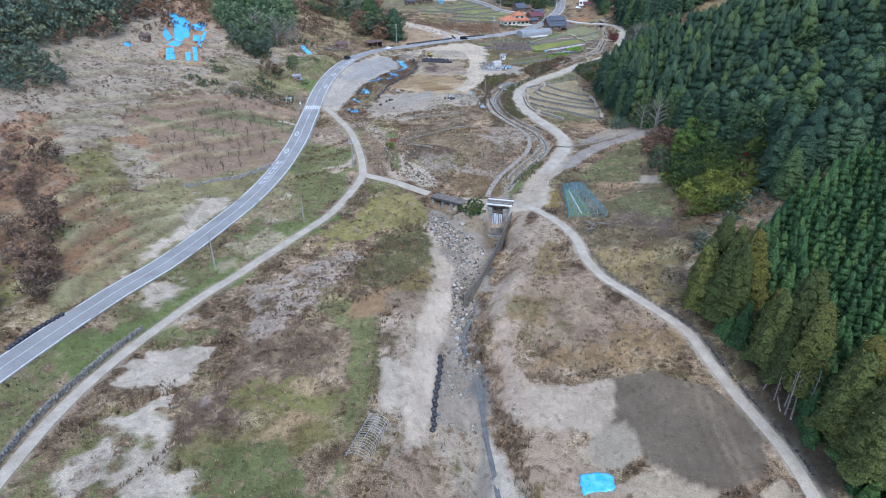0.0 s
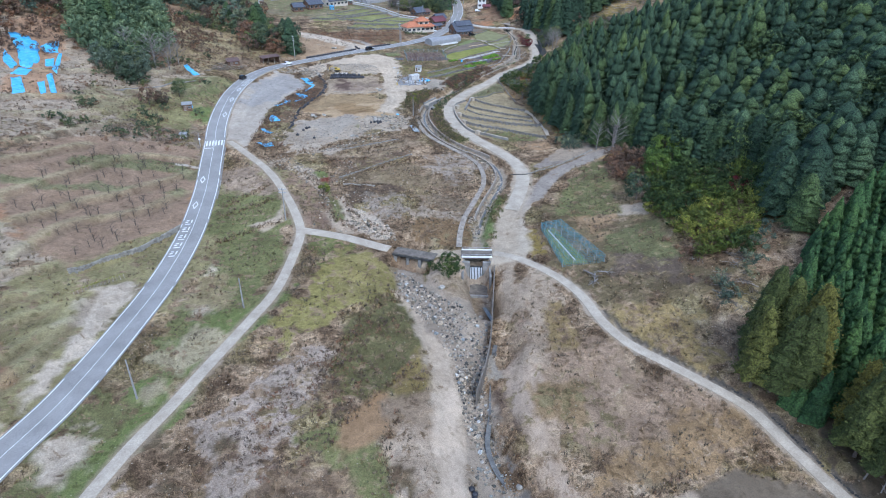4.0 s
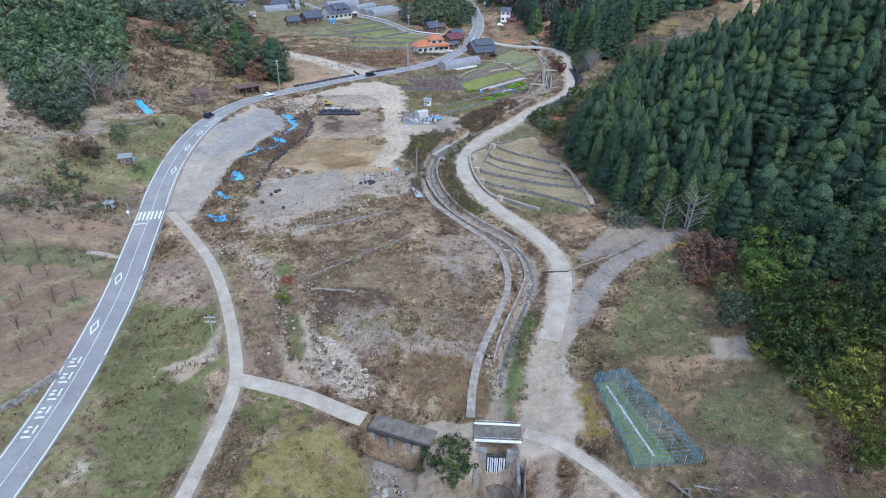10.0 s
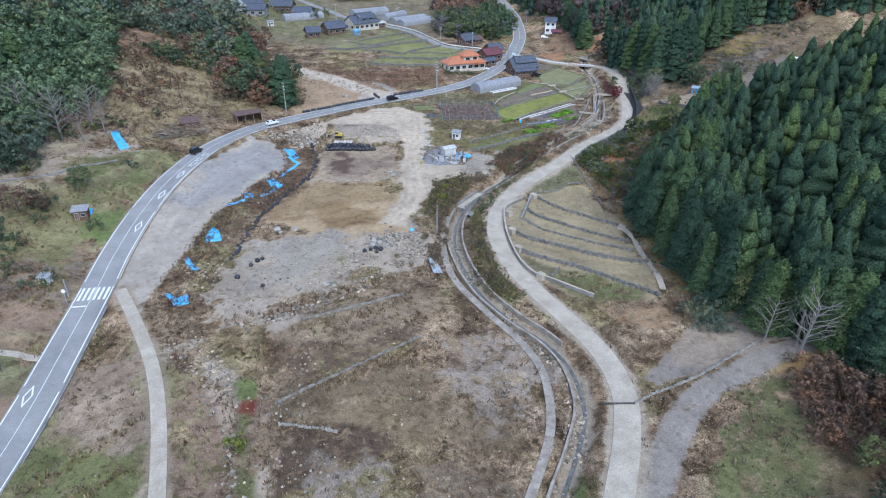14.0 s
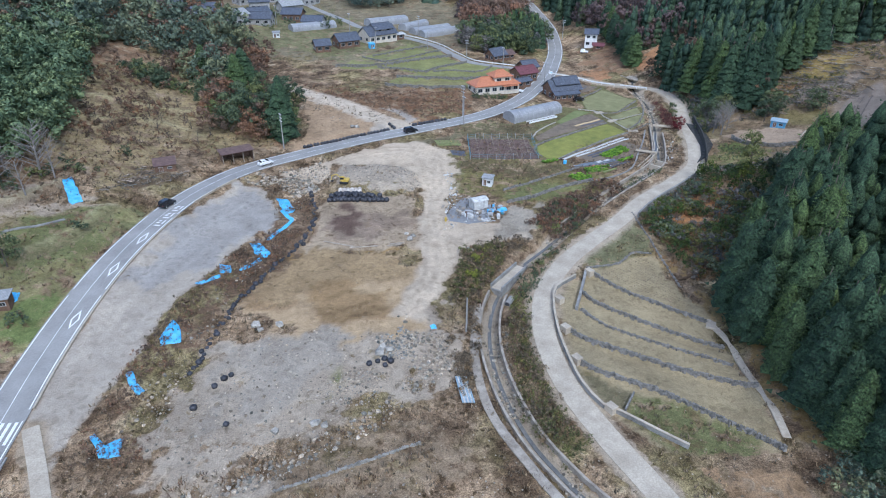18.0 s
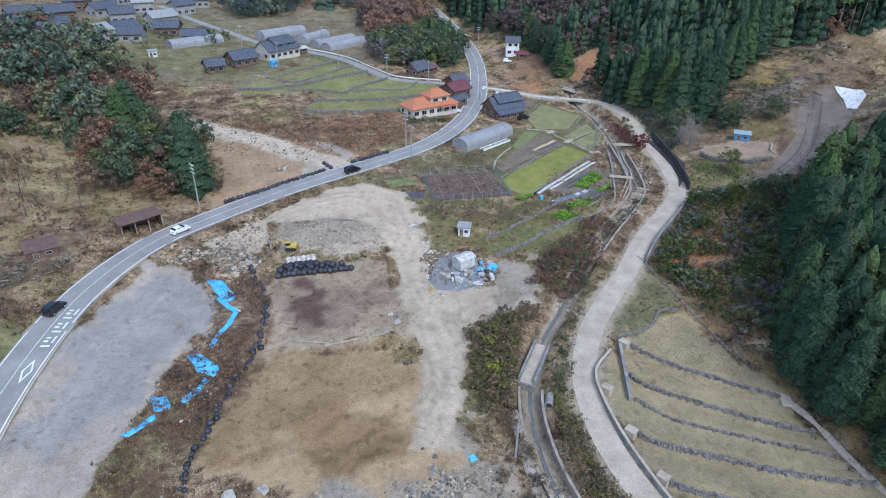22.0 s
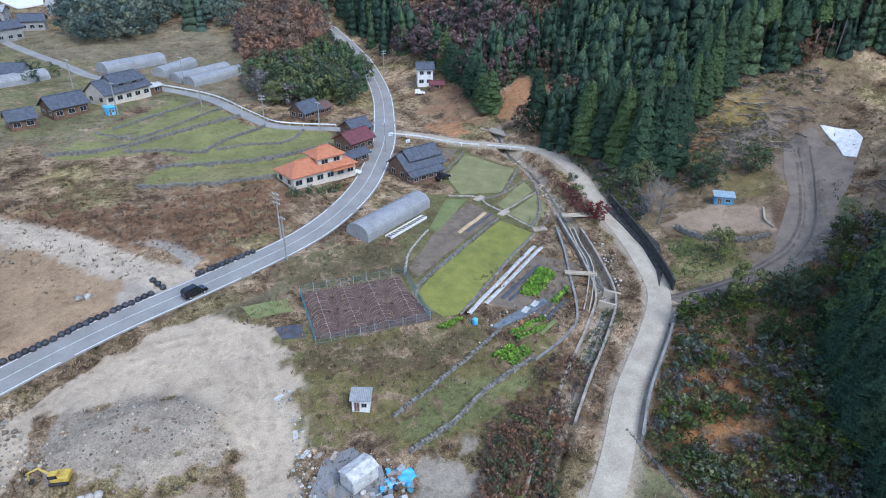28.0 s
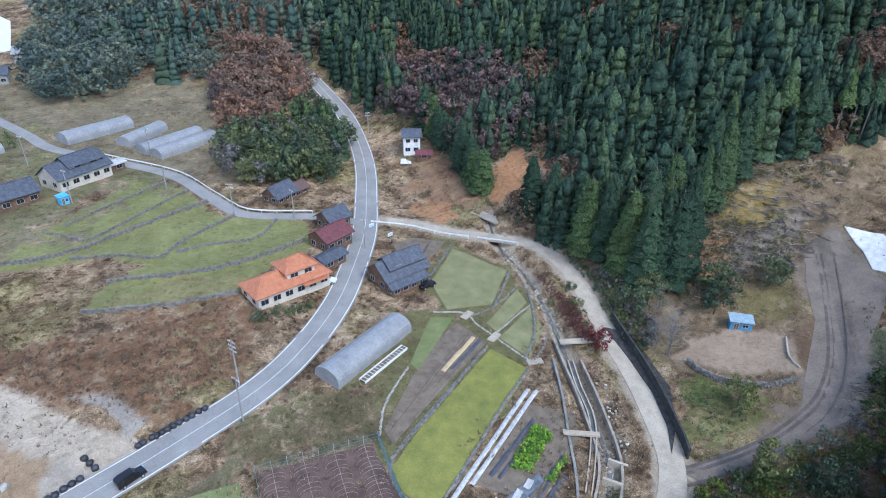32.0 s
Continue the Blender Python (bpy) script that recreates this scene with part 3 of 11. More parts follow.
def ribbon(name, line, heights, half, mat, thick=0.25, crown=0.05, label="", category="", kind="structure", parent=None):
    """A road or strip with a crown and real edges, along a line of places with heights."""
    d = np.gradient(line, axis=0)
    d /= np.linalg.norm(d, axis=1)[:, None] + 1e-9
    nrm = np.stack([-d[:, 1], d[:, 0]], 1)
    hw = np.broadcast_to(half, len(line))[:, None]
    prof = ((-1, -thick), (-1, 0), (-0.5, crown * 0.7), (0, crown), (0.5, crown * 0.7), (1, 0), (1, -thick))
    cols = [np.column_stack([line + nrm * hw * s, heights + z]) for s, z in prof]
    v = np.stack(cols, 1).reshape(-1, 3)
    w = len(prof)
    f = [(i * w + j, (i + 1) * w + j, (i + 1) * w + j + 1, i * w + j + 1) for i in range(len(line) - 1) for j in range(w - 1)]
    f = np.array(f)[:, ::-1]
    ob = from_arrays(name, v, f, mat, parent)
    return tagged(ob, label, category, kind=kind)


def offset(line, dist):
    d = np.gradient(line, axis=0)
    d /= np.linalg.norm(d, axis=1)[:, None] + 1e-9
    return line + np.stack([-d[:, 1], d[:, 0]], 1) * dist


def drape(name, poly, mat, lift=0.05, step=1.0, thick=0.12, label="", category="", kind="structure", parent=None):
    """A patch of ground of its own, laid on the land inside a polygon."""
    bm = bmesh.new()
    p = np.array(poly, float)
    edge = []
    for a, b in zip(p, np.roll(p, -1, 0)):
        m = max(1, int(np.linalg.norm(b - a) / (step * 1.5)))
        edge += [a + (b - a) * t for t in np.arange(m) / m]
    loop = [bm.verts.new((*e, 0)) for e in edge]
    face = bm.faces.new(loop)
    lo, hi = p.min(0), p.max(0)
    for axis in (0, 1):
        for c in np.arange(lo[axis] + step, hi[axis], step):
            no = (1, 0, 0) if axis == 0 else (0, 1, 0)
            bmesh.ops.bisect_plane(bm, geom=bm.verts[:] + bm.edges[:] + bm.faces[:], plane_co=(c * no[0], c * no[1], 0), plane_no=no)
    for v in bm.verts:
        v.co.z = float(ground(v.co.x, v.co.y)) + lift
    rim = [e for e in bm.edges if len(e.link_faces) == 1]
    out = bmesh.ops.extrude_edge_only(bm, edges=rim)
    for v in out["geom"]:
        if isinstance(v, bmesh.types.BMVert):
            v.co.z -= thick + lift
    bmesh.ops.recalc_face_normals(bm, faces=bm.faces[:])
    if sum(f.normal.z * f.calc_area() for f in bm.faces) < 0:
        bmesh.ops.reverse_faces(bm, faces=bm.faces[:])
    ob = part(name, bm, mat, parent)
    return tagged(ob, label, category, kind=kind)



# ---- ground ----
SOIL, SAND, GRAVEL, EARTH, GREEN, OCHRE, BRUSH, SILT, LEAFY = (0.23, 0.175, 0.125), (0.46, 0.405, 0.335), (0.385, 0.35, 0.305), (0.40, 0.305, 0.195), (0.13, 0.145, 0.055), (0.24, 0.165, 0.075), (0.10, 0.078, 0.06), (0.295, 0.25, 0.20), (0.24, 0.155, 0.10)
YARD = [(-47, 240), (-48.3, 246.6), (-48, 266.8), (-45, 286), (-41, 297), (-33.1, 315.2), (-25, 312.5), (-21.5, 303), (-25, 290), (-31.6, 276), (-35.5, 262), (-38, 250), (-39, 240), (-41, 231.5)]
APRON = [(-24, 321), (-9.5, 331.5), (8.4, 341), (22.5, 335), (24, 319), (18.6, 306), (20.5, 296), (35.4, 295.5), (35, 287.8), (21.2, 285), (17, 276), (10, 259), (5, 260.4), (11.5, 279.8), (10.9, 297.6), (12.7, 313.5), (5.8, 325), (-9.8, 326.5), (-13, 316.2)]
DIRT_LOT = [(-24, 386), (-12.8, 380.6), (0, 365.8), (9.9, 358.5), (12.1, 352), (4.7, 348.8), (-8.7, 342), (-22, 337), (-19, 355)]
COVER = []
# western hillside soil, lightened and greyed to carry the distance haze
COVER.append(([(-200, 55), (-90, 60), (-74, 160), (-54, 182), (-54, 250), (-60, 300), (-200, 330)], (0.335, 0.285, 0.225), 0.3, 6))
COVER.append(([(-112, 249), (-99.5, 254), (-110, 309), (-121, 330), (-129, 326), (-127, 296)], (0.35, 0.235, 0.155), 0.15, 1.5))
COVER.append(([(-130, 330), (-90, 300), (-56, 318), (-30, 338), (-25, 390), (-90, 400)], LEAFY, 0.45, 8))
COVER.append(([(-106, 160), (-97, 175), (-84, 155), (-67, 136), (-67, 125), (-86, 110), (-84, 80), (-92, 80), (-98, 146)], (0.19, 0.18, 0.075), 0.45, 4))
COVER.append(([(-119, 162), (-119, 177), (-98, 147), (-91, 134), (-90, 110), (-105, 120)], (0.30, 0.19, 0.12), 0.4, 4))
COVER.append(([(-100, 190), (-84, 222), (-75, 230), (-54, 224), (-53, 200), (-55, 182), (-65, 168.5), (-74, 160), (-80, 168), (-95, 175)], (0.30, 0.19, 0.12), 0.25, 2.5))
COVER.append(([(-85, 181), (-75, 195), (-64, 217), (-57, 224), (-60, 213), (-72, 195), (-83, 178)], (0.17, 0.165, 0.07), 0.3, 1.0))
COVER.append(([(-103, 208), (-95, 233), (-86, 232), (-89, 208), (-97, 197)], BRUSH, 0.6, 4))
COVER.append(([(-69, 148), (-59, 154), (-56, 145), (-61, 138), (-66, 142)], SAND, 0.12, 1.5))
COVER.append(([(-69, 122), (-67, 131), (-65, 137), (-62, 130), (-66, 118)], SAND, 0.25, 1.5))
COVER.append(([(-76, 58), (-75.8, 83), (-68.4, 96), (-61.6, 117), (-57.7, 124), (-49, 118), (-55, 105), (-62, 94), (-64, 80), (-66, 58)], (0.162, 0.164, 0.079), 0.35, 1.5))
COVER.append(([(-64.2, 105.6), (-60.4, 111.4), (-55.1, 116.7), (-53.9, 113.1), (-58.5, 106.6), (-62.9, 103.3)], SAND, 0.3, 1.2))
COVER.append(([(-50, 118), (-47, 150), (-45, 170), (-43, 187), (-32, 206), (-28, 190), (-28, 167), (-32.5, 150), (-38, 136), (-44, 124)], (0.153, 0.161, 0.073), 0.3, 2))
COVER.append(([(-47, 150), (-44, 165), (-38, 158), (-41, 142)], SAND, 0.5, 3))
COVER.append(([(-36.4, 181.5), (-30.3, 190.7), (-28.9, 184.3), (-32.9, 175.4)], SAND, 0.2, 1.5))
COVER.append(([(-60.8, 50), (-59.9, 61.4), (-58.5, 68.7), (-57, 77.3), (-46, 80), (-40, 70), (-38, 50)], (0.165, 0.16, 0.075), 0.5, 2))
COVER.append(([(-46.2, 79.6), (-43.5, 84.7), (-40, 91), (-44, 104.7), (-39, 112), (-26.4, 105.5), (-20.5, 102.5), (-18, 96), (-25.7, 89.6), (-35, 82.8), (-32.7, 74.5), (-40.5, 69), (-43.5, 72.5)], (0.135, 0.10, 0.075), 0.45, 2.5))
COVER.append(([(-41, 69), (-32, 72), (-31, 83), (-17.8, 83), (-17, 69), (-30, 66), (-40.8, 64)], (0.165, 0.145, 0.062), 0.35, 2.5))
COVER.append(([(-30.5, 75.4), (-27.6, 79), (-17.8, 83), (-18, 79.4), (-27.3, 72.6)], (0.33, 0.245, 0.145), 0.35, 2))
COVER.append(([(-40, 67), (-31, 69), (-19, 69), (-16, 55), (-38, 55)], (0.143, 0.158, 0.069), 0.3, 2))
COVER.append(([(-18.5, 105.2), (-13.7, 104.7), (-13, 89), (-15.5, 62), (-19.5, 62), (-17.7, 73.7), (-17, 89)], (0.149, 0.161, 0.073), 0.3, 1.2))
COVER.append(([(-19.9, 110.3), (-5, 123.5), (-3.8, 118), (-16, 105.5)], (0.25, 0.165, 0.095), 0.15, 1.0))
COVER.append(([(-25, 118), (-14, 134), (-3, 138), (-5, 125), (-20, 111)], (0.145, 0.125, 0.06), 0.5, 2))
COVER.append(([(-58.2, 82.7), (-56, 88.1), (-50.3, 90.6), (-43.8, 94.1), (-42, 95.3), (-42.5, 89.9), (-46.4, 85.3), (-52.2, 83.7), (-55.8, 80.2)], SAND, 0.1, 1.4))
COVER.append(([(-56.5, 72.7), (-51.7, 76.4), (-48.2, 81.7), (-46, 80.9), (-45, 76), (-47.7, 72.7), (-49.9, 70.8)], SAND, 0.12, 1.4))
COVER.append(([(-47.7, 67.2), (-44.6, 72.3), (-42.4, 67.9), (-39.4, 65.8), (-34.7, 65.3), (-34.1, 63.2), (-38, 58), (-47.1, 60)], SAND, 0.15, 1.6))
COVER.append(([(-56, 63), (-51.6, 69.5), (-49.9, 67), (-53, 58)], SAND, 0.3, 1.6))
COVER.append(([(-42.6, 107.6), (-38.2, 112.1), (-25.8, 106.7), (-35.3, 97.6), (-39.1, 97.9)], (0.41, 0.35, 0.295), 0.18, 1.5))
COVER.append(([(-36, 118.4), (-19.5, 129), (-23, 116.6), (-26.7, 112), (-33.3, 112.7)], (0.36, 0.305, 0.265), 0.35, 1.8))
COVER.append(([(-43.5, 81), (-40.6, 84), (-37.9, 81.5), (-40.5, 77.7)], (0.31, 0.26, 0.225), 0.3, 1.2))
COVER.append(([(-12, 79), (-13, 104.8), (-8, 103), (-6, 112), (-9, 120), (-4, 128), (-9, 148), (-5, 158), (11, 152), (17, 148), (14, 135), (9, 122), (9.5, 112), (8, 100), (9.2, 86), (11, 78), (14.5, 60), (-7, 60)], (0.335, 0.285, 0.225), 0.35, 1.6))
COVER.append(([(-13, 104.8), (-8.1, 103), (-6.4, 90), (-8.1, 77), (-12.1, 79.4), (-12.3, 89.5)], (0.44, 0.375, 0.30), 0.25, 1.2))
COVER.append(([(-7, 60), (-7, 81.5), (-6.2, 93), (-5.8, 102), (-4, 116), (0, 124), (1.6, 122), (-0.2, 100), (-2.3, 79.3), (-1.5, 60)], (0.45, 0.385, 0.31), 0.1, 0.9))
COVER.append(([(6.7, 81.3), (9.7, 77.2), (12.1, 68.8), (11, 60), (5.3, 60), (6.1, 75.4)], (0.43, 0.385, 0.325), 0.2, 1.0))
COVER.append(([(3, 104), (4.5, 96), (3.5, 84), (1.5, 84), (1.2, 100)], (0.27, 0.225, 0.175), 0.45, 1.2))
COVER.append(([(-10, 58), (-7, 76), (0, 75), (1, 64), (0, 58)], (0.33, 0.255, 0.19), 0.4, 1.5))
COVER.append(([(4.6, 116), (5.5, 104), (7.0, 97), (7.4, 86), (6, 76), (5, 60), (7, 60), (8, 76), (9, 86), (8.6, 98), (7, 106), (7, 114)], (0.25, 0.225, 0.19), 0.12, 0.8))
COVER.append(([(6, 118), (10, 128), (12.5, 140), (15, 140), (13, 126), (9, 116)], (0.27, 0.25, 0.22), 0.2, 1.2))
COVER.append(([(9.5, 112), (8.2, 99), (9.8, 86), (11.8, 78), (13.6, 69), (15.5, 60), (30, 60), (28, 68), (23, 75), (22, 89), (16, 90), (17, 98), (18, 112)], (0.345, 0.275, 0.205), 0.28, 1.5))
COVER.append(([(24.7, 88.1), (31, 88.5), (28.3, 79.2), (25.1, 76), (22.7, 76.9), (22.9, 82)], (0.41, 0.345, 0.275), 0.1, 1.0))
COVER.append(([(28, 68), (32.6, 71), (38.6, 68.5), (44, 64), (52, 66), (53, 58), (28, 58)], (0.40, 0.335, 0.25), 0.12, 1.2))
COVER.append(([(23.7, 72.2), (26, 77.7), (31.6, 79.2), (33, 75.1), (32.3, 71.4), (28.3, 68.5), (24.4, 70)], (0.315, 0.275, 0.215), 0.02, 0.7))
COVER.append(([(17, 95.4), (24.3, 99.3), (32.7, 99), (42.6, 99.6), (43.7, 95.5), (36.4, 92.8), (28.5, 90), (17.4, 91.5)], (0.27, 0.18, 0.075), 0.25, 2.0))
COVER.append(([(31, 88.5), (40.3, 91.5), (45.2, 89), (50.2, 84), (52.7, 77), (52.2, 70.5), (49.7, 67.8), (43.2, 65), (38, 67), (36.3, 69), (32.3, 71), (33.1, 75), (31.6, 79.2), (28.3, 78.8)], (0.148, 0.123, 0.093), 0.0, 0.5))
COVER.append(([(-30, 118), (-14, 134), (-3, 138), (-5, 120), (-16, 108)], BRUSH, 0.55, 4))
COVER.append(([(-20, 138), (-5, 150), (-10, 168), (-21, 172), (-24, 155)], GREEN, 0.55, 4))
COVER.append(([(-81.8, 152.9), (-56.4, 200.6), (-34.1, 223.8), (-27.8, 213.0), (-34.5, 183.9), (-50.1, 150.6), (-61.2, 124.4), (-69.9, 107.1), (-75.3, 99.8), (-77.4, 105.2), (-74.2, 115.8)], (0.235, 0.215, 0.115), 0.3, 2))
COVER.append(([(-94.2, 142.4), (-88.9, 144.8), (-78.1, 136.4), (-73.5, 119.1), (-80.5, 111.5)], (0.26, 0.16, 0.095), 0.35, 3))
COVER.append(([(-71.0, 114.8), (-68.0, 122.8), (-65.3, 132.3), (-66.4, 139.4), (-67.6, 148.1), (-59.9, 153.7), (-59.0, 140.3), (-63.9, 133.0), (-65.9, 120.8), (-68.8, 113.7)], (0.45, 0.395, 0.325), 0.15, 1.2))
COVER.append(([(-73.5, 96.1), (-67.2, 93.0), (-63.5, 100.0), (-56.1, 100.9), (-57.2, 107.5), (-50.7, 115.9), (-42.2, 120.8), (-43.1, 114.0), (-50.8, 104.7), (-55.6, 96.8), (-60.1, 86.5), (-63.2, 79.6), (-65.6, 79.2)], (0.145, 0.175, 0.068), 0.25, 1.2))
COVER.append(([(-63.7, 103.0), (-58.9, 113.3), (-54.1, 117.4), (-54.0, 113.3), (-58.3, 105.2), (-62.3, 102.6)], (0.45, 0.395, 0.325), 0.2, 1.2))
COVER.append(([(-54.5, 119.1), (-50.3, 128.4), (-38.9, 145.2), (-29.2, 153.7), (-25.0, 152.0), (-33.0, 137.6), (-41.0, 126.8), (-49.3, 119.2)], (0.145, 0.175, 0.068), 0.25, 1.5))
COVER.append(([(-50.3, 128.4), (-42.7, 137.6), (-38.5, 133.3), (-45.2, 125.1), (-49.7, 120.7)], (0.31, 0.28, 0.19), 0.3, 1.5))
COVER.append(([(-52.0, 99.1), (-44.3, 100.7), (-43.6, 104.0), (-51.0, 105.5), (-51.8, 101.9)], (0.335, 0.285, 0.24), 0.35, 1))
COVER.append(([(-57.3, 79.5), (-57.3, 87.3), (-52.1, 90.9), (-45.4, 93.6), (-41.8, 96.2), (-42.2, 91.9), (-43.8, 87.1), (-45.3, 83.8), (-51.8, 80.1)], (0.45, 0.395, 0.325), 0.12, 1.2))
COVER.append(([(-56.1, 91.8), (-54.2, 96.4), (-46.7, 99.1), (-41.5, 98.0), (-45.3, 94.9), (-51.9, 92.6)], (0.156, 0.161, 0.076), 0.3, 1))
COVER.append(([(-49.5, 110.9), (-43.2, 112.2), (-40.2, 99.6), (-42.9, 99.4), (-47.1, 101.0)], (0.125, 0.1, 0.065), 0.5, 1))
COVER.append(([(-41.3, 97.1), (-34.0, 100.6), (-29.2, 104.9), (-17.7, 107.8), (-17.6, 87.3), (-24.5, 87.3), (-31.0, 84.1), (-39.4, 83.8), (-41.5, 91.5)], (0.165, 0.125, 0.09), 0.45, 1.5))
COVER.append(([(-43.1, 114.3), (-36.1, 116.1), (-26.0, 108.0), (-30.9, 101.8), (-36.9, 96.5), (-39.9, 101.0)], (0.335, 0.285, 0.24), 0.36, 1.2))
COVER.append(([(-35.4, 118.8), (-31.5, 123.7), (-22.8, 132.3), (-17.9, 128.2), (-22.2, 116.7), (-29.5, 113.6)], (0.335, 0.285, 0.24), 0.4, 1.2))
COVER.append(([(-39.0, 107.9), (-37.5, 110.9), (-35.0, 107.7), (-36.6, 104.9)], (0.125, 0.1, 0.065), 0.5, 0.8))
COVER.append(([(-22.1, 114.1), (-17.9, 128.9), (-10.3, 138.3), (-1.0, 147.8), (-3.0, 125.5), (-15.6, 114.0)], (0.135, 0.125, 0.06), 0.4, 1.2))
COVER.append(([(-32.5, 133.1), (-25.9, 145.0), (-12.5, 153.5), (-1.1, 154.3), (-4.6, 146.0), (-18.0, 137.9), (-27.4, 128.7)], (0.235, 0.215, 0.085), 0.3, 1.5))
COVER.append(([(-25.9, 107.7), (-19.3, 110.8), (-12.7, 102.5), (-12.4, 81.0), (-17.5, 79.0), (-17.7, 99.4)], (0.159, 0.164, 0.076), 0.3, 1))
COVER.append(([(-20.6, 106.3), (-17.8, 112.7), (-3.7, 123.7), (-5.3, 115.9), (-12.5, 107.8), (-18.5, 104.9)], (0.27, 0.185, 0.11), 0.12, 0.8))
COVER.append(([(-36.9, 79.2), (-34.2, 84.0), (-24.5, 87.3), (-17.6, 86.5), (-17.5, 79.0)], (0.185, 0.175, 0.07), 0.3, 1.2))
COVER.append(([(-26.1, 85.1), (-21.1, 88.5), (-19.3, 84.2), (-24.2, 82.2)], (0.34, 0.26, 0.16), 0.3, 1.2))
COVER.append(([(-12.3, 114.6), (-3.9, 121.4), (-2.5, 112.1), (-4.8, 100.1), (-7.2, 107.9), (-11.5, 108.1)], (0.26, 0.205, 0.15), 0.3, 1))
COVER.append(([(-11.8, 105.9), (-7.2, 107.9), (-6.4, 102.2), (-4.8, 97.5), (-6.7, 87.2), (-5.9, 78.9), (-13.4, 79.0), (-10.3, 87.4), (-11.6, 99.6)], (0.36, 0.3, 0.235), 0.3, 1.0))
COVER.append(([(-11.7, 101.0), (-8.7, 100.9), (-8.8, 91.9), (-10.8, 89.7)], (0.125, 0.1, 0.065), 0.4, 0.8))
COVER.append(([(-12.0, 94.6), (-8.2, 93.7), (-7.9, 85.1), (-9.2, 80.2), (-11.1, 83.3), (-10.3, 87.4)], (0.45, 0.395, 0.325), 0.1, 0.8))
COVER.append(([(-7.6, 79.0), (-5.0, 100.0), (-3.9, 111.3), (0.5, 124.2), (2.8, 123.1), (2.1, 111.3), (-0.6, 101.8), (-2.8, 79.8)], (0.47, 0.4, 0.325), 0.03, 0.8))
COVER.append(([(-5.0, 149.8), (3.3, 155.0), (16.7, 155.8), (15.6, 141.8), (7.3, 124.4), (-0.2, 123.3), (-2.8, 134.5)], (0.35, 0.295, 0.235), 0.25, 1))
COVER.append(([(3.7, 135.0), (13.3, 140.3), (8.1, 124.1), (7.3, 110.0), (4.2, 103.0), (7.0, 88.8), (7.4, 80.1), (-1.5, 79.9), (1.6, 111.1)], (0.29, 0.25, 0.205), 0.1, 0.8))
COVER.append(([(6.2, 103.5), (7.7, 100.6), (8.6, 89.8), (7.5, 82.3), (6.1, 84.6), (6.2, 92.4)], (0.16, 0.155, 0.15), 0.03, 0.7))
COVER.append(([(7.9, 119.2), (9.5, 103.6), (8.5, 95.5), (10.4, 88.8), (10.7, 79.7), (12.1, 79.5), (11.6, 88.7), (9.7, 95.4), (10.6, 104.1), (9.8, 117.8)], (0.115, 0.085, 0.065), 0.45, 0.7))
COVER.append(([(18.6, 147.4), (25.4, 143.7), (28.2, 124.7), (33.9, 116.0), (42.7, 108.5), (48.5, 99.1), (48.6, 95.1), (42.1, 94.6), (31.2, 90.8), (18.3, 97.5), (14.8, 109.3), (13.1, 122.6)], (0.27, 0.205, 0.15), 0.4, 2))
COVER.append(([(13.1, 122.6), (16.8, 119.0), (14.5, 98.0), (16.1, 89.0), (11.8, 78.5), (11.7, 86.9), (10.0, 99.3)], (0.37, 0.3, 0.235), 0.15, 1.0))
COVER.append(([(22.8, 147.3), (29.4, 143.0), (28.1, 128.7), (19.3, 118.7), (14.9, 120.0)], (0.33, 0.27, 0.205), 0.3, 1.5))
COVER.append(([(14.4, 112.6), (23.6, 112.8), (20.4, 105.2), (13.0, 106.3)], (0.25, 0.185, 0.11), 0.42, 1.5))
COVER.append(([(18.1, 98.8), (31.5, 99.7), (43.4, 102.4), (50.3, 100.2), (46.8, 95.3), (34.1, 90.5), (24.4, 88.1), (16.2, 90.0)], (0.265, 0.19, 0.11), 0.38, 1.6))
COVER.append(([(12.9, 77.9), (16.2, 86.5), (23.4, 88.0), (31.2, 88.3), (29.7, 81.8), (25.5, 76.1)], (0.40, 0.335, 0.265), 0.12, 0.8))
COVER.append(([(35.7, 132.3), (50.5, 130.4), (54.7, 122.7), (51.0, 111.6), (43.7, 113.6), (37.1, 121.5)], (0.25, 0.195, 0.095), 0.4, 2))
COVER.append(([(-27.0, 210.8), (-20.2, 212.2), (-12.1, 201.1), (-10.9, 183.1), (-3.6, 167.7), (-15.2, 176.8), (-23.4, 179.1), (-26.1, 197.2)], (0.225, 0.165, 0.125), 0.45, 1.5))
COVER.append(([(-12.3, 219.7), (9.7, 228.8), (10.6, 219.5), (-4.8, 209.4), (-13.9, 206.1)], (0.15, 0.11, 0.08), 0.45, 1.2))
COVER.append(([(-12.6, 208.3), (8.5, 210.0), (15.6, 204.4), (22.7, 194.8), (23.7, 189.0), (6.4, 195.8), (-11.5, 201.0)], (0.195, 0.155, 0.1), 0.4, 1.2))
COVER.append(([(-9.0, 237.8), (12.2, 235.7), (16.9, 227.1), (10.5, 224.3), (-9.7, 217.7), (-15.0, 224.6)], (0.26, 0.205, 0.145), 0.45, 1.5))
COVER.append(([(-12.2, 199.9), (1.2, 198.5), (6.2, 194.1), (-3.0, 193.0), (-10.8, 186.5), (-12.4, 191.0)], (0.1, 0.075, 0.055), 0.3, 0.8))
COVER.append(([(-9.3, 190.6), (-1.2, 192.8), (8.1, 190.7), (5.2, 183.3), (-2.4, 175.1), (-7.7, 182.6)], (0.265, 0.23, 0.195), 0.4, 1.8))
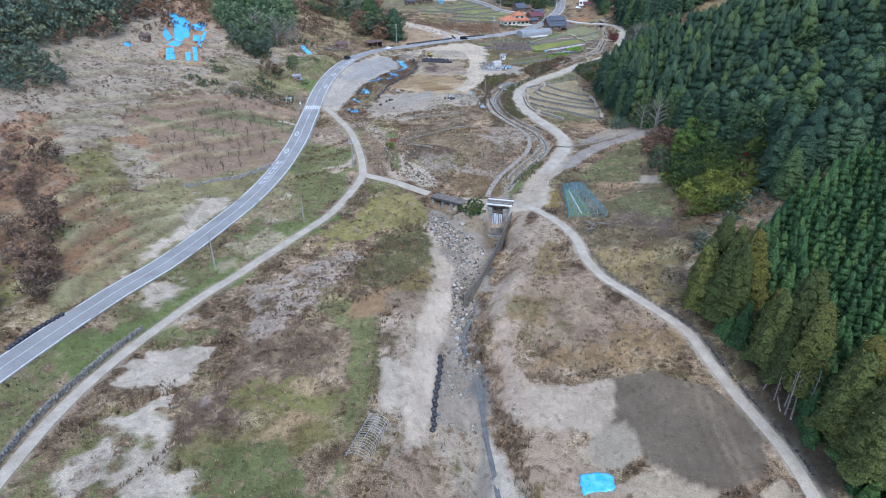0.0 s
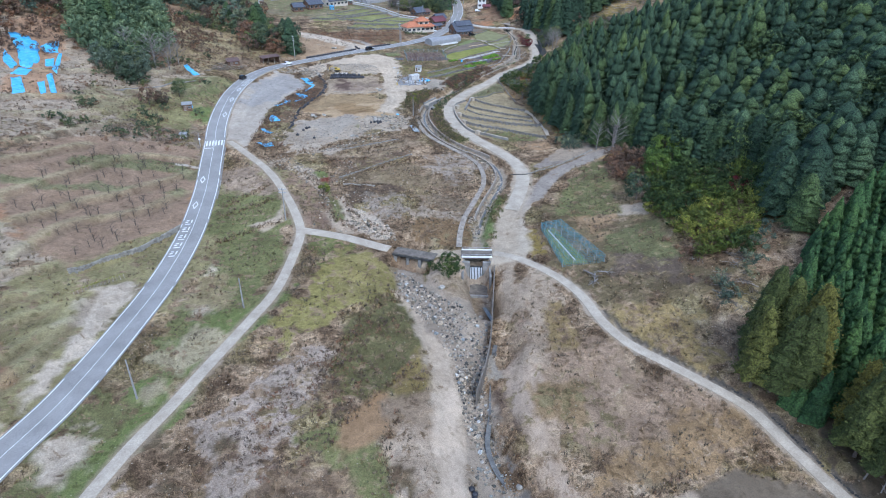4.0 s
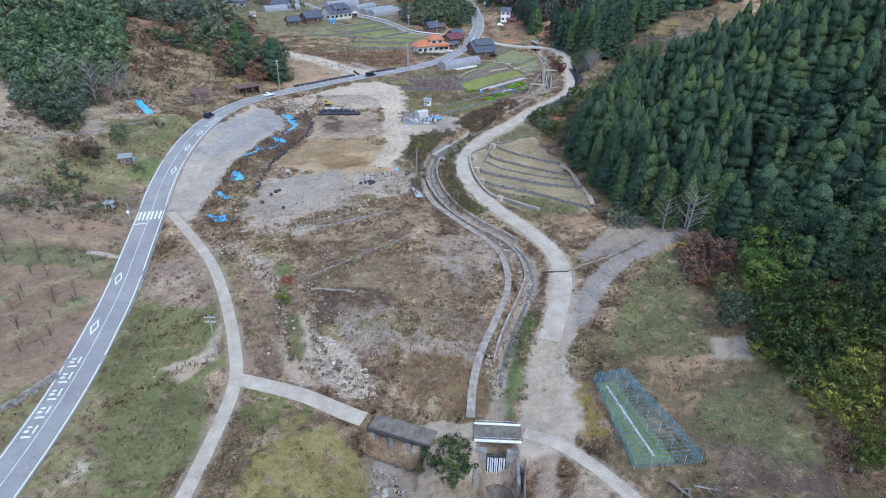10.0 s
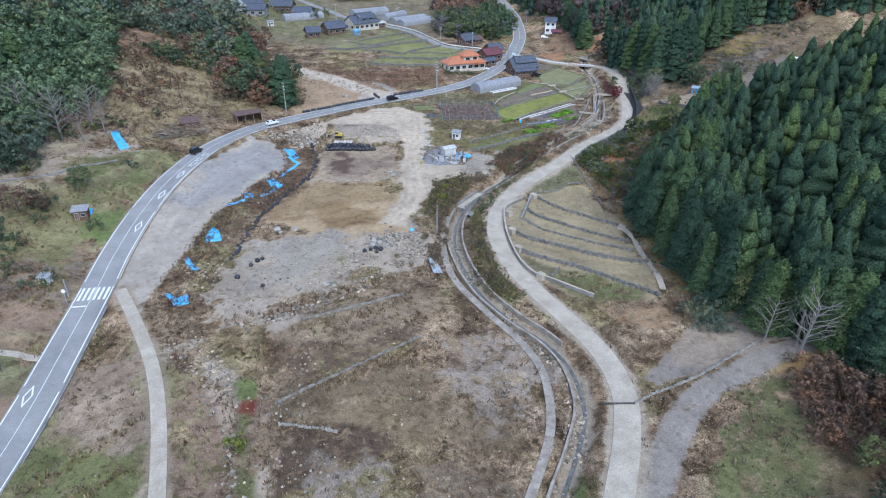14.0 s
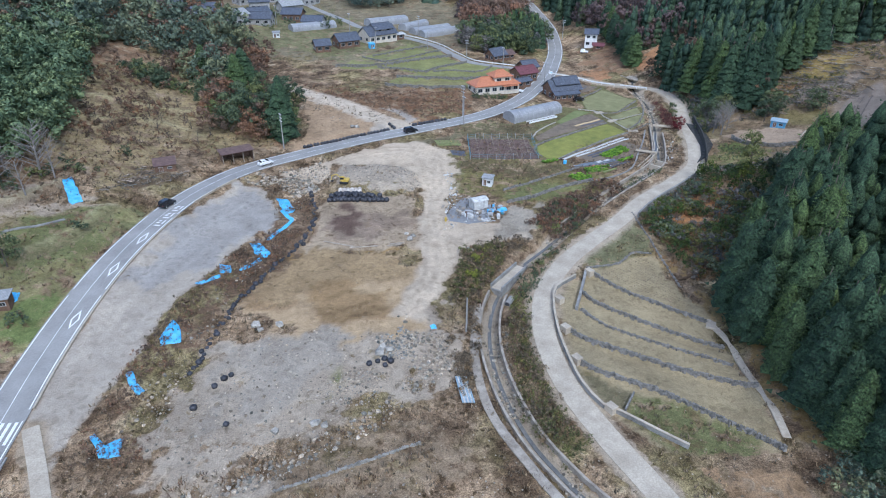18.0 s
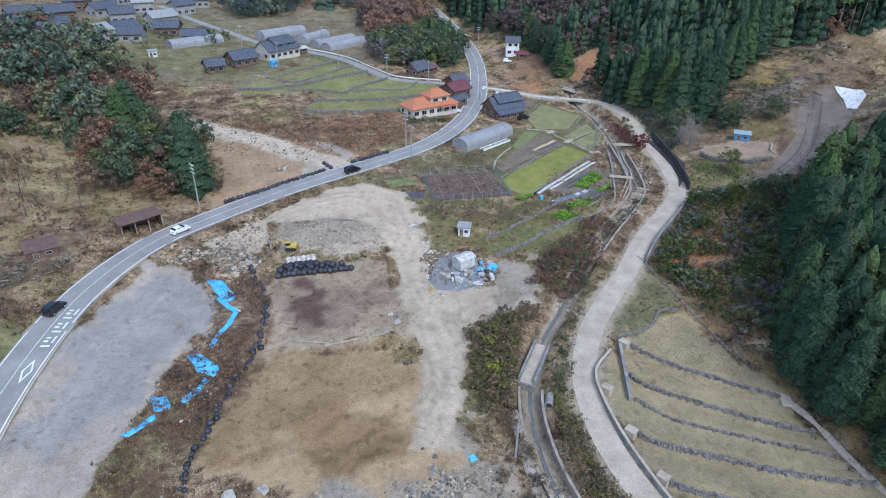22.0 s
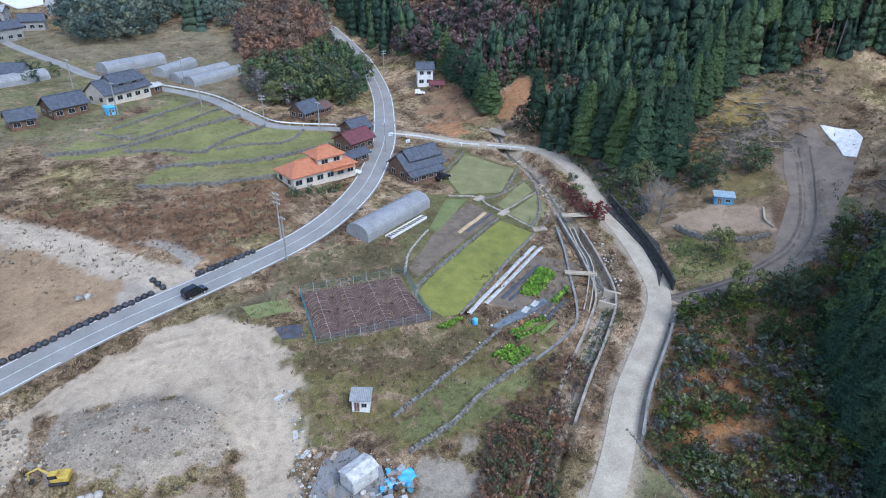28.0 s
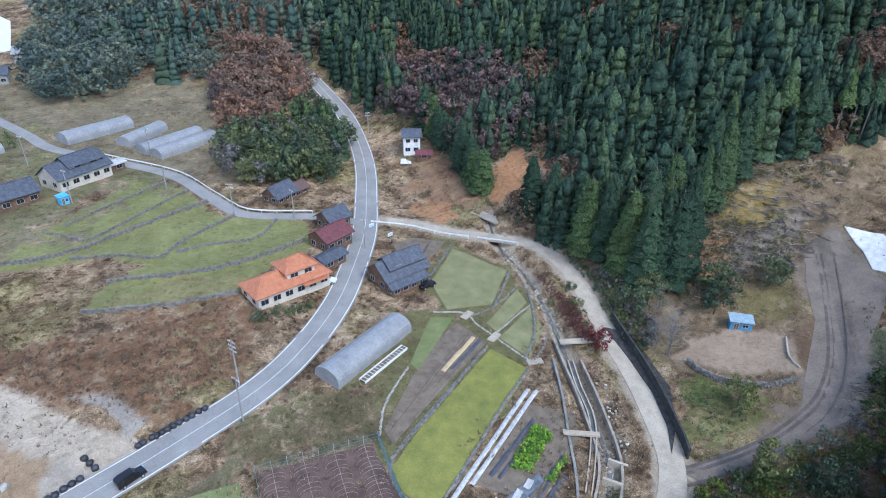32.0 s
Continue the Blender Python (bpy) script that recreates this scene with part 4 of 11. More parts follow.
COVER.append(([(5.9, 192.1), (14.7, 193.0), (24.0, 184.6), (19.5, 177.4), (9.2, 183.1)], (0.2, 0.16, 0.115), 0.45, 1.2))
COVER.append(([(17.1, 216.0), (29.7, 223.0), (31.7, 207.2), (26.2, 197.2), (19.2, 196.5), (15.6, 204.4)], (0.285, 0.245, 0.205), 0.42, 1.8))
COVER.append(([(4.8, 184.3), (19.2, 180.8), (16.2, 171.3), (9.8, 174.4), (3.9, 178.1)], (0.3, 0.255, 0.205), 0.35, 1.2))
COVER.append(([(2.7, 177.4), (9.5, 178.3), (17.4, 172.7), (14.7, 163.0), (1.4, 168.2)], (0.185, 0.13, 0.075), 0.35, 1.0))
COVER.append(([(-12.5, 186.1), (-8.7, 184.6), (-2.9, 175.1), (-1.1, 168.4), (-7.5, 169.6), (-11.6, 178.0)], (0.44, 0.385, 0.32), 0.08, 0.8))
COVER.append(([(-24.5, 210.5), (-21.4, 210.0), (-17.5, 200.1), (-16.9, 187.8), (-14.2, 180.2), (-11.8, 172.5), (-15.3, 173.8), (-17.9, 184.2), (-18.9, 196.2)], (0.36, 0.3, 0.235), 0.15, 0.7))
COVER.append(([(-14.6, 195.5), (-12.3, 193.0), (-11.7, 184.1), (-13.3, 184.4)], (0.42, 0.36, 0.29), 0.08, 0.6))
COVER.append(([(-20.5, 211), (-17.8, 211.4), (-16, 208.5), (-17.8, 206), (-20, 207)], (0.14, 0.175, 0.07), 0.3, 0.5))
COVER.append(([(64.6, 203.4), (70.9, 191.2), (67.8, 175.1), (65.9, 156.7), (61.7, 139.7), (70.0, 133.8), (61.4, 123.4), (35.0, 131.6), (32.1, 147.4), (33.7, 160.5), (42.7, 176.2)], (0.142, 0.118, 0.07), 0.35, 3))
COVER.append(([(48.0, 188.5), (60.2, 194.4), (53.9, 176.7), (46.7, 167.2), (42.1, 172.3)], (0.162, 0.167, 0.079), 0.3, 2))
COVER.append(([(46.2, 171.0), (55.2, 166.0), (48.5, 156.1), (41.5, 156.8)], (0.27, 0.195, 0.12), 0.35, 2))
COVER.append(([(51.1, 158.7), (62.9, 158.5), (62.5, 148.8), (59.6, 139.4), (50.3, 139.4), (46.0, 148.1)], (0.133, 0.135, 0.069), 0.3, 2.5))
COVER.append(([(58.0, 170.8), (63.3, 169.6), (62.4, 164.6), (57.5, 166.0)], (0.34, 0.295, 0.24), 0.15, 1))
COVER.append(([(71.9, 177.7), (81.7, 177.5), (89.3, 171.8), (82.3, 162.9), (75.7, 164.2), (70.2, 171.2)], (0.165, 0.145, 0.095), 0.3, 2))
COVER.append(([(46.0, 148.1), (60.3, 140.3), (57.7, 132.2), (48.5, 136.6), (42.6, 140.5)], (0.125, 0.10, 0.08), 0.35, 2))
COVER.append(([(27.1, 162.5), (32.6, 165.8), (32.4, 154.9), (28.5, 152.7)], (0.21, 0.165, 0.06), 0.3, 1))
COVER.append(([(-72.9, 205.2), (-65.7, 214.5), (-54.7, 220.0), (-49.9, 220.5), (-49.2, 210.6), (-61.3, 205.9), (-64.3, 195.6), (-68.8, 192.4)], (0.166, 0.164, 0.089), 0.3, 1.5))
COVER.append(([(-69.1, 193.3), (-63.9, 197.5), (-59.2, 205.9), (-50.0, 208.4), (-51.1, 189.9), (-55.7, 181.9), (-61.4, 171.1)], (0.3, 0.2, 0.125), 0.12, 1.5))
COVER.append(([(-75.9, 214.9), (-68.9, 222.8), (-56.8, 224.6), (-63.6, 214.7), (-72.9, 205.2)], (0.29, 0.2, 0.13), 0.2, 1.5))
COVER.append(([(-85.6, 244.8), (-75.8, 253.1), (-56.5, 256.8), (-51.6, 225.9), (-67.9, 223.1), (-76.7, 217.2)], (0.2, 0.165, 0.135), 0.5, 3))
COVER.append(([(-81.4, 275.2), (-62.4, 292.6), (-55.3, 278.4), (-55.1, 257.1), (-69.9, 255.4)], (0.2, 0.165, 0.1), 0.45, 3))
COVER.append(([(-91.7, 264.8), (-81.4, 275.2), (-69.9, 255.4), (-85.6, 244.8)], (0.25, 0.225, 0.14), 0.35, 3))
COVER.append(([(-49.0, 215.3), (-38.3, 218.0), (-30.5, 202.3), (-29.8, 193.7), (-39.2, 199.1), (-46.7, 203.4)], (0.27, 0.215, 0.165), 0.35, 1.5))
COVER.append(([(-47.5, 199.2), (-40.2, 198.3), (-30.5, 195.9), (-28.5, 186.0), (-27.0, 164.0), (-32.6, 149.9), (-36.1, 145.3), (-44.7, 146.6), (-43.3, 164.2)], (0.159, 0.167, 0.076), 0.3, 1.2))
COVER.append(([(-36.9, 180.4), (-31.8, 182.8), (-29.0, 191.6), (-28.7, 182.5), (-32.0, 176.5), (-33.9, 176.0)], (0.42, 0.355, 0.275), 0.12, 0.8))
COVER.append(([(-47.5, 147.0), (-45.5, 157.3), (-40.7, 160.0), (-39.7, 145.8)], (0.235, 0.205, 0.12), 0.35, 1.5))
COVER.append(([(-24.0, 172.0), (-17.2, 169.4), (-18.9, 162.7), (-23.6, 166.1)], (0.156, 0.167, 0.069), 0.3, 1))
COVER.append(([(-17.1, 162.5), (-4.5, 158.8), (-6.3, 149.2), (-12.3, 141.7), (-25.8, 143.5), (-22.1, 155.7)], (0.225, 0.205, 0.08), 0.35, 1.5))
COVER.append(([(-4.3, 161.0), (3.5, 161.9), (1.7, 150.9), (-5.3, 150.7)], (0.2, 0.155, 0.115), 0.4, 1))
COVER.append(([(-17.8, 140.3), (-4.3, 147.1), (-2.5, 138.2), (-2.3, 127.5), (-4.6, 116.7), (-18.8, 118.9)], (0.125, 0.12, 0.058), 0.32, 1.2))
COVER.append(([(-16.6, 165.1), (-5.4, 162.3), (-4.0, 149.1), (-17.7, 141.7)], (0.225, 0.20, 0.085), 0.3, 1.2))
COVER.append(([(-6.3, 127.6), (-2.5, 128.5), (-1.3, 121.2), (-1.8, 116.9), (-8.7, 117.4)], (0.21, 0.17, 0.075), 0.3, 1))
COVER.append(([(-4.3, 147.1), (0.4, 143.5), (2.9, 131.9), (3.6, 125.0), (1.6, 117.0), (-2.7, 116.7), (-2.3, 129.8), (-2.9, 139.8)], (0.42, 0.355, 0.28), 0.12, 0.9))
COVER.append(([(-3.7, 158.2), (0.3, 154.9), (4.9, 142.8), (11.6, 141.4), (14.5, 138.9), (10.5, 126.4), (6.4, 117.6), (2.2, 117.0), (3.3, 125.0), (1.5, 132.2), (-1.9, 142.5), (-3.8, 150.5)], (0.285, 0.245, 0.2), 0.12, 0.8))
COVER.append(([(4.5, 150.7), (14.0, 149.8), (13.2, 143.1), (6.3, 142.1)], (0.29, 0.235, 0.17), 0.35, 0.8))
COVER.append(([(19.4, 152.3), (23.9, 152.6), (21.5, 139.5), (17.6, 134.1), (13.2, 133.2)], (0.31, 0.255, 0.195), 0.25, 1))
COVER.append(([(22.5, 133.6), (28.5, 133.1), (27.5, 124.3), (21.0, 120.5), (19.3, 124.3)], (0.215, 0.165, 0.085), 0.4, 1.2))
COVER.append(([(15.5, 160), (21.5, 175), (28, 187), (31, 188), (25, 174), (19.6, 160)], (0.136, 0.171, 0.066), 0.3, 0.8))
COVER.append(([(-28.5, 243), (-23, 258), (-7, 259), (13, 266), (15, 245), (3.5, 239), (-6, 233), (-19, 225), (-27, 229)], (0.345, 0.30, 0.245), 0.2, 3))
COVER.append(([(-21.5, 267), (-18.7, 279), (-9, 284), (8, 284), (12, 271), (9, 258), (-5, 252), (-19, 257)], EARTH, 0.06, 2.5))
COVER.append(([(-11, 270), (-7, 273), (-2.8, 270), (3.5, 268), (2, 261), (-3, 259), (-7, 264)], (0.31, 0.22, 0.125), 0.1, 2.0))
COVER.append(([(-20, 266), (-17, 277), (-12, 276), (-13, 266), (-17, 262)], (0.27, 0.19, 0.11), 0.25, 3))
COVER.append(([(-21.5, 251), (-18.3, 255.4), (-11.3, 256.4), (-6, 252.5), (-5, 246.8), (-10, 241.5), (-19.8, 244.5)], (0.32, 0.29, 0.25), 0.1, 5))
COVER.append(([(-6.9, 242), (-4.3, 246), (-2.5, 242.7), (-5, 240)], (0.169, 0.184, 0.082), 0.3, 1.2))
COVER.append(([(-20, 282), (-9, 286), (8, 287), (9, 282), (-8, 281)], OCHRE, 0.4, 2))
COVER.append(([(-20.5, 209.5), (-17.6, 210), (-16.5, 206.5), (-19.3, 206)], (0.14, 0.165, 0.065), 0.2, 0.6))
COVER.append(([(-19, 205.5), (-16.6, 205.5), (-16.4, 203), (-18.6, 203)], (0.16, 0.05, 0.035), 0.2, 0.5))
COVER.append(([(-18.8, 203), (-17, 202.8), (-14, 188.5), (-13, 180), (-15.5, 180), (-16.4, 188.5)], (0.162, 0.167, 0.079), 0.3, 0.6))
COVER.append(([(-13.9, 195), (-12.4, 194.5), (-11.5, 186), (-10, 178), (-13, 178), (-13.2, 188.2)], (0.43, 0.37, 0.30), 0.12, 0.6))
COVER.append(([(-33.5, 218.9), (-30.2, 223.7), (-21.7, 213.2), (-19.2, 205.3), (-22.9, 209.8)], (0.36, 0.31, 0.25), 0.4, 1.0))
COVER.append(([(-43.2, 207), (-38.6, 210), (-35.3, 204.6), (-39.9, 199.3)], (0.36, 0.29, 0.22), 0.35, 1.2))
COVER.append(([(46.7, 205), (52.8, 211.2), (64.5, 210.4), (74.7, 215), (78, 210), (70.8, 209.2), (62.7, 206.4), (54.7, 203.9), (48.5, 203)], (0.245, 0.22, 0.20), 0.06, 0.8))
COVER.append(([(65, 202.6), (69.3, 204.5), (77, 204.7), (78, 202), (69, 201)], (0.36, 0.245, 0.11), 0.15, 0.8))
COVER.append(([(57, 225), (59, 221.5), (56, 218), (48, 219.5), (45, 226.5)], (0.30, 0.21, 0.13), 0.35, 1.0))
COVER.append(([(-72.6, 275), (-63.2, 290), (-49.5, 300), (-51.3, 290), (-54.3, 277), (-61, 268.4), (-68.4, 263)], (0.156, 0.161, 0.085), 0.35, 1.5))
COVER.append(([(-112, 383), (-107, 397), (-85, 363), (-69, 318), (-75, 314), (-82, 345)], (0.34, 0.225, 0.145), 0.35, 2.5))
COVER.append(([(-72.7, 341), (-53.6, 367), (-32, 342), (-42, 333), (-61, 327)], (0.26, 0.19, 0.105), 0.35, 2.5))
COVER.append(([(25.4, 350.9), (37.4, 350.7), (51.4, 353.3), (57.7, 354.6), (46.8, 340.8), (35.9, 345.0), (29.7, 341.6), (21.2, 339.6), (15.8, 339.5)], (0.145, 0.13, 0.085), 0.3, 1.5))
COVER.append(([(27.2, 330.1), (41.9, 325.4), (47.3, 326.0), (53.0, 324.7), (53.9, 320.3), (48.1, 314.9), (23.9, 325.0)], (0.155, 0.135, 0.07), 0.35, 1.5))
COVER.append(([(51.7, 354.0), (70.2, 366.7), (73.7, 365.7), (57.0, 352.1), (48.3, 342.2), (46.6, 343.0)], (0.155, 0.15, 0.075), 0.3, 1.2))
COVER.append(([(24.2, 330.6), (32.5, 322.5), (28.6, 310.4), (22.1, 308.9), (19.2, 315.8)], (0.135, 0.14, 0.062), 0.3, 1.5))
COVER.append(([(156.9, 344.5), (158.9, 337.2), (149.6, 330.3), (149.1, 333.1)], (0.4, 0.39, 0.37), 0.02, 0.5))
COVER.append(([(-74.6, 273.4), (-63.4, 293.8), (-54.7, 293.7), (-52.1, 276.0), (-54.2, 254.4), (-60.2, 244.1), (-69.8, 243.8), (-75.9, 243.8), (-83.3, 262.0)], (0.205, 0.195, 0.10), 0.35, 3))
COVER.append(([(-70.3, 284.2), (-56.8, 296.5), (-54.7, 281.4), (-62.3, 270.1), (-68.3, 273.2)], (0.15, 0.16, 0.075), 0.3, 1.5))
COVER.append(([(-61.4, 262.6), (-56.3, 266.7), (-55.0, 256.9), (-59.5, 256.4)], (0.14, 0.175, 0.07), 0.2, 1))
COVER.append(([(-97.2, 359.0), (-73.3, 400.0), (-30.4, 358.9), (-31.7, 334.3), (-48.0, 323.2), (-57.1, 304.5), (-74.8, 313.2)], (0.265, 0.215, 0.125), 0.4, 3))
COVER.append(([(-57.8, 329.0), (-42.7, 333.7), (-44.8, 314.0), (-53.3, 308.2)], (0.15, 0.115, 0.08), 0.45, 2))
COVER.append((YARD, GRAVEL, 0.0, 0.8))
COVER.append(([(-13, 283), (-13, 305), (-6, 310), (13, 309), (12, 284)], (0.335, 0.275, 0.205), 0.22, 1.5))
COVER.append((APRON, (0.455, 0.39, 0.31), 0.02, 0.9))
COVER.append(([(3, 163), (12, 160), (20, 158.6), (27, 160), (31, 168), (38, 181), (34, 185), (27, 174), (22, 160.4), (13, 157.6), (3, 159.6)], (0.375, 0.325, 0.255), 0.12, 0.8))
COVER.append(([(23, 160), (27, 170), (33, 180), (37, 179), (31, 167), (27, 153), (20, 154), (20, 158)], (0.42, 0.37, 0.30), 0.05, 1.0))
COVER.append((DIRT_LOT, (0.33, 0.245, 0.165), 0.12, 1.5))
COVER.append(([(-14, 378), (-2, 364.5), (9, 357), (11.5, 352.5), (6, 350.5), (-2, 358), (-10, 367), (-18, 376)], SAND, 0.06, 2))
COVER.append(([(2, 357), (10, 357), (12, 352), (6, 349.5), (0, 350)], GRAVEL, 0.05, 1.2))
COVER.append(([(-10, 318), (-9, 324.8), (-3.3, 327.5), (5.7, 325), (12, 319), (12.5, 313), (8, 310), (-1, 311)], (0.34, 0.30, 0.25), 0.2, 1.2))
COVER.append(([(-8.5, 297), (-4, 303), (4, 302), (11, 305), (10, 293), (-0.4, 289.5), (-7, 292)], (0.24, 0.19, 0.15), 0.2, 2.0))
COVER.append(([(-8, 296.5), (-5, 302.5), (1, 301), (-2, 297), (-4, 292)], (0.12, 0.085, 0.07), 0.1, 1.2))
COVER.append(([(24, 310), (24, 336), (44, 326), (62, 318), (66, 312), (44, 300), (30, 305)], (0.155, 0.14, 0.065), 0.35, 2.5))
COVER.append(([(60, 288), (56, 278), (61, 267), (63, 250), (61, 228), (66, 224), (72, 242), (66, 262), (68, 286)], (0.25, 0.18, 0.085), 0.35, 2))
COVER.append(([(36, 268), (46, 277), (54, 279), (60, 278), (62, 256), (61, 238), (59, 226), (43, 229), (35, 239), (33.5, 248)], (0.30, 0.255, 0.165), 0.12, 0.8))
COVER.append(([(46, 284), (60, 290), (60, 279), (50, 277.5), (42, 275)], (0.13, 0.125, 0.065), 0.3, 1.5))
COVER.append(([(42.4, 239.9), (48.8, 236.5), (56, 229), (58, 225), (44, 229), (39.9, 236)], (0.155, 0.165, 0.078), 0.38, 0.9))
COVER.append(([(34.3, 246.2), (42, 241), (39.2, 236.8), (35, 240.6)], (0.15, 0.135, 0.085), 0.2, 0.6))
COVER.append(([(-15.0, 414.6), (-16.2, 425.5), (-5.1, 428.2), (4.4, 438.6), (14.0, 450.9), (19.9, 452.7), (27.7, 439.8), (33.2, 426.1), (39.4, 420.4), (55.5, 414.8), (51.8, 405.1), (48.4, 395.5), (38.7, 395.2), (32.5, 387.4), (20.4, 388.0), (3.9, 391.0), (8.2, 399.6), (17.0, 404.1), (8.6, 410.7), (-0.8, 410.1), (-10.5, 410.6)], (0.205, 0.215, 0.095), 0.12, 0.8))
COVER.append(([(1.2, 420.3), (3.3, 431.3), (12.4, 440.3), (5.7, 424.4)], (0.165, 0.155, 0.10), 0.3, 1.2))
COVER.append(([(10.0, 392.2), (22.1, 396.2), (33.8, 395.2), (30.3, 388.0), (20.4, 388.2)], (0.225, 0.215, 0.105), 0.15, 1.2))
COVER.append(([(-25, 390), (0, 388), (30, 384), (34, 372), (30, 362), (14, 356), (-4, 368)], (0.19, 0.12, 0.075), 0.4, 3))
COVER.append(([(45, 356), (66, 372), (84, 396), (93, 378), (88, 362), (78, 345), (48, 326), (44, 338)], (0.14, 0.135, 0.068), 0.25, 2))
COVER.append(([(22, 341), (30, 352), (46, 358), (50, 346), (46, 341)], (0.16, 0.155, 0.085), 0.45, 2))
COVER.append(([(61, 296), (69, 303), (88, 312), (112, 308), (130, 316), (140, 305), (112, 296), (96, 291), (85, 274), (71, 264), (62, 268), (61.5, 280)], (0.20, 0.13, 0.07), 0.5, 4))
COVER.append(([(73.5, 303), (83.4, 302), (87.3, 296), (72, 289), (66, 294)], (0.33, 0.175, 0.085), 0.35, 3))
COVER.append(([(94, 306), (99, 304), (112, 307), (114, 302), (102, 298)], (0.23, 0.145, 0.10), 0.2, 3))
COVER.append(([(61, 296), (60.2, 280), (55.2, 279.7), (50.8, 276), (45.2, 276), (46, 284)], (0.159, 0.158, 0.092), 0.3, 0.8))
COVER.append(([(98.7, 409), (111, 417), (119, 417), (117, 404), (112, 396), (100, 401)], (0.36, 0.205, 0.115), 0.2, 2))
COVER.append(([(94, 424), (95, 410), (93, 403), (85, 403), (84, 420)], (0.34, 0.195, 0.11), 0.3, 2))
COVER.append(([(34, 303), (44, 304.5), (38, 293), (32, 288.5), (26, 290)], (0.31, 0.28, 0.235), 0.15, 1.5))
COVER.append(([(34, 304), (45, 305), (55, 309), (48, 314.5), (38, 314)], (0.156, 0.167, 0.076), 0.3, 1.5))
COVER.append(([(38.6, 294.2), (44.6, 295.4), (43, 291), (38.2, 290.5)], (0.149, 0.174, 0.069), 0.3, 0.8))
COVER.append(([(96, 292), (118, 310), (150, 326), (165, 340), (190, 360), (165, 385), (130, 372), (104, 372), (97, 350), (100, 330), (96, 312)], (0.17, 0.135, 0.09), 0.4, 4))
COVER.append(([(120, 300), (116, 310), (126, 314), (140, 326), (160, 326), (150, 306)], (0.19, 0.155, 0.12), 0.45, 3))
COVER.append(([(108.4, 340), (117.2, 337), (124, 330.6), (118.3, 325.8), (119.2, 322), (112.4, 326.2), (108.5, 334)], (0.36, 0.285, 0.215), 0.05, 0.8))
COVER.append(([(133, 336), (148, 348), (156, 345.5), (149, 332), (148, 328), (142, 324)], (0.205, 0.17, 0.14), 0.05, 1.0))
COVER.append(([(86, 317), (95, 316), (102, 315.5), (111, 317), (118, 322), (131, 331), (140, 330), (129, 319), (126, 313), (117, 309.5), (110, 310.5), (98, 311.5), (88, 313)], (0.185, 0.145, 0.112), 0.04, 0.9))
COVER.append(([(100, 333), (104, 328), (109, 321), (101.6, 317), (91, 317), (93, 324)], (0.162, 0.167, 0.076), 0.3, 1.5))
COVER.append(([(112, 345), (116, 353), (124, 354), (136, 364), (156, 370), (178, 355), (160, 340), (150, 346), (135, 337)], (0.21, 0.165, 0.105), 0.45, 3))
COVER.append(([(148, 347), (153, 356), (160, 362), (166, 358), (160, 347)], (0.27, 0.245, 0.21), 0.3, 3))
COVER.append(([(88, 420), (94, 402), (106, 410), (100, 440), (90, 445)], LEAFY, 0.35, 3))
COVER.append(([(-110, 425), (-14, 420), (16, 448), (44, 440), (60, 470), (84, 470), (70, 520), (20, 540), (-40, 580), (-110, 560)], (0.185, 0.165, 0.115), 0.35, 8))
COVER.append(([(-60, 440), (-14, 430), (16, 453), (-8, 482), (-40, 540), (-90, 520)], (0.165, 0.165, 0.09), 0.35, 8))
COVER.append(([(50, 205), (66, 206), (72, 215), (66, 222), (54, 212)], SILT, 0.15, 2))
COVER.append(([(120.7, 353.6), (134.6, 362.6), (144.6, 363.8), (157.3, 362.9), (165.8, 362.9), (172.4, 348.1), (162.6, 339.9), (151.3, 348.1), (137.3, 341.4), (125.0, 344.2)], (0.20, 0.155, 0.105), 0.35, 3))
COVER.append(([(139.1, 367.1), (157.8, 363.5), (148.2, 351.6), (134.5, 354.4), (134.0, 361.0)], (0.235, 0.185, 0.075), 0.3, 2))
COVER.append(([(134.7, 358.1), (142.1, 355.5), (156.8, 353.6), (147.2, 342.8), (128.7, 349.7)], (0.205, 0.18, 0.16), 0.3, 2))
COVER.append(([(119.8, 353.1), (134.3, 361.7), (135.0, 354.9), (128.0, 350.6)], (0.28, 0.17, 0.095), 0.3, 2))
COVER.append(([(124.7, 344.0), (135.9, 340.1), (135.1, 334.0), (127.1, 333.5), (122.3, 339.9)], (0.175, 0.15, 0.075), 0.3, 1.5))
COVER.append(([(123.5, 329.2), (136.1, 333.5), (125.6, 323.5), (117.8, 322.0)], (0.155, 0.11, 0.075), 0.2, 1.2))
COVER.append(([(100.0, 332.9), (103.7, 328.5), (108.2, 319.5), (102.2, 317.4), (92.8, 323.6)], (0.135, 0.135, 0.06), 0.35, 1.5))
COVER.append(([(138.7, 328.6), (144.8, 326.8), (121.0, 309.7), (123.8, 314.3)], (0.105, 0.115, 0.07), 0.3, 1.2))
COVER.append(([(116.8, 313.0), (119.8, 308.8), (110.3, 302.1), (104.4, 308.0)], (0.19, 0.155, 0.12), 0.35, 2))
COVER.append(([(151.7, 348.5), (156.2, 344.0), (145.6, 329.3), (138.7, 328.6), (123.7, 313.8), (115.7, 309.4), (108.5, 312.2), (100.3, 310.9), (85.9, 317.5), (87.3, 319.0), (99.5, 316.0), (112.7, 319.4), (122.7, 321.4), (135.3, 332.8), (138.5, 341.8)], (0.20, 0.165, 0.135), 0.03, 1.0))
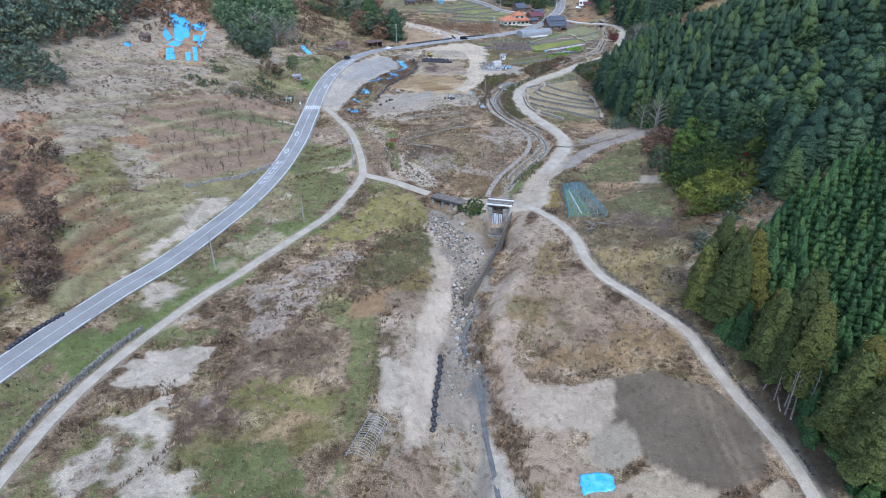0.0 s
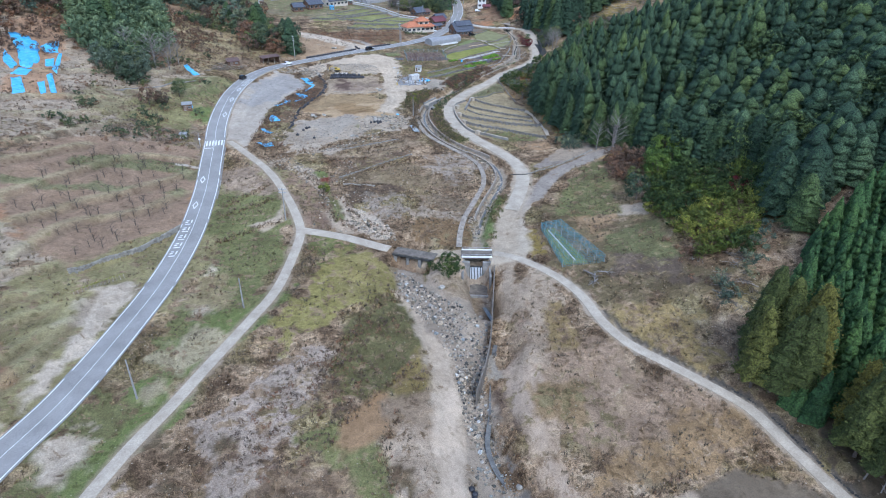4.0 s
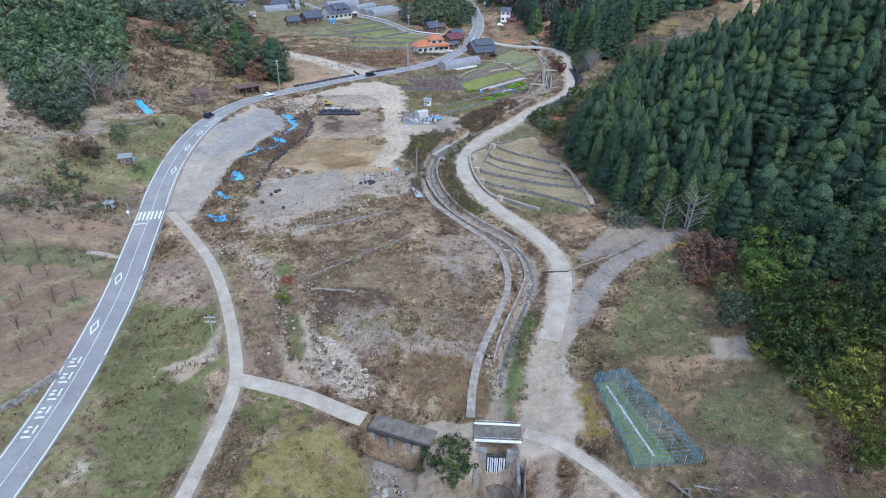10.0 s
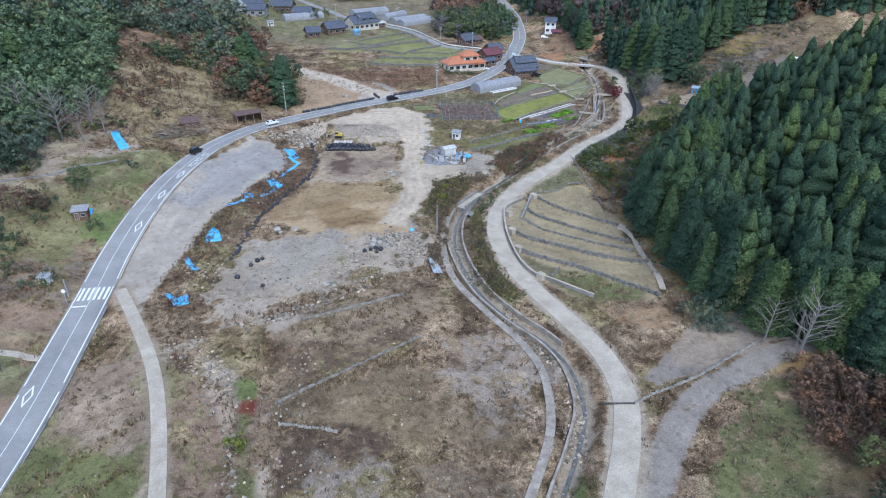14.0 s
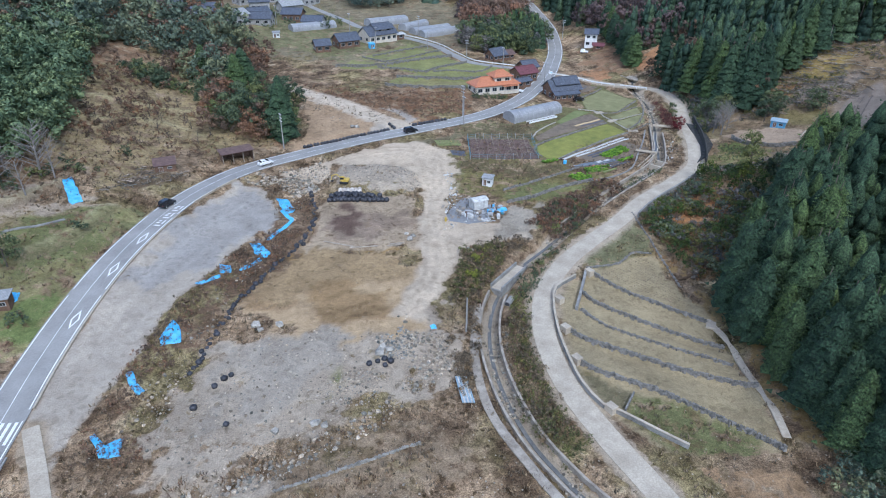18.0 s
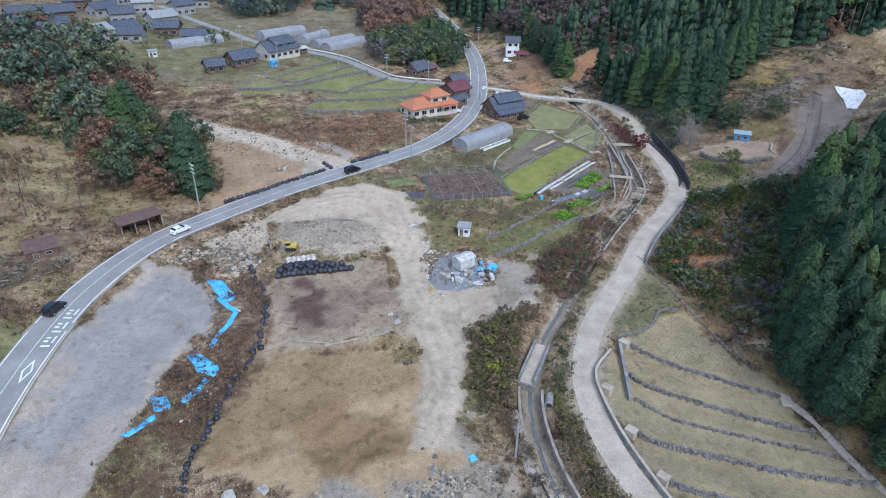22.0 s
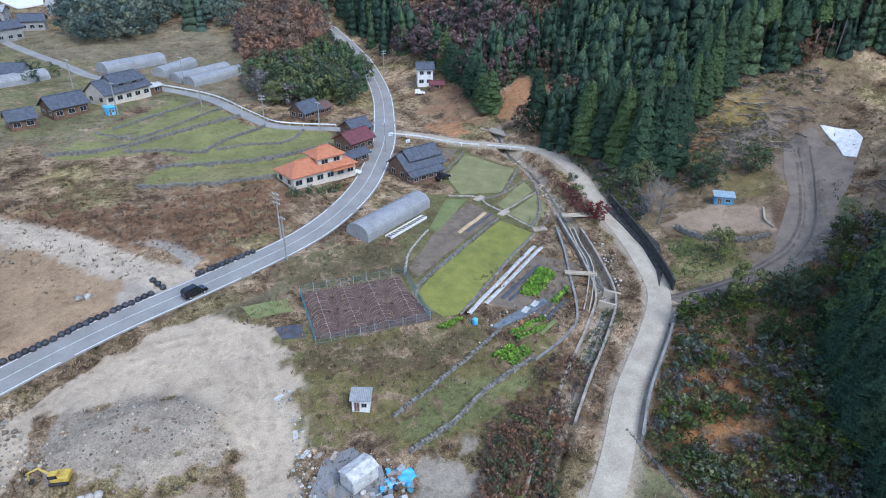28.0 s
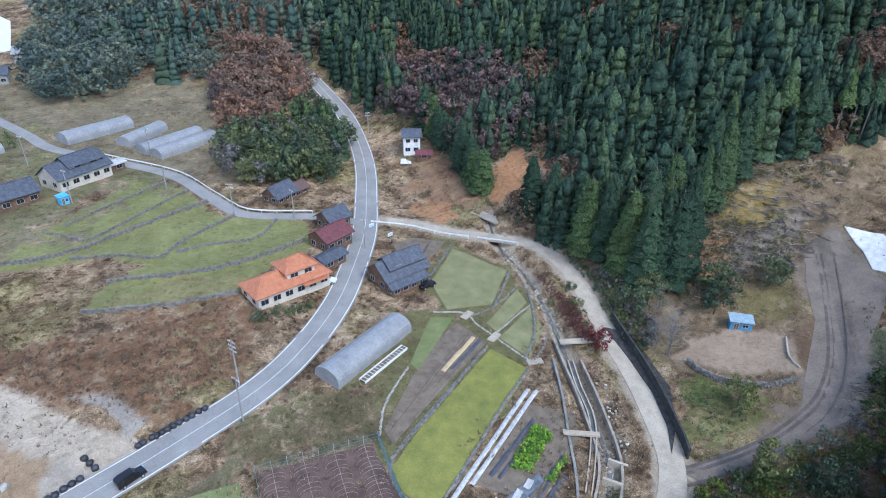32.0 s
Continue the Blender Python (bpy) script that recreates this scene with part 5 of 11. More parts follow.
# litter under the edge cedars, darkened to include the shade of the trees
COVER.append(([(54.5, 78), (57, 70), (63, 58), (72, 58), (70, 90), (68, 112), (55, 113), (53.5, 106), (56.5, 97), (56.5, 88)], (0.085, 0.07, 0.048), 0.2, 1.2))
# floor of the forest gap, its deep shade painted as near-black ground
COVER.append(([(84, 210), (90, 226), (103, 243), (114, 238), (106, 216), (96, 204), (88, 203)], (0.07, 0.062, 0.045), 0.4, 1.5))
COVER.append(([(-102, 190), (-97.8, 208.5), (-92, 227.9), (-74.5, 232.9), (-55.3, 231.2), (-53.8, 183.8), (-62.8, 172.1), (-72.9, 160.5), (-84.7, 172.1)], (0.265, 0.194, 0.14), 0.22, 1.5))
COVER.append(([(-86, 214), (-74, 219.5), (-60, 221.5), (-54.5, 218), (-55, 213), (-64, 214.5), (-76, 212), (-86, 207)], (0.175, 0.175, 0.095), 0.3, 1.2))
COVER.append(([(-98, 196), (-84, 198), (-70, 203), (-56, 203), (-56, 200.5), (-70, 199.5), (-84, 194), (-98, 192)], (0.19, 0.185, 0.105), 0.3, 1.0))
COVER.append(([(64.4, 201), (66.9, 199), (62.5, 180.7), (56.8, 169.6), (46.7, 170.7), (51.7, 188.5)], (0.132, 0.134, 0.066), 0.35, 1.5))
COVER.append(([(24, 349), (38.1, 353), (51, 354.8), (47.5, 341), (27, 342.5)], (0.135, 0.12, 0.07), 0.35, 1.0))
COVER.append(([(24, 328.5), (46.4, 326), (51.4, 322), (49.6, 314.3), (38, 316), (25, 323)], (0.128, 0.112, 0.062), 0.4, 1.2))
COVER.append(([(98, 334), (105, 331), (104, 324), (99, 325)], (0.115, 0.135, 0.05), 0.35, 0.8))
COVER.append(([(-42.3, 296.5), (-31.0, 313.4), (-22.4, 308.2), (-22.9, 292.8), (-31.0, 283.5), (-35.9, 275.2), (-40.8, 271.6), (-45.6, 272.3), (-45.2, 282.8)], (0.315, 0.305, 0.295), 0.0, 2.0))
COVER.append(([(-20.2, 272.3), (-10.9, 283.8), (7.7, 281.4), (8.1, 273.0), (-1.2, 270.6), (-10.3, 270.7), (-15.4, 264.7)], (0.30, 0.225, 0.135), 0.2, 1.2))
COVER.append(([(-11.8, 265.5), (-8.9, 272.4), (-2.9, 272.6), (2.5, 262.1), (-1.0, 259.4), (-7.4, 260.1)], (0.29, 0.205, 0.115), 0.1, 1.0))
COVER.append(([(-26.3, 280.6), (-20.7, 289.7), (-17.1, 307.1), (-13.1, 304.9), (-12.8, 290.6), (-20.3, 275.2), (-25.1, 264.7), (-27.7, 253.9), (-32.1, 254.2), (-32.6, 263.9), (-30.4, 272.5)], (0.155, 0.108, 0.074), 0.45, 1.0))
COVER.append(([(1.8, 368.4), (8.5, 366.7), (13.8, 358.2), (11.4, 353.0), (9.2, 358.8), (5.8, 364.5)], (0.30, 0.28, 0.255), 0.05, 0.8))
COVER.append(([(103.9, 337.2), (111.3, 337.6), (117.3, 335.1), (123.5, 329.2), (118.0, 323.2), (111.9, 327.4), (105.7, 332.6)], (0.34, 0.27, 0.205), 0.04, 0.8))
cover = np.empty((len(GY), len(GX), 4))
cover[..., :3], cover[..., 3] = SOIL, 1.0
wob = (patchy(MX, MY, 7, 4) - 0.5) * 2 + (patchy(MX + 50, MY, 2.4, 2) - 0.5) * 0.9
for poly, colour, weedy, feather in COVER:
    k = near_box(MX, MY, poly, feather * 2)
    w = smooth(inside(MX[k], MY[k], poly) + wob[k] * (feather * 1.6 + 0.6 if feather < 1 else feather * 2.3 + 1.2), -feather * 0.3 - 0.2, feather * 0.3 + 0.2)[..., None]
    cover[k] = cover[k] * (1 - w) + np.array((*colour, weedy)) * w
for line, half, colour in ((CHANNEL, 1.5, (0.32, 0.28, 0.225)), (LOOP, 3.0, SAND), (BRANCH, 2.2, (0.285, 0.26, 0.235)), (TRACK, 1.7, (0.36, 0.31, 0.25)), (TRACK[TRACK[:, 1] < 130] + (2.3, 0.5), 0.7, (0.11, 0.1, 0.085)), (LANE, 1.7, (0.30, 0.25, 0.19)), (EAST, 3.0, (0.37, 0.32, 0.255))):
    k = near_box(MX, MY, line, half * 2)
    r, _, _ = to_line(MX[k], MY[k], line)
    w = (1 - smooth(r + wob[k] * 0.8, half * 0.7, half * 1.4))[..., None]
    cover[k] = cover[k] * (1 - w) + np.array((*colour, 0.12)) * w
# foot shading painted dark, and pale grassy crest, of each terrace on the western slope
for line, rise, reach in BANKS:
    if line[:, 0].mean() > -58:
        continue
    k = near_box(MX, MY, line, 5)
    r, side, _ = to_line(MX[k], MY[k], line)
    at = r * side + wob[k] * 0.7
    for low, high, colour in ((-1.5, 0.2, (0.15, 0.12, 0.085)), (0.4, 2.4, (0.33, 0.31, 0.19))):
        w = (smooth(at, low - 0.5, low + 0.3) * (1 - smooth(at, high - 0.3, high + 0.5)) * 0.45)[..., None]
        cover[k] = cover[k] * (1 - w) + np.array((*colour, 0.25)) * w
stretches_a = []
stretches_a.append((spline([(-20, 322), (-4, 333), (12, 334), (19, 322), (14.5, 306), (15, 290), (13.5, 274), (8, 262), (-4, 256)]), 1.1, 1.16))
stretches_a.append((spline([(-14, 326), (4, 336), (17, 331), (16.5, 312), (13.4, 300), (17.6, 288), (28, 291)]), 1.0, 0.84))
stretches_a.append((spline([(13, 286), (11.5, 272), (4, 266), (-6, 268), (-14, 272)]), 1.0, 0.82))
stretches_a.append((spline([(11, 276), (6, 263), (-4, 262), (-16, 264)]), 1.0, 0.8))
stretches_a.append((spline([(-45, 246), (-44, 268), (-38, 292), (-30, 306)]), 1.2, 1.12))
stretches_a.append((spline([(-43, 240), (-41, 262), (-34, 284), (-27, 298)]), 1.2, 0.9))
stretches_a.append((spline([(85, 315.6), (93.4, 314), (102, 313.2), (111, 314), (117.5, 315.5), (127, 321.5), (138, 331), (148, 338)]), 0.9, 0.7))
stretches_a.append((spline([(-10, 269.5), (-7, 272), (-4, 270)]), 0.0, 0.62))
stretches_a.append((spline([(-7, 266), (-3, 269), (2, 266)]), 0.2, 0.66))
stretches_a.append((spline([(-5, 262), (0, 264), (3.4, 262)]), 0.0, 0.66))
stretches_a.append((spline([(-3, 260), (1, 261.2)]), 0.0, 0.7))
stretches_a.append((spline([(-12, 266), (-9, 263), (-4, 258)]), 0.4, 0.75))
stretches_a.append((spline([(45.2, 90), (47.1, 78.3), (48.2, 66)]), 0.9, 1.5))
stretches_a.append((spline([(43, 90), (44.6, 80), (44.4, 66)]), 0.9, 0.85))
stretches_a.append((spline([(33, 87), (38, 78), (41, 67)]), 0.9, 0.87))
stretches_a.append((spline([(37, 89), (43, 80), (46.5, 68)]), 0.9, 1.15))
for line, gauge, shade in stretches_a:
    k = near_box(MX, MY, line, 4)
    r, _, _ = to_line(MX[k], MY[k], line)
    w = (np.exp(-((r - gauge) / 0.45) ** 2) * (0.5 + 0.5 * (wob[k] + 0.5)))[..., None]
    cover[k] = cover[k] * (1 - w * np.array((1, 1, 1, 0))) + cover[k] * np.array((shade, shade, shade, 1)) * w * np.array((1, 1, 1, 0))
ny, nx = MX.shape
_i = np.arange(ny * nx).reshape(ny, nx)
quads = np.stack([_i[:-1, :-1], _i[:-1, 1:], _i[1:, 1:], _i[1:, :-1]], -1).reshape(-1, 4)
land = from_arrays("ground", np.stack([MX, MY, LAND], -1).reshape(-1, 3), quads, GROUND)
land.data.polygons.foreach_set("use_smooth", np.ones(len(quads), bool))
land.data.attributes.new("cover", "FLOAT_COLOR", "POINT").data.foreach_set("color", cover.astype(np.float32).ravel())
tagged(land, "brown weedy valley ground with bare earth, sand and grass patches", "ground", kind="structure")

# ---- roads ----
SURFACES = ((MAIN, "road", ASPHALT, "two-lane grey asphalt road with white edge lines", 3.3), (LANE, "lane", CONCRETE, "narrow pale concrete farm lane", 1.1), (CROSS, "bridge_road", CONCRETE, "pale concrete lane over the stream", 1.5), (TRACK, "track", CONCRETE, "dusty single-lane concrete track", 1.1), (EAST, "stream_road", CONCRETE, "pale concrete road beside the stream", 2.0), (VILLAGE, "village_road", ASPHALT, "narrow grey road into the village", 1.8))
for line, name, mat, label, half in SURFACES:
    h = [hh for (l, _), hh in zip(ROADS, road_heights) if l is line][0]
    lift = 0.0 if line is MAIN else -0.03
    if line is CROSS:
        h, line = h[line[:, 0] < -2.5], line[line[:, 0] < -2.5]
    if line is EAST:
        h, line = h[line[:, 1] > 176], line[line[:, 1] > 176]
    ribbon(name, line, h + lift, half, mat, 0.3, 0.06, label, "road")

# ---- trees ----


def conifer_crown(seed, h, r, count, size, start=0.12, shoulder=0.8):
    """A dense tapered crown of drooping tiers with uneven lobes, and loose sprays over all of it."""
    q = np.random.RandomState(seed)
    tiers = int(np.clip(round(count ** 0.5 * 0.42), 4, 10))
    sides = int(np.clip(round(count ** 0.5 * 0.72), 8, 18))
    ring = np.arange(sides)
    lean = q.normal(size=2) * 0.05 * r
    form = lambda u: r * ((1 - u) ** shoulder * 0.97 + 0.03)
    lobes = 1 + 0.10 * np.cos(3 * ring * 6.283 / sides + q.rand() * 6) + 0.08 * np.cos(5 * ring * 6.283 / sides + q.rand() * 6)
    v = []
    for k in range(tiers):
        u = 1 - (1 - k / tiers) ** 0.9
        step = 1 / tiers
        turn = q.rand() * 6.283
        droop = q.rand(sides)
        for lift, reach, rough in ((0.0, 1.0, 0.3), (0.45, 0.9, 0.24), (0.85, 0.74, 0.16)):
            w = min(0.98, u + step * lift)
            a = ring * 6.283 / sides + turn + q.normal(size=sides) * 0.1
            rr = form(w) * reach * lobes * (1 + rough * (droop - 0.5) + 0.12 * (q.rand(sides) - 0.5))
            z = h * (start + (1 - start) * w) - (0.35 if lift == 0 else 0.12) * h * step * droop + 0.1 * h * step * q.normal(size=sides)
            v.append(np.stack([np.cos(a) * rr + lean[0] * w, np.sin(a) * rr + lean[1] * w, z], 1))
    rings = len(v)
    v = np.concatenate(v + [np.array([(lean[0], lean[1], h)])])
    f = []
    for k in range(rings - 1):
        a, b = k * sides + ring, k * sides + (ring + 1) % sides
        f += [np.stack([a, b, b + sides], 1), np.stack([a, b + sides, a + sides], 1)]
    a = (rings - 1) * sides
    f.append(np.stack([a + ring, a + (ring + 1) % sides, np.full(sides, len(v) - 1)], 1))
    n = int(count * 0.8)
    pick = q.randint(rings * sides, size=n)
    base = v[pick] * (1, 1, 1)
    o = base * (1, 1, 0)
    o /= np.linalg.norm(o, axis=1)[:, None] + 1e-6
    up = np.array([0, 0, 1.0])
    small = size * 0.8 * (0.5 + 0.6 * q.rand(n, 1)) * (0.5 + 0.5 * (1 - base[:, 2:] / h))
    p = base + q.normal(size=(n, 3)) * size * 0.5 - o * size * 0.1
    t = np.cross(up, o) + q.normal(size=(n, 3)) * 0.35
    tip = p + (o * (0.6 + 0.5 * q.rand(n, 1)) + up * (0.9 * q.rand(n, 1) - 0.35) + q.normal(size=(n, 3)) * 0.2) * small * 1.3
    spray = np.stack([p + t * small * 0.5, p - t * small * 0.5, tip], 1).reshape(-1, 3)
    f.append(len(v) + np.arange(3 * n).reshape(-1, 3))
    return np.concatenate([v, spray]), np.concatenate(f)


def leafy_crown(seed, h, r, clumps, leaves, size, start=0.25, flat=0.8):
    """Uneven clumps of small leaves round the ends of limbs."""
    q = np.random.RandomState(seed)
    v = []
    leaves *= 2
    size *= 0.8
    for _ in range(clumps):
        a, e, k = q.rand() * 6.283, q.rand(), 0.35 + 0.65 * q.rand() ** 0.6
        zc = h * start + h * (1 - start) * (0.1 + 0.85 * e)
        rc = r * np.sqrt(max(0.05, 1 - (1.6 * e - 0.7) ** 2)) * k
        c = np.array([np.cos(a) * rc, np.sin(a) * rc, zc])
        cr = r * (0.22 + 0.2 * q.rand())
        d = q.normal(size=(leaves, 3))
        d /= np.linalg.norm(d, axis=1)[:, None]
        p = c + d * cr * (0.55 + 0.5 * q.rand(leaves, 1)) * (1, 1, flat)
        t = np.cross(d, q.normal(size=(leaves, 3)))
        t /= np.linalg.norm(t, axis=1)[:, None] + 1e-9
        w = np.cross(d, t) + d * 0.5 * (q.rand(leaves, 1) - 0.3)
        s = size * (0.6 + 0.8 * q.rand(leaves, 1))
        v.append(np.stack([p - t * s, p + w * s * 1.1, p + t * s], 1).reshape(-1, 3))
    v = np.concatenate(v)
    return v, np.arange(len(v)).reshape(-1, 3)


def limbs(seed, h, r, spread, count, sides=5, base=0.35, twigs=0):
    """A tapered trunk with limbs that fork once."""
    q = np.random.RandomState(seed)
    bm = bmesh.new()
    lean = Vector(((q.rand() - 0.5) * 0.06 * h, (q.rand() - 0.5) * 0.06 * h, 0))
    rod(bm, (0, 0, -0.4), lean * 0.5 + Vector((0, 0, h * 0.5)), r, r * 0.7, sides + 1)
    rod(bm, lean * 0.5 + Vector((0, 0, h * 0.5)), lean + Vector((0, 0, h * 0.95)), r * 0.7, r * 0.15, sides)
    for k in range(count):
        u = base + (0.95 - base) * k / max(1, count)
        a = k * 2.4 + q.rand()
        p = lean * u + Vector((0, 0, h * u))
        d = Vector((np.cos(a), np.sin(a), 0.55 + 0.5 * q.rand())) * spread * (1.1 - 0.6 * u) * (0.7 + 0.4 * q.rand())
        rod(bm, p, p + d * 0.6, r * 0.38, r * 0.22, 4)
        for s in (-1, 1):
            e = d * 0.45 + Vector((-d.y, d.x, d.z * 0.4)) * 0.28 * s
            rod(bm, p + d * 0.6, p + d * 0.6 + e, r * 0.22, r * 0.06, 3)
            for j in range(twigs):
                g = p + d * 0.6 + e * (0.15 + 0.85 * (j + q.rand()) / twigs)
                fine = Vector(q.normal(size=3)) * 0.5 + e.normalized() + Vector((0, 0, 0.5))
                rod(bm, g, g + fine * spread * 0.16 * (0.6 + 0.6 * q.rand()), r * 0.07, r * 0.02, 3)
    return bm


def scatter(poly, gap, seed, lo=0.0, hi=1.0, size=20.0, loose=0.9):
    """Loose even places inside a polygon, thinned where the patchiness is out of range."""
    q = np.random.RandomState(seed)
    p = np.array(poly, float)
    (x0, y0), (x1, y1) = p.min(0), p.max(0)
    gx, gy = np.meshgrid(np.arange(x0, x1, gap), np.arange(y0, y1, gap))
    x = gx.ravel() + (q.rand(gx.size) - 0.5) * gap * loose
    y = gy.ravel() + (q.rand(gx.size) - 0.5) * gap * loose
    n = patchy(x, y, size, 3)
    ok = (inside(x, y, p) > 0) & (n >= lo) & (n <= hi)
    return x[ok], y[ok]


def clear_of_roads(x, y, margin=1.0):
    ok = np.ones(x.shape, bool)
    for line, half in ROADS:
        r, _, _ = to_line(x, y, line[::2])
        ok &= r > half + margin
    return x[ok], y[ok]


def stand(name, templates, x, y, mat, seed, lo, hi, label, category, sink=0.2, wide=0.25, skew=1.0, rounded=True):
    """A wood of many trees joined into one mesh: each place takes one of the templates, turned and scaled."""
    q = np.random.RandomState(seed)
    V, F, T, at = [], [], [], 0
    pick = q.randint(len(templates), size=len(x))
    s = lo + (hi - lo) * q.rand(len(x)) ** skew
    sw = s * (1 + wide * (q.rand(len(x)) - 0.5))
    a = q.rand(len(x)) * 6.283
    z = ground(x, y) - sink
    tint = q.rand(len(x))
    for k, (tv, tf) in enumerate(templates):
        i = np.nonzero(pick == k)[0]
        if not len(i):
            continue
        c, sn = np.cos(a[i])[:, None], np.sin(a[i])[:, None]
        w = sw[i][:, None]
        vx = (tv[:, 0] * c - tv[:, 1] * sn) * w + x[i][:, None]
        vy = (tv[:, 0] * sn + tv[:, 1] * c) * w + y[i][:, None]
        vz = tv[:, 2] * s[i][:, None] + z[i][:, None]
        V.append(np.stack([vx, vy, vz], -1).reshape(-1, 3))
        F.append((tf[None] + (np.arange(len(i)) * len(tv))[:, None, None] + at).reshape(-1, 3))
        T.append(np.repeat(tint[i], len(tv)))
        at += len(i) * len(tv)
    ob = from_arrays(name, np.concatenate(V), np.concatenate(F), mat, rounded=rounded)
    ob.data.attributes.new("tint", "FLOAT", "POINT").data.foreach_set("value", np.concatenate(T).astype(np.float32))
    return tagged(ob, label, category, kind="stuff")


# ---- more materials ----


def striped(name, dark, light, pitch, axis=0, rough=0.6, depth=0.03, spec=0.3):
    """Rows of tiles or sheet ribs across the object's own axis."""
    m, n, l, b = material(name, rough, 0, spec)
    tc = n.new("ShaderNodeTexCoord").outputs["Object"]
    w = n.new("ShaderNodeTexWave")
    w.bands_direction = "XYZ"[axis]
    w.inputs["Scale"].default_value = 6.283 / pitch / 20
    w.inputs["Distortion"].default_value = 0.4
    l.new(tc, w.inputs["Vector"])
    nz = noise_node(n, l, 1.3, 5, tc)
    c = ramp(n, l, nz, (0.3, dark), (0.7, light))
    c = mix(n, l, c, ramp(n, l, w.outputs["Fac"], (0, (0.7, 0.7, 0.7)), (0.5, (1.05, 1.05, 1.05))), 0.7, "MULTIPLY")
    l.new(c, b.inputs["Base Color"])
    bump(n, l, b, w.outputs["Fac"], 0.6, depth)
    return m


ORANGE_TILE = striped("orange_roof_tile", (0.36, 0.13, 0.065), (0.52, 0.21, 0.11), 0.3)
GREY_TILE = striped("grey_roof_tile", (0.055, 0.06, 0.075), (0.12, 0.13, 0.155), 0.3, rough=0.45)
RED_TILE = striped("dark_red_roof", (0.11, 0.035, 0.04), (0.18, 0.07, 0.075), 0.3)
RUST_ROOF = striped("rusty_roof", (0.10, 0.06, 0.05), (0.17, 0.11, 0.09), 0.25)
BLUE_ROOF = striped("blue_roof_sheet", (0.07, 0.22, 0.38), (0.14, 0.36, 0.55), 0.25)
GREY_SHEET = striped("grey_roof_sheet", (0.22, 0.22, 0.22), (0.36, 0.36, 0.35), 0.25)
WHITE_WALL = mottled("white_plaster", (0.55, 0.54, 0.52), (0.78, 0.77, 0.75), 0.8, 6, 0.85, relief=0.05)
CREAM_WALL = mottled("cream_plaster", (0.48, 0.42, 0.34), (0.62, 0.56, 0.47), 0.8, 6, 0.85, relief=0.05)
WOOD_WALL = mottled("brown_boards", (0.10, 0.06, 0.04), (0.20, 0.12, 0.08), 1.0, 8, 0.8)
WOOD = mottled("weathered_wood", (0.22, 0.18, 0.14), (0.42, 0.36, 0.29), 1.5, 9, 0.85, vary=0.2)
BLUE_SHEET = mottled("blue_tarpaulin", (0.04, 0.34, 0.66), (0.20, 0.56, 0.84), 0.9, 5, 0.45, spec=0.5, relief=0.3)
BLACK_BAG = mottled("black_bag", (0.018, 0.018, 0.022), (0.05, 0.05, 0.058), 1.2, 7, 0.55, spec=0.5, vary=0.35)
WHITE_BAG = mottled("pale_bag", (0.42, 0.37, 0.32), (0.62, 0.56, 0.50), 1.2, 7, 0.7, vary=0.2)
FILM = mottled("greenhouse_film", (0.22, 0.22, 0.225), (0.33, 0.33, 0.33), 0.4, 3, 0.4, spec=0.5, relief=0.05)
STEEL = mottled("galvanised_steel", (0.35, 0.35, 0.35), (0.5, 0.5, 0.5), 2, 9, 0.5, 0.3)
POLE_GREY = mottled("pole_concrete", (0.22, 0.21, 0.2), (0.34, 0.33, 0.31), 1, 6, 0.85)
YELLOW = mottled("yellow_paint", (0.42, 0.29, 0.05), (0.6, 0.43, 0.09), 1.5, 8, 0.5)
RUBBER = mottled("black_rubber", (0.015, 0.015, 0.015), (0.04, 0.04, 0.04), 2, 9, 0.8)
GLASS = mottled("dark_glass", (0.015, 0.018, 0.022), (0.03, 0.035, 0.04), 1, 5, 0.08, spec=0.6, relief=0)
BLUE_NET = mottled("blue_green_net", (0.05, 0.16, 0.20), (0.10, 0.28, 0.34), 2, 9, 0.8)
BLUE_FADED = mottled("faded_blue_sheet", (0.22, 0.30, 0.36), (0.36, 0.45, 0.50), 1, 6, 0.5)
PLASTIC_WHITE = mottled("white_plastic_sheet", (0.33, 0.315, 0.29), (0.66, 0.65, 0.62), 1.5, 8, 0.5)
PLASTIC_DARK = mottled("dark_plastic_mulch", (0.05, 0.05, 0.06), (0.11, 0.11, 0.125), 1.0, 8, 0.5)
WATER = mottled("stream_water", (0.09, 0.085, 0.075), (0.19, 0.18, 0.16), 0.8, 4, 0.12, spec=0.6, relief=0.2)
FOAM = mottled("falling_water", (0.35, 0.40, 0.46), (0.8, 0.83, 0.86), 5, 14, 0.3, relief=0.3)
BLACK_STONE = mottled("black_mossy_stone", (0.022, 0.022, 0.02), (0.085, 0.082, 0.075), 1.2, 6, 0.95)
DIRTY_SLAB = mottled("muddy_slab", (0.09, 0.075, 0.06), (0.22, 0.19, 0.155), 0.8, 6, 0.9)
DIRTY_PATH = mottled("muddy_concrete", (0.20, 0.165, 0.13), (0.40, 0.35, 0.285), 0.7, 5, 0.9)
DARK_STONE = mottled("dark_stone", (0.085, 0.08, 0.072), (0.29, 0.27, 0.24), 1.6, 6, 0.95)
FIELD_SOIL = mottled("field_soil", (0.125, 0.096, 0.068), (0.215, 0.17, 0.125), 0.6, 6, 0.95, relief=0.5)
RED_SOIL = mottled("netted_field_soil", (0.08, 0.05, 0.042), (0.16, 0.105, 0.085), 0.5, 5, 0.95, relief=0.5)
YELLOW_GRASS = mottled("yellow_green_turf", (0.145, 0.155, 0.04), (0.255, 0.245, 0.06), 0.35, 5, 0.95, relief=0.5)
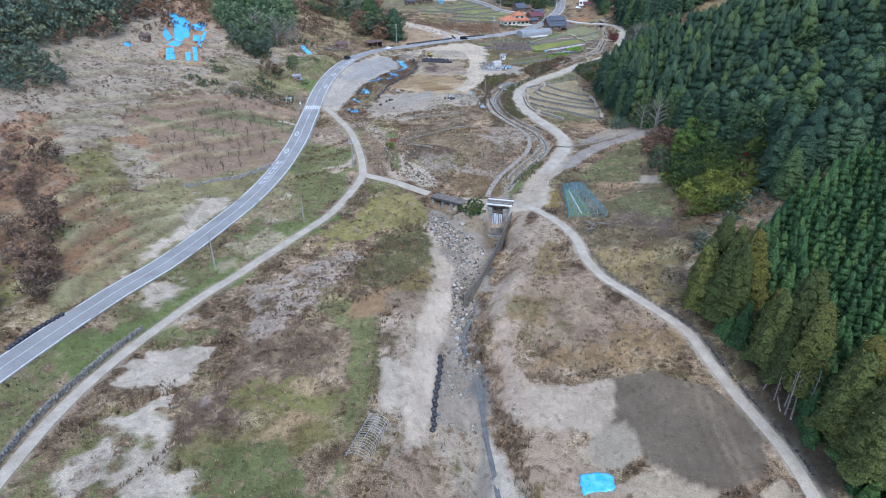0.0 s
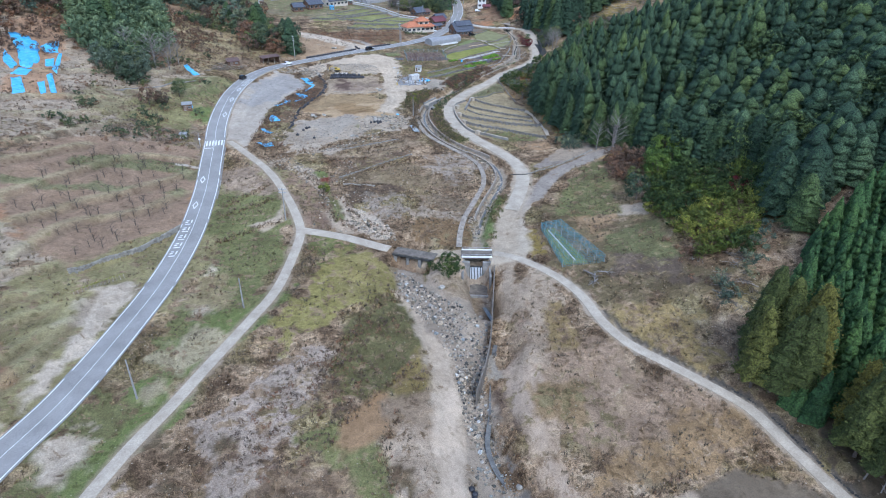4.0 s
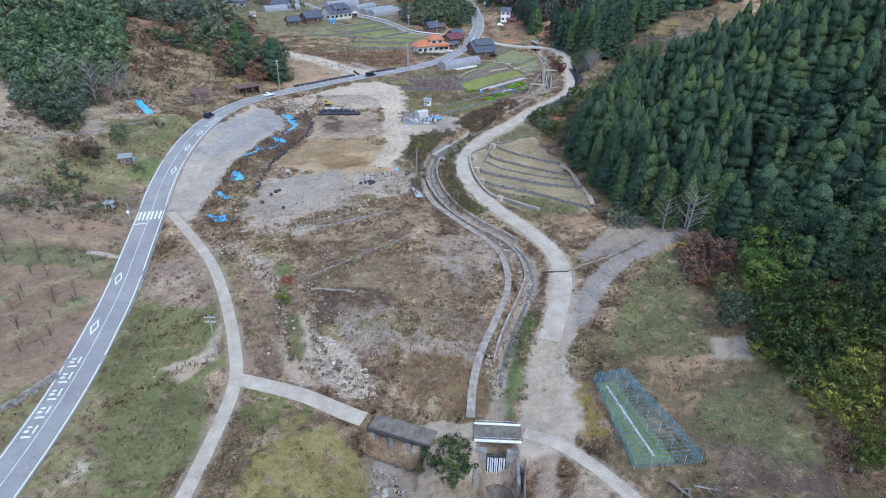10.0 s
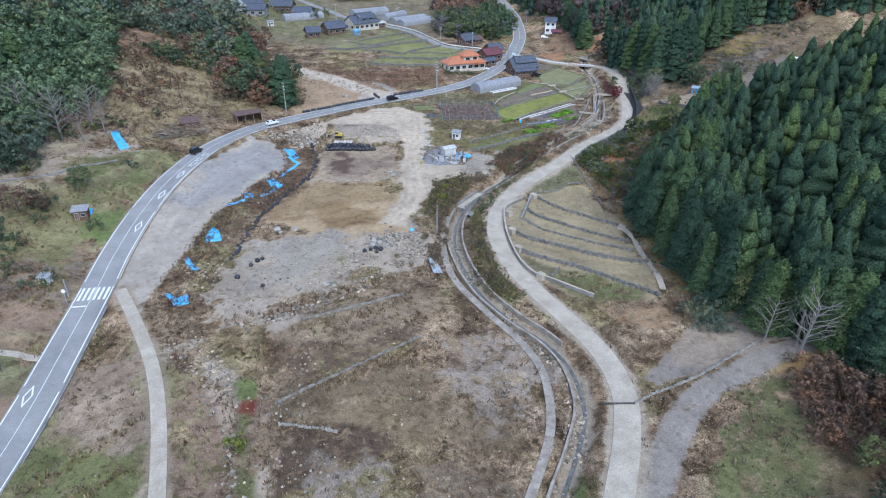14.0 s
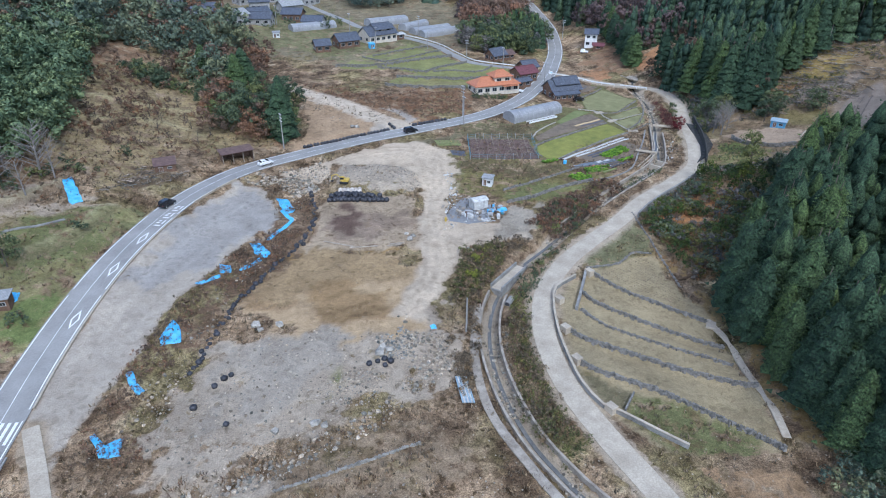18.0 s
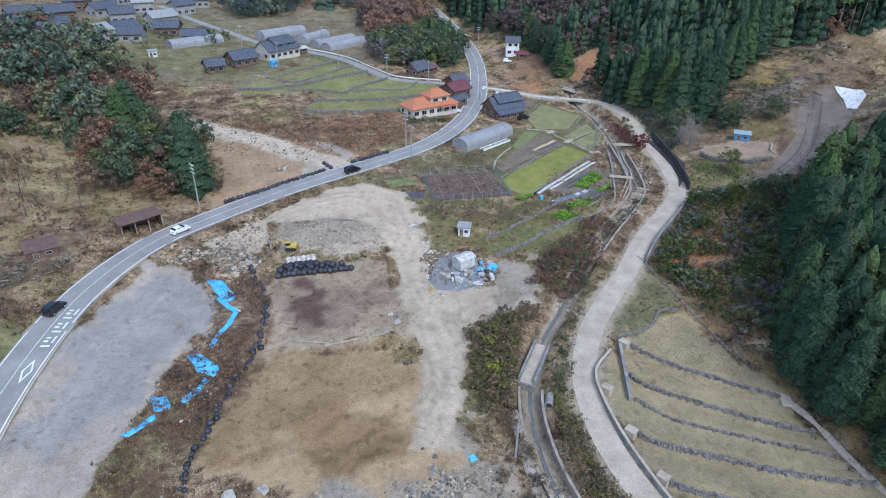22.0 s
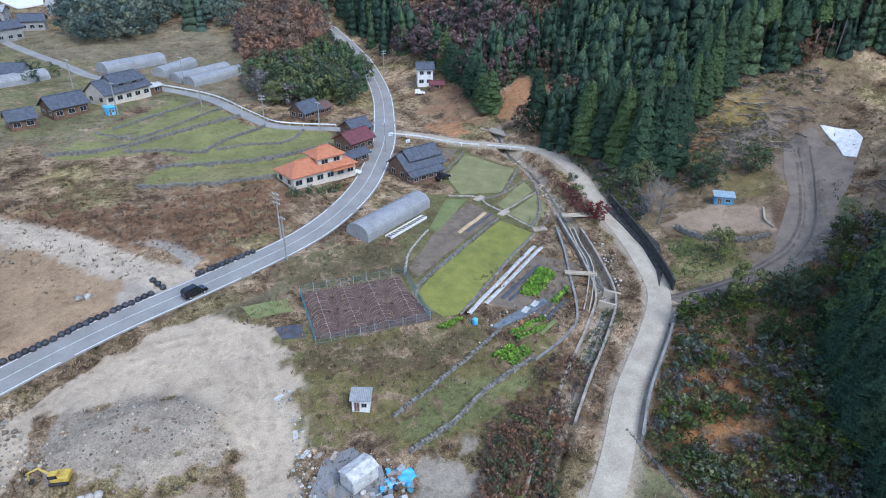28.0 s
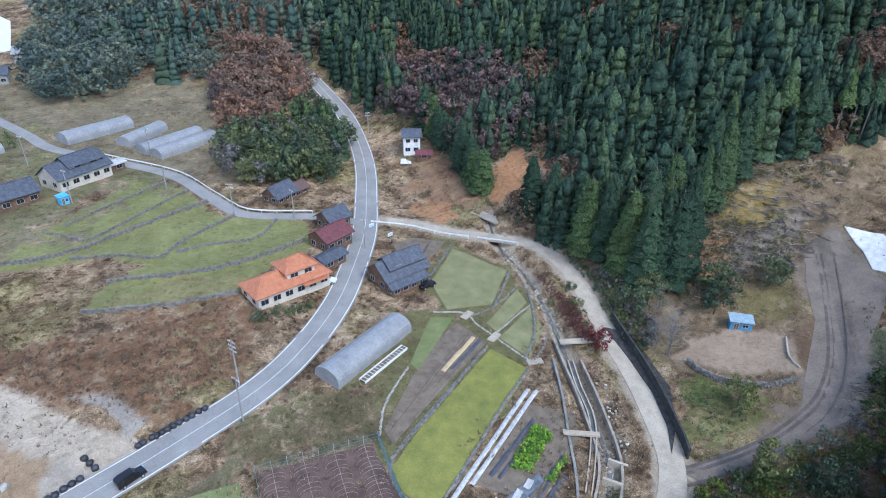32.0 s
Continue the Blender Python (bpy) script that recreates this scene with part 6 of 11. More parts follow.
TURF = mottled("field_turf", (0.12, 0.142, 0.05), (0.215, 0.23, 0.095), 0.25, 5, 0.95, relief=0.5)
DULL_TURF = mottled("dull_turf", (0.17, 0.165, 0.075), (0.26, 0.245, 0.12), 0.3, 5, 0.95, relief=0.5)
LETTUCE = foliage("vegetable_leaves", (0.12, 0.24, 0.03), (0.28, 0.46, 0.07))
CAR_BLACK = mottled("black_car_paint", (0.012, 0.012, 0.014), (0.02, 0.02, 0.024), 1, 4, 0.2, spec=0.6, relief=0)
CAR_WHITE = mottled("white_car_paint", (0.72, 0.72, 0.72), (0.8, 0.8, 0.8), 1, 4, 0.25, spec=0.5, relief=0)

# ---- road markings and edges ----
main_h = road_heights[0]
main_road = [o for o in scene.objects if o.name == "road"][0]


def heights_for(line, base_line, base_h):
    _, _, along = to_line(line[:, 0], line[:, 1], base_line)
    return np.interp(along, np.arange(len(base_h)), base_h)


for side in (-1, 1):
    edge = offset(MAIN, 2.95 * side)
    for a in range(2, len(MAIN) - 14, 14):
        ribbon("edge_line", edge[a:a + 14], main_h[a:a + 14] + 0.028, 0.09, PAINT, 0.005, 0.0, parent=main_road, kind="")
for a in range(4, len(MAIN) - 10, 9):
    ribbon("centre_line", MAIN[a:a + 10], main_h[a:a + 10] + 0.066, 0.045, PAINT, 0.004, 0.0, parent=main_road, kind="")


def on_road(y, off):
    """Place and heading of a spot on the main road at a given y, off metres to its left."""
    k = int(np.argmin(np.abs(MAIN[:, 1] - y)))
    d = MAIN[k + 1] - MAIN[k - 1]
    d = d / np.linalg.norm(d)
    p = MAIN[k] + np.array([-d[1], d[0]]) * off + d * (y - MAIN[k, 1])
    return p[0], p[1], math.degrees(math.atan2(d[1], d[0])), main_h[k]


def paint_mark(name, y, off, shapes):
    """Painted shapes, each a closed outline in metres along and across the road."""
    px, py, turn, h = on_road(y, off)
    bm = bmesh.new()
    for s in shapes:
        bm.faces.new([bm.verts.new((u, w, 0)) for u, w in s])
    bmesh.ops.recalc_face_normals(bm, faces=bm.faces[:])
    for f in bm.faces:
        if f.normal.z < 0:
            f.normal_flip()
    m = pose(px, py, 0, 0, 0, turn)
    bmesh.ops.subdivide_edges(bm, edges=bm.edges[:], cuts=2, use_grid_fill=True)
    bm.transform(m)
    pts = np.array([v.co[:2] for v in bm.verts])
    r, _, al = to_line(pts[:, 0], pts[:, 1], MAIN)
    z = np.interp(al, np.arange(len(main_h)), main_h) + np.interp(r, (0, 1.65, 3.3), (0.06, 0.042, 0.0)) + 0.02
    for v, zz in zip(bm.verts, z):
        v.co.z = zz
    return part(name, bm, PAINT, main_road)


for k in range(6):
    c = -2.3 + k * 0.92
    paint_mark("zebra_stripe", 237, c, [[(-2, -0.23), (2, -0.23), (2, 0.23), (-2, 0.23)]])
paint_mark("stop_line", 233.2, 1.5, [[(-0.2, -1.3), (0.2, -1.3), (0.2, 1.3), (-0.2, 1.3)]])


def diamond(y, off):
    o, i = [(-2.5, 0), (0, -0.75), (2.5, 0), (0, 0.75)], [(-1.7, 0), (0, -0.48), (1.7, 0), (0, 0.48)]
    paint_mark("diamond", y, off, [[o[k], o[(k + 1) % 4], i[(k + 1) % 4], i[k]] for k in range(4)])


for yy, off in ((194, 1.45), (210.6, 1.45), (261.5, -1.5), (276, -1.5), (287, -1.5)):
    diamond(yy, off)
for yy, off in ((168, 1.5), (172, 1.5), (176, 1.5), (180, 1.5), (184, 1.5), (293.5, -1.5), (297, -1.5), (300.5, -1.5)):
    # lettering too worn to read, as plain bars
    paint_mark("letter_bar", yy, off, [[(-1.3, -0.7), (-0.9, -0.7), (-0.9, 0.7), (-1.3, 0.7)], [(-0.4, -0.8), (1.3, -0.8), (1.3, -0.5), (-0.4, -0.5)], [(-0.2, 0.1), (0.3, 0.1), (0.3, 0.8), (-0.2, 0.8)], [(0.7, 0.0), (1.1, 0.0), (1.1, 0.7), (0.7, 0.7)]])


def wall_along(name, line, top, foot, thick, mat, label="", category="wall", kind="structure", parent=None):
    """A wall with a flat top along a line; top and foot are heights at each place."""
    a, b = offset(line, thick / 2), offset(line, -thick / 2)
    top, foot = np.broadcast_to(top, len(line)), np.broadcast_to(foot, len(line))
    v = np.stack([np.column_stack([a, foot]), np.column_stack([a, top]), np.column_stack([b, top]), np.column_stack([b, foot])], 1).reshape(-1, 3)
    n = len(line)
    f = [(i * 4 + j, (i + 1) * 4 + j, (i + 1) * 4 + (j + 1) % 4, i * 4 + (j + 1) % 4) for i in range(n - 1) for j in range(4)]
    f += [(0, 1, 2, 3), ((n - 1) * 4 + 3, (n - 1) * 4 + 2, (n - 1) * 4 + 1, (n - 1) * 4)]
    return tagged(from_arrays(name, v, f, mat, parent), label, category, kind=kind)


def piece(line, y0, y1):
    return line[(line[:, 1] >= y0) & (line[:, 1] <= y1)]


kerb = offset(piece(MAIN, 241, 300), -3.55)
kh = heights_for(kerb, MAIN, main_h)
wall_along("kerb", kerb, kh + 0.22, kh - 0.4, 0.25, CONCRETE, "pale concrete kerb between road and gravel yard", "kerb")
kerb = offset(piece(MAIN, 303, 319), -3.6)
kh = heights_for(kerb, MAIN, main_h)
wall_along("kerb", kerb, kh + 0.35, kh - 0.4, 0.3, CONCRETE, "pale concrete kerb at the road bend", "kerb")
kerb = offset(piece(MAIN, 196, 234), -3.6)
kh = heights_for(kerb, MAIN, main_h)
wall_along("road_wall", kerb, kh + 0.05, kh - 2.2, 0.3, OLD_CONCRETE, "dark old concrete retaining wall under the road edge", "wall")


def stone_courses(name, line, base, high, label, mat=DARK_STONE, size=0.5, seed=0):
    """A dry wall of separate rounded stones in courses along a line."""
    q = np.random.RandomState(seed + len(line))
    tv = np.array([(-.5, -.4, -.3), (.5, -.5, -.4), (.45, .5, -.35), (-.5, .4, -.4), (-.4, -.35, .4), (.35, -.4, .35), (.4, .35, .45), (-.35, .4, .35)])
    tf = np.array([(0, 3, 2, 1), (4, 5, 6, 7), (0, 1, 5, 4), (1, 2, 6, 5), (2, 3, 7, 6), (3, 0, 4, 7)])
    V, F = [], []
    seg = np.r_[0, np.cumsum(np.linalg.norm(np.diff(line, axis=0), axis=1))]
    for c in range(max(1, int(round(high / (size * 0.62))))):
        for s in np.arange(q.rand() * size, seg[-1], size * (0.9 + 0.2 * q.rand())):
            x, y = np.interp(s, seg, line[:, 0]), np.interp(s, seg, line[:, 1])
            z = np.interp(s, seg, base)
            a, sc = q.rand() * 6.28, size * (0.75 + 0.6 * q.rand())
            r = np.array([[np.cos(a), -np.sin(a), 0], [np.sin(a), np.cos(a), 0], [0, 0, 1]])
            p = (tv * (1, 0.9, 0.8) + q.uniform(-0.08, 0.08, tv.shape)) @ r.T * sc
            F.append(tf + 8 * len(V))
            V.append(p + (x + q.normal() * 0.05, y + q.normal() * 0.05, z + (c + 0.3) * size * 0.62))
    return tagged(from_arrays(name, np.concatenate(V), np.concatenate(F), mat), label, "stone wall", kind="structure")


lw = offset(piece(LANE, 54, 96), 2.2)
stone_courses("lane_wall", lw, heights_for(lw, LANE, road_heights[1]) - 0.3, 1.2, "dark mossy stone bank beside the lane", DARK_STONE, 0.55, 300)
for pts in ([(-10.9, 224.6), (-3.4, 227.0), (8.3, 231.3)], [(-13.4, 204.6), (-7.8, 208.1), (0.7, 212.5), (10.8, 218.7)], [(-12.3, 200.7), (-8.4, 199.7), (-3.3, 198.4)], [(42.7, 199.8), (47.1, 201.6), (55.1, 203.9), (61.0, 206.4), (67.8, 209.0)]):
    lw = spline(pts, 1.0)
    stone_courses("old_field_wall", lw, ground(lw[:, 0], lw[:, 1]) - 0.12, 0.5, "pale tumbled line of stones across the old fields", STONE, 0.38, 310)
lw = spline([(-60.6, 220.6), (-57, 220), (-53.6, 219.6)], 1.0)
ribbon("side_path", lw, ground(lw[:, 0], lw[:, 1]) + 0.08, 0.7, CONCRETE, 0.4, 0.0, "short pale concrete path up from the road", "path")
lw = spline([(-85.7, 268.1), (-79.6, 273.6), (-73.7, 278.4), (-70.2, 283.7), (-66.2, 286.3), (-62.4, 290.2)], 2.0)
ribbon("hill_path", lw, ground(lw[:, 0], lw[:, 1]) + 0.1, 0.45, OLD_CONCRETE, 0.4, 0.0, "narrow grey path with stone edge across the hillside", "path")
t = thing("drain_pipe", 40.3, 200.0, -6, label="dark pipe laid across the stream road", category="pipe")
part("pipe", rod(bmesh.new(), (-2.6, 0, 0.22), (2.6, 0, 0.22), 0.16, sides=8), BLACK_STONE, t)
lw = offset(piece(TRACK, 66, 106), 2.0)
stone_courses("ditch_edge", lw, ground(lw[:, 0], lw[:, 1]) - 0.25, 0.4, "dark wet stone ditch beside the track", BLACK_STONE, 0.5, 301)
lw = spline([(61.4, 296), (61.3, 288.9), (61.3, 283.6), (61, 278), (61, 272), (60.8, 267)], 1.0)
stone_courses("plot_wall", lw, ground(lw[:, 0], lw[:, 1]) - 0.25, 0.5, "low dark stone edge above the fallow plot", DARK_STONE, 0.4, 302)
lw = spline([(44.8, 275.5), (50.8, 276.2), (53.4, 277.7), (56.0, 279.9), (59.7, 278.6)], 1.0)
stone_courses("plot_wall", lw, ground(lw[:, 0], lw[:, 1]) - 0.2, 0.6, "low grey stone edge round the stubble field", DARK_STONE, 0.45, 303)
lw = offset(EAST, -2.7)
lw = lw[(lw[:, 1] > 293) & (lw[:, 1] < 313) & (lw[:, 0] > 55)]
lh = heights_for(lw, EAST, road_heights[4])
wall_along("slope_wall", lw, lh + 1.2, lh - 0.5, 0.4, OLD_CONCRETE, "grey weathered concrete wall at the foot of the slope", "wall")
for k, (line, rise, reach) in enumerate(BENCHES):
    low = offset(line, -0.45)
    stone_courses("terrace_wall", line, ground(low[:, 0], low[:, 1]) - 0.1, rise + 0.25, "low dark dry-stone wall holding a field terrace" if k < 12 else "pale dry-stone wall below the orchard", STONE if k == 12 else DARK_STONE, 0.36 if 4 < k < 12 else 0.4, k)

# ---- stream ----
cz = base_height(CHANNEL[:, 0], CHANNEL[:, 1])
bed = ground(CHANNEL[:, 0], CHANNEL[:, 1])
bed = np.convolve(np.pad(bed, 4, mode="edge"), np.ones(9) / 9, "valid")
ribbon("water", CHANNEL[3:], bed[3:] + 0.1, 0.32, WATER, 0.1, 0.0, "shallow stream in the walled channel", "water")
gz = ground(GULLY[:, 0], GULLY[:, 1])
ribbon("water", GULLY[:-3], np.convolve(np.pad(gz, 4, mode="edge"), np.ones(9) / 9, "valid")[:-3] + 0.1, 0.42, WATER, 0.1, 0.0, "thin stream among the stones of the gully", "water")
for side, y0, y1, up in ((1, 172, 268, 0.25), (-1, 215, 268, 0.05), (1, 292, 352, 0.3), (-1, 300, 345, 0.1)):
    k = (CHANNEL[:, 1] >= y0) & (CHANNEL[:, 1] <= y1)
    w = offset(CHANNEL, 1.75 * side)[k]
    wall_along("channel_wall", w, cz[k] + up, bed[k] - 0.5, 0.4, DIRTY_PATH, "weathered concrete wall of the stream channel", "wall")
# the concrete strip path on the bank
PATH = spline([(12.6, 161.5), (14.4, 168), (17.6, 176.1), (23, 185.7), (28.2, 195.9), (30.2, 207.5), (28.2, 216.4), (23.2, 226.4), (18.8, 237.5), (18.2, 250), (20.5, 264)])
ph = ground(PATH[:, 0], PATH[:, 1])
ph = np.convolve(np.pad(ph, 3, mode="edge"), np.ones(7) / 7, "valid")
ribbon("bank_path", PATH, ph + 0.2, 0.7, DIRTY_PATH, 0.5, 0.02, "narrow pale concrete strip along the channel", "path")
# field wall between the stream road and the terraces
fw = spline([(41.5, 272.4), (36.6, 268.6), (34.9, 263.7), (33.9, 256.5), (33.8, 249.9), (34.4, 242.7), (36.3, 237.6), (38.6, 236.0), (41.6, 233.1), (46, 229)])
fh = ground(fw[:, 0], fw[:, 1])
field_wall = wall_along("field_wall", fw, fh + 0.8, fh - 0.4, 0.3, OLD_CONCRETE, "grey concrete wall between road and terraces", "wall")
wall_along("coping", fw, fh + 0.92, fh + 0.802, 0.4, CONCRETE, "pale worn concrete coping along its top", "", parent=field_wall, kind="")
for px, py in ((35.2, 256.0), (35.0, 247.9), (37.3, 236.9), (44.6, 273.4), (36.2, 264.5)):
    t = thing("concrete_block", px, py, 30, label="squat pale concrete block at the end of a terrace wall", category="block", group="wall end blocks")
    part("block", box(bmesh.new(), 0, 0, -0.4, 1.3, 1.6, 1.6, bevel=0.05), CONCRETE, t)
gw = spline([(43.9, 273.6), (41.5, 268), (38.8, 261.9)], 1.0)
gh = ground(gw[:, 0], gw[:, 1])
wall_along("terrace_end_wall", gw, gh + 0.9, gh - 0.5, 0.5, OLD_CONCRETE, "grey concrete wall closing the terrace ends", "wall")
dv = np.array([(42.1, 240.3), (40.8, 238.5), (39.4, 236.6)])
dvh = ground(dv[:, 0], dv[:, 1])
wall_along("plot_divider", dv, dvh + 0.6, dvh - 0.3, 0.25, DARK_STONE, "dark low divider between two plots", "wall")
ep = spline([(61.5, 256), (62.5, 249.8), (61.9, 245.9), (61.7, 241.5), (61.9, 237.9), (61.5, 234.0), (60.4, 229)])
eh = ground(ep[:, 0], ep[:, 1])
ribbon("terrace_path", ep, np.convolve(np.pad(eh, 2, mode="edge"), np.ones(5) / 5, "valid") + 0.12, 0.6, CONCRETE, 0.5, 0.0, "narrow pale path along the upper ends of the terraces", "path")
t = thing("stone_slab", 61.6, 255.2, 60, label="pale flat concrete slab at the terrace path", category="slab")
part("slab", box(bmesh.new(), 0, 0, -0.2, 2.6, 1.6, 0.42, bevel=0.05), CONCRETE, t)
drape("dark_bank", [(97.7, 349.9), (99.5, 348.2), (99.6, 339.9), (97.4, 331.1), (92.2, 324.0), (87.8, 320.1), (91.0, 324.6), (94.3, 332.3), (96.3, 340.8)], BLACK_STONE, 0.35, 1.2, 0.6, "steep black wet rock bank above the stream road", "bank")
DW = offset(EAST, -2.6)
DW = DW[(DW[:, 1] > 318) & (DW[:, 1] < 352) & (DW[:, 0] > 85)]
dh = heights_for(DW, EAST, road_heights[4])
wall_along("bank_wall", DW, dh + 2.0, dh - 0.5, 0.35, BLACK_STONE, "tall dark mossy retaining wall beside the stream road", "wall")
cw = spline([(56.8, 312.2), (62, 314.2), (67.5, 317), (71.5, 322.5), (75, 329.5), (79.5, 338), (83.5, 347)])
ch = ground(cw[:, 0], cw[:, 1])
wall_along("garden_wall", cw, np.maximum(ch, base_height(cw[:, 0], cw[:, 1])) + 0.25, ch - 1.5, 0.4, OLD_CONCRETE, "grey concrete wall holding the vegetable gardens", "wall")
irr = spline([(71.5, 319.5), (75.0, 323.4), (79.2, 328.6), (81.6, 333), (83.2, 338.2), (86, 345)])
ih = base_height(irr[:, 0], irr[:, 1])
for s in (-0.45, 0.45):
    wall_along("ditch_wall", offset(irr, s), ih + 0.3, ih - 1.2, 0.2, CONCRETE, "pale concrete irrigation ditch", "ditch")
ribbon("ditch_water", irr, ih - 0.1, 0.36, WATER, 0.1, 0.0, "water in the irrigation ditch", "water")
sw = spline([(33.3, 304.4), (40.3, 306.4), (47.6, 310), (57, 312.6)], 1.0)
stone_courses("garden_stone_wall", sw, ground(sw[:, 0], sw[:, 1]) - 0.1, 0.9, "grey dry-stone wall below the gardens", DARK_STONE, 0.5, 77)
sw = spline([(33.3, 310.6), (40, 313.5), (48, 317), (56, 321)], 1.0)
stone_courses("garden_stone_wall", sw, ground(sw[:, 0], sw[:, 1]) - 0.1, 0.6, "low grey dry-stone wall across the garden slope", DARK_STONE, 0.5, 78)
sw = spline([(104.6, 334.8), (104.6, 331.4), (106.6, 326.9), (111.7, 322.4), (115.5, 321.4)], 1.0)
stone_courses("lot_stone_wall", sw, ground(sw[:, 0], sw[:, 1]) - 0.1, 1.1, "dark stone wall below the levelled lot", DARK_STONE, 0.5, 79)
lot = spline([(123.5, 329.9), (119.3, 325.7), (118.6, 323)], 1.0)
lz = ground(lot[:, 0], lot[:, 1])
wall_along("lot_kerb", lot, lz + 0.4, lz - 0.3, 0.3, CONCRETE, "pale concrete kerb round the lot", "kerb")


def slab_bridge(ax, ay, bx, by, wide, high, label, rails=False):
    """A flat concrete footbridge with kerbs between two banks."""
    turn = math.degrees(math.atan2(by - ay, bx - ax))
    long = math.hypot(bx - ax, by - ay)
    t = thing("footbridge", (ax + bx) / 2, (ay + by) / 2, turn, high, label, "footbridge")
    part("deck", box(bmesh.new(), 0, 0, -0.25, long, wide, 0.25, bevel=0.02), CONCRETE, t)
    for s in (-1, 1):
        part("kerb", box(bmesh.new(), 0, s * (wide / 2 - 0.08), 0, long, 0.16, 0.16, bevel=0.02), CONCRETE, t)
    return t


slab_bridge(87.0, 350.0, 94.0, 347.5, 1.3, float(base_height(90, 348.7)) + 0.5, "narrow pale concrete footbridge over the stream")
slab_bridge(74.5, 330.5, 79.6, 327.6, 0.9, float(base_height(77, 329)) + 0.55, "short concrete plank bridge over the ditch")
slab_bridge(96.5, 405, 99.5, 396, 3.0, float(base_height(97, 400)) - 0.2, "grey concrete culvert slab beside the road")

# weirs across the channel
t = thing("flume", 28.2, 273.4, 51, float(base_height(28.2, 273.4)) - 0.1, "pale concrete flume slab between low walls at the weir", "flume")
part("slab", box(bmesh.new(), 0, 0, -0.4, 10.4, 2.1, 0.4, bevel=0.03), CONCRETE, t)
for s in (-1, 1):
    part("side_wall", box(bmesh.new(), 0, s * 1.25, -1.4, 10.4, 0.35, 2.1, bevel=0.03), OLD_CONCRETE, t)
part("drop_wall", box(bmesh.new(), -5.3, 0, -2.2, 0.4, 2.85, 2.1, bevel=0.03), OLD_CONCRETE, t, "dark stained drop wall")
for px, py, turn, wide, drop in ((77.2, 321.5, 40, 4.0, 1.2),):
    t = thing("weir", px, py, turn, float(base_height(px, py)) - 2.2, "grey concrete weir with a dark spillway in the stream", "weir")
    part("sill", box(bmesh.new(), 0, 0, -0.4, wide, 0.6, 0.4 + drop, bevel=0.04), OLD_CONCRETE, t)
    part("apron", box(bmesh.new(), 0, -1.6, -0.4, wide * 0.8, 2.6, 0.5, bevel=0.04), OLD_CONCRETE, t)
    part("wing", box(bmesh.new(), -wide / 2, -0.6, -0.4, 0.45, 3.0, 2.9, bevel=0.04), CONCRETE, t)
    part("wing", box(bmesh.new(), wide / 2, -0.6, -0.4, 0.45, 3.0, 2.9, bevel=0.04), CONCRETE, t)
    part("overflow", box(bmesh.new(), 0, -0.33, 0.2, wide * 0.3, 0.06, drop - 0.15), FOAM, t, "thin white sheet of falling water")

# bridge and check dam
deck_z = float(heights_for(np.array([[16.0, 158.0]]), CROSS, road_heights[2])[0])
t = thing("bridge", 16.0, 157.7, -13.5, deck_z, "short concrete road bridge with pale kerb beams over the stream", "bridge")
part("deck", box(bmesh.new(), 0, 0, -0.5, 7.4, 3.3, 0.5), DIRTY_SLAB, t, "dusty brown bridge deck")
for s in (-1, 1):
    part("kerb_beam", box(bmesh.new(), 0, s * 1.75, -0.12, 7.2, 0.24, 0.4, bevel=0.03), PAINT, t, "whitish concrete kerb beam")
    part("rail", rod(bmesh.new(), (-3.5, s * 1.75, 0.75), (3.5, s * 1.75, 0.75), 0.035), STEEL, t)
    for k in range(5):
        part("post", rod(bmesh.new(), (-3.4 + k * 1.7, s * 1.75, 0.35), (-3.4 + k * 1.7, s * 1.75, 0.8), 0.05), STEEL, t)
part("abutment", box(bmesh.new(), -3.3, -0.6, -4.2, 0.8, 5.6, 3.8, bevel=0.05), OLD_CONCRETE, t)
part("abutment", box(bmesh.new(), 3.3, -0.6, -4.2, 0.8, 5.6, 3.8, bevel=0.05), OLD_CONCRETE, t)
t = thing("check_dam", 15.2, 155.0, -13.5, deck_z - 5.4, "weathered concrete check dam with white water falling through its notch", "dam")
part("wall", box(bmesh.new(), -2.3, 0, -0.5, 1.6, 0.8, 5.3, bevel=0.05), OLD_CONCRETE, t)
part("wall", box(bmesh.new(), 2.3, 0, -0.5, 1.6, 0.8, 5.3, bevel=0.05), OLD_CONCRETE, t)
part("sill", box(bmesh.new(), 0, 0.1, -0.5, 3.2, 0.8, 4.0, bevel=0.05), BLACK_STONE, t, "black wet sill of the notch")
for k in range(8):
    part("fall", box(bmesh.new(), -1.2 + k * 0.34 + 0.05 * (k % 2), -0.36, 0.0, 0.2, 0.08, 3.45), FOAM, t, "white strand of falling water")
part("wing_wall", box(bmesh.new(), -3.2, -2.6, -0.5, 0.5, 5.6, 4.2, bevel=0.05), OLD_CONCRETE, t)
part("wing_wall", box(bmesh.new(), 3.2, -2.6, -0.5, 0.5, 5.6, 4.4, bevel=0.05), OLD_CONCRETE, t)
part("apron", box(bmesh.new(), 0, -3.2, -0.6, 6.0, 6.0, 0.55), DIRTY_SLAB, t, "brown wet apron slab")
part("end_sill", box(bmesh.new(), 0.6, -7.0, -0.8, 7.5, 0.7, 0.8, bevel=0.05), OLD_CONCRETE, t)
ow = spline([(19.2, 153.2), (15.4, 141.3), (12.1, 131.1), (9.8, 124.9), (7.2, 119.5), (4.8, 115.1)])
oz = ground(ow[:, 0], ow[:, 1])
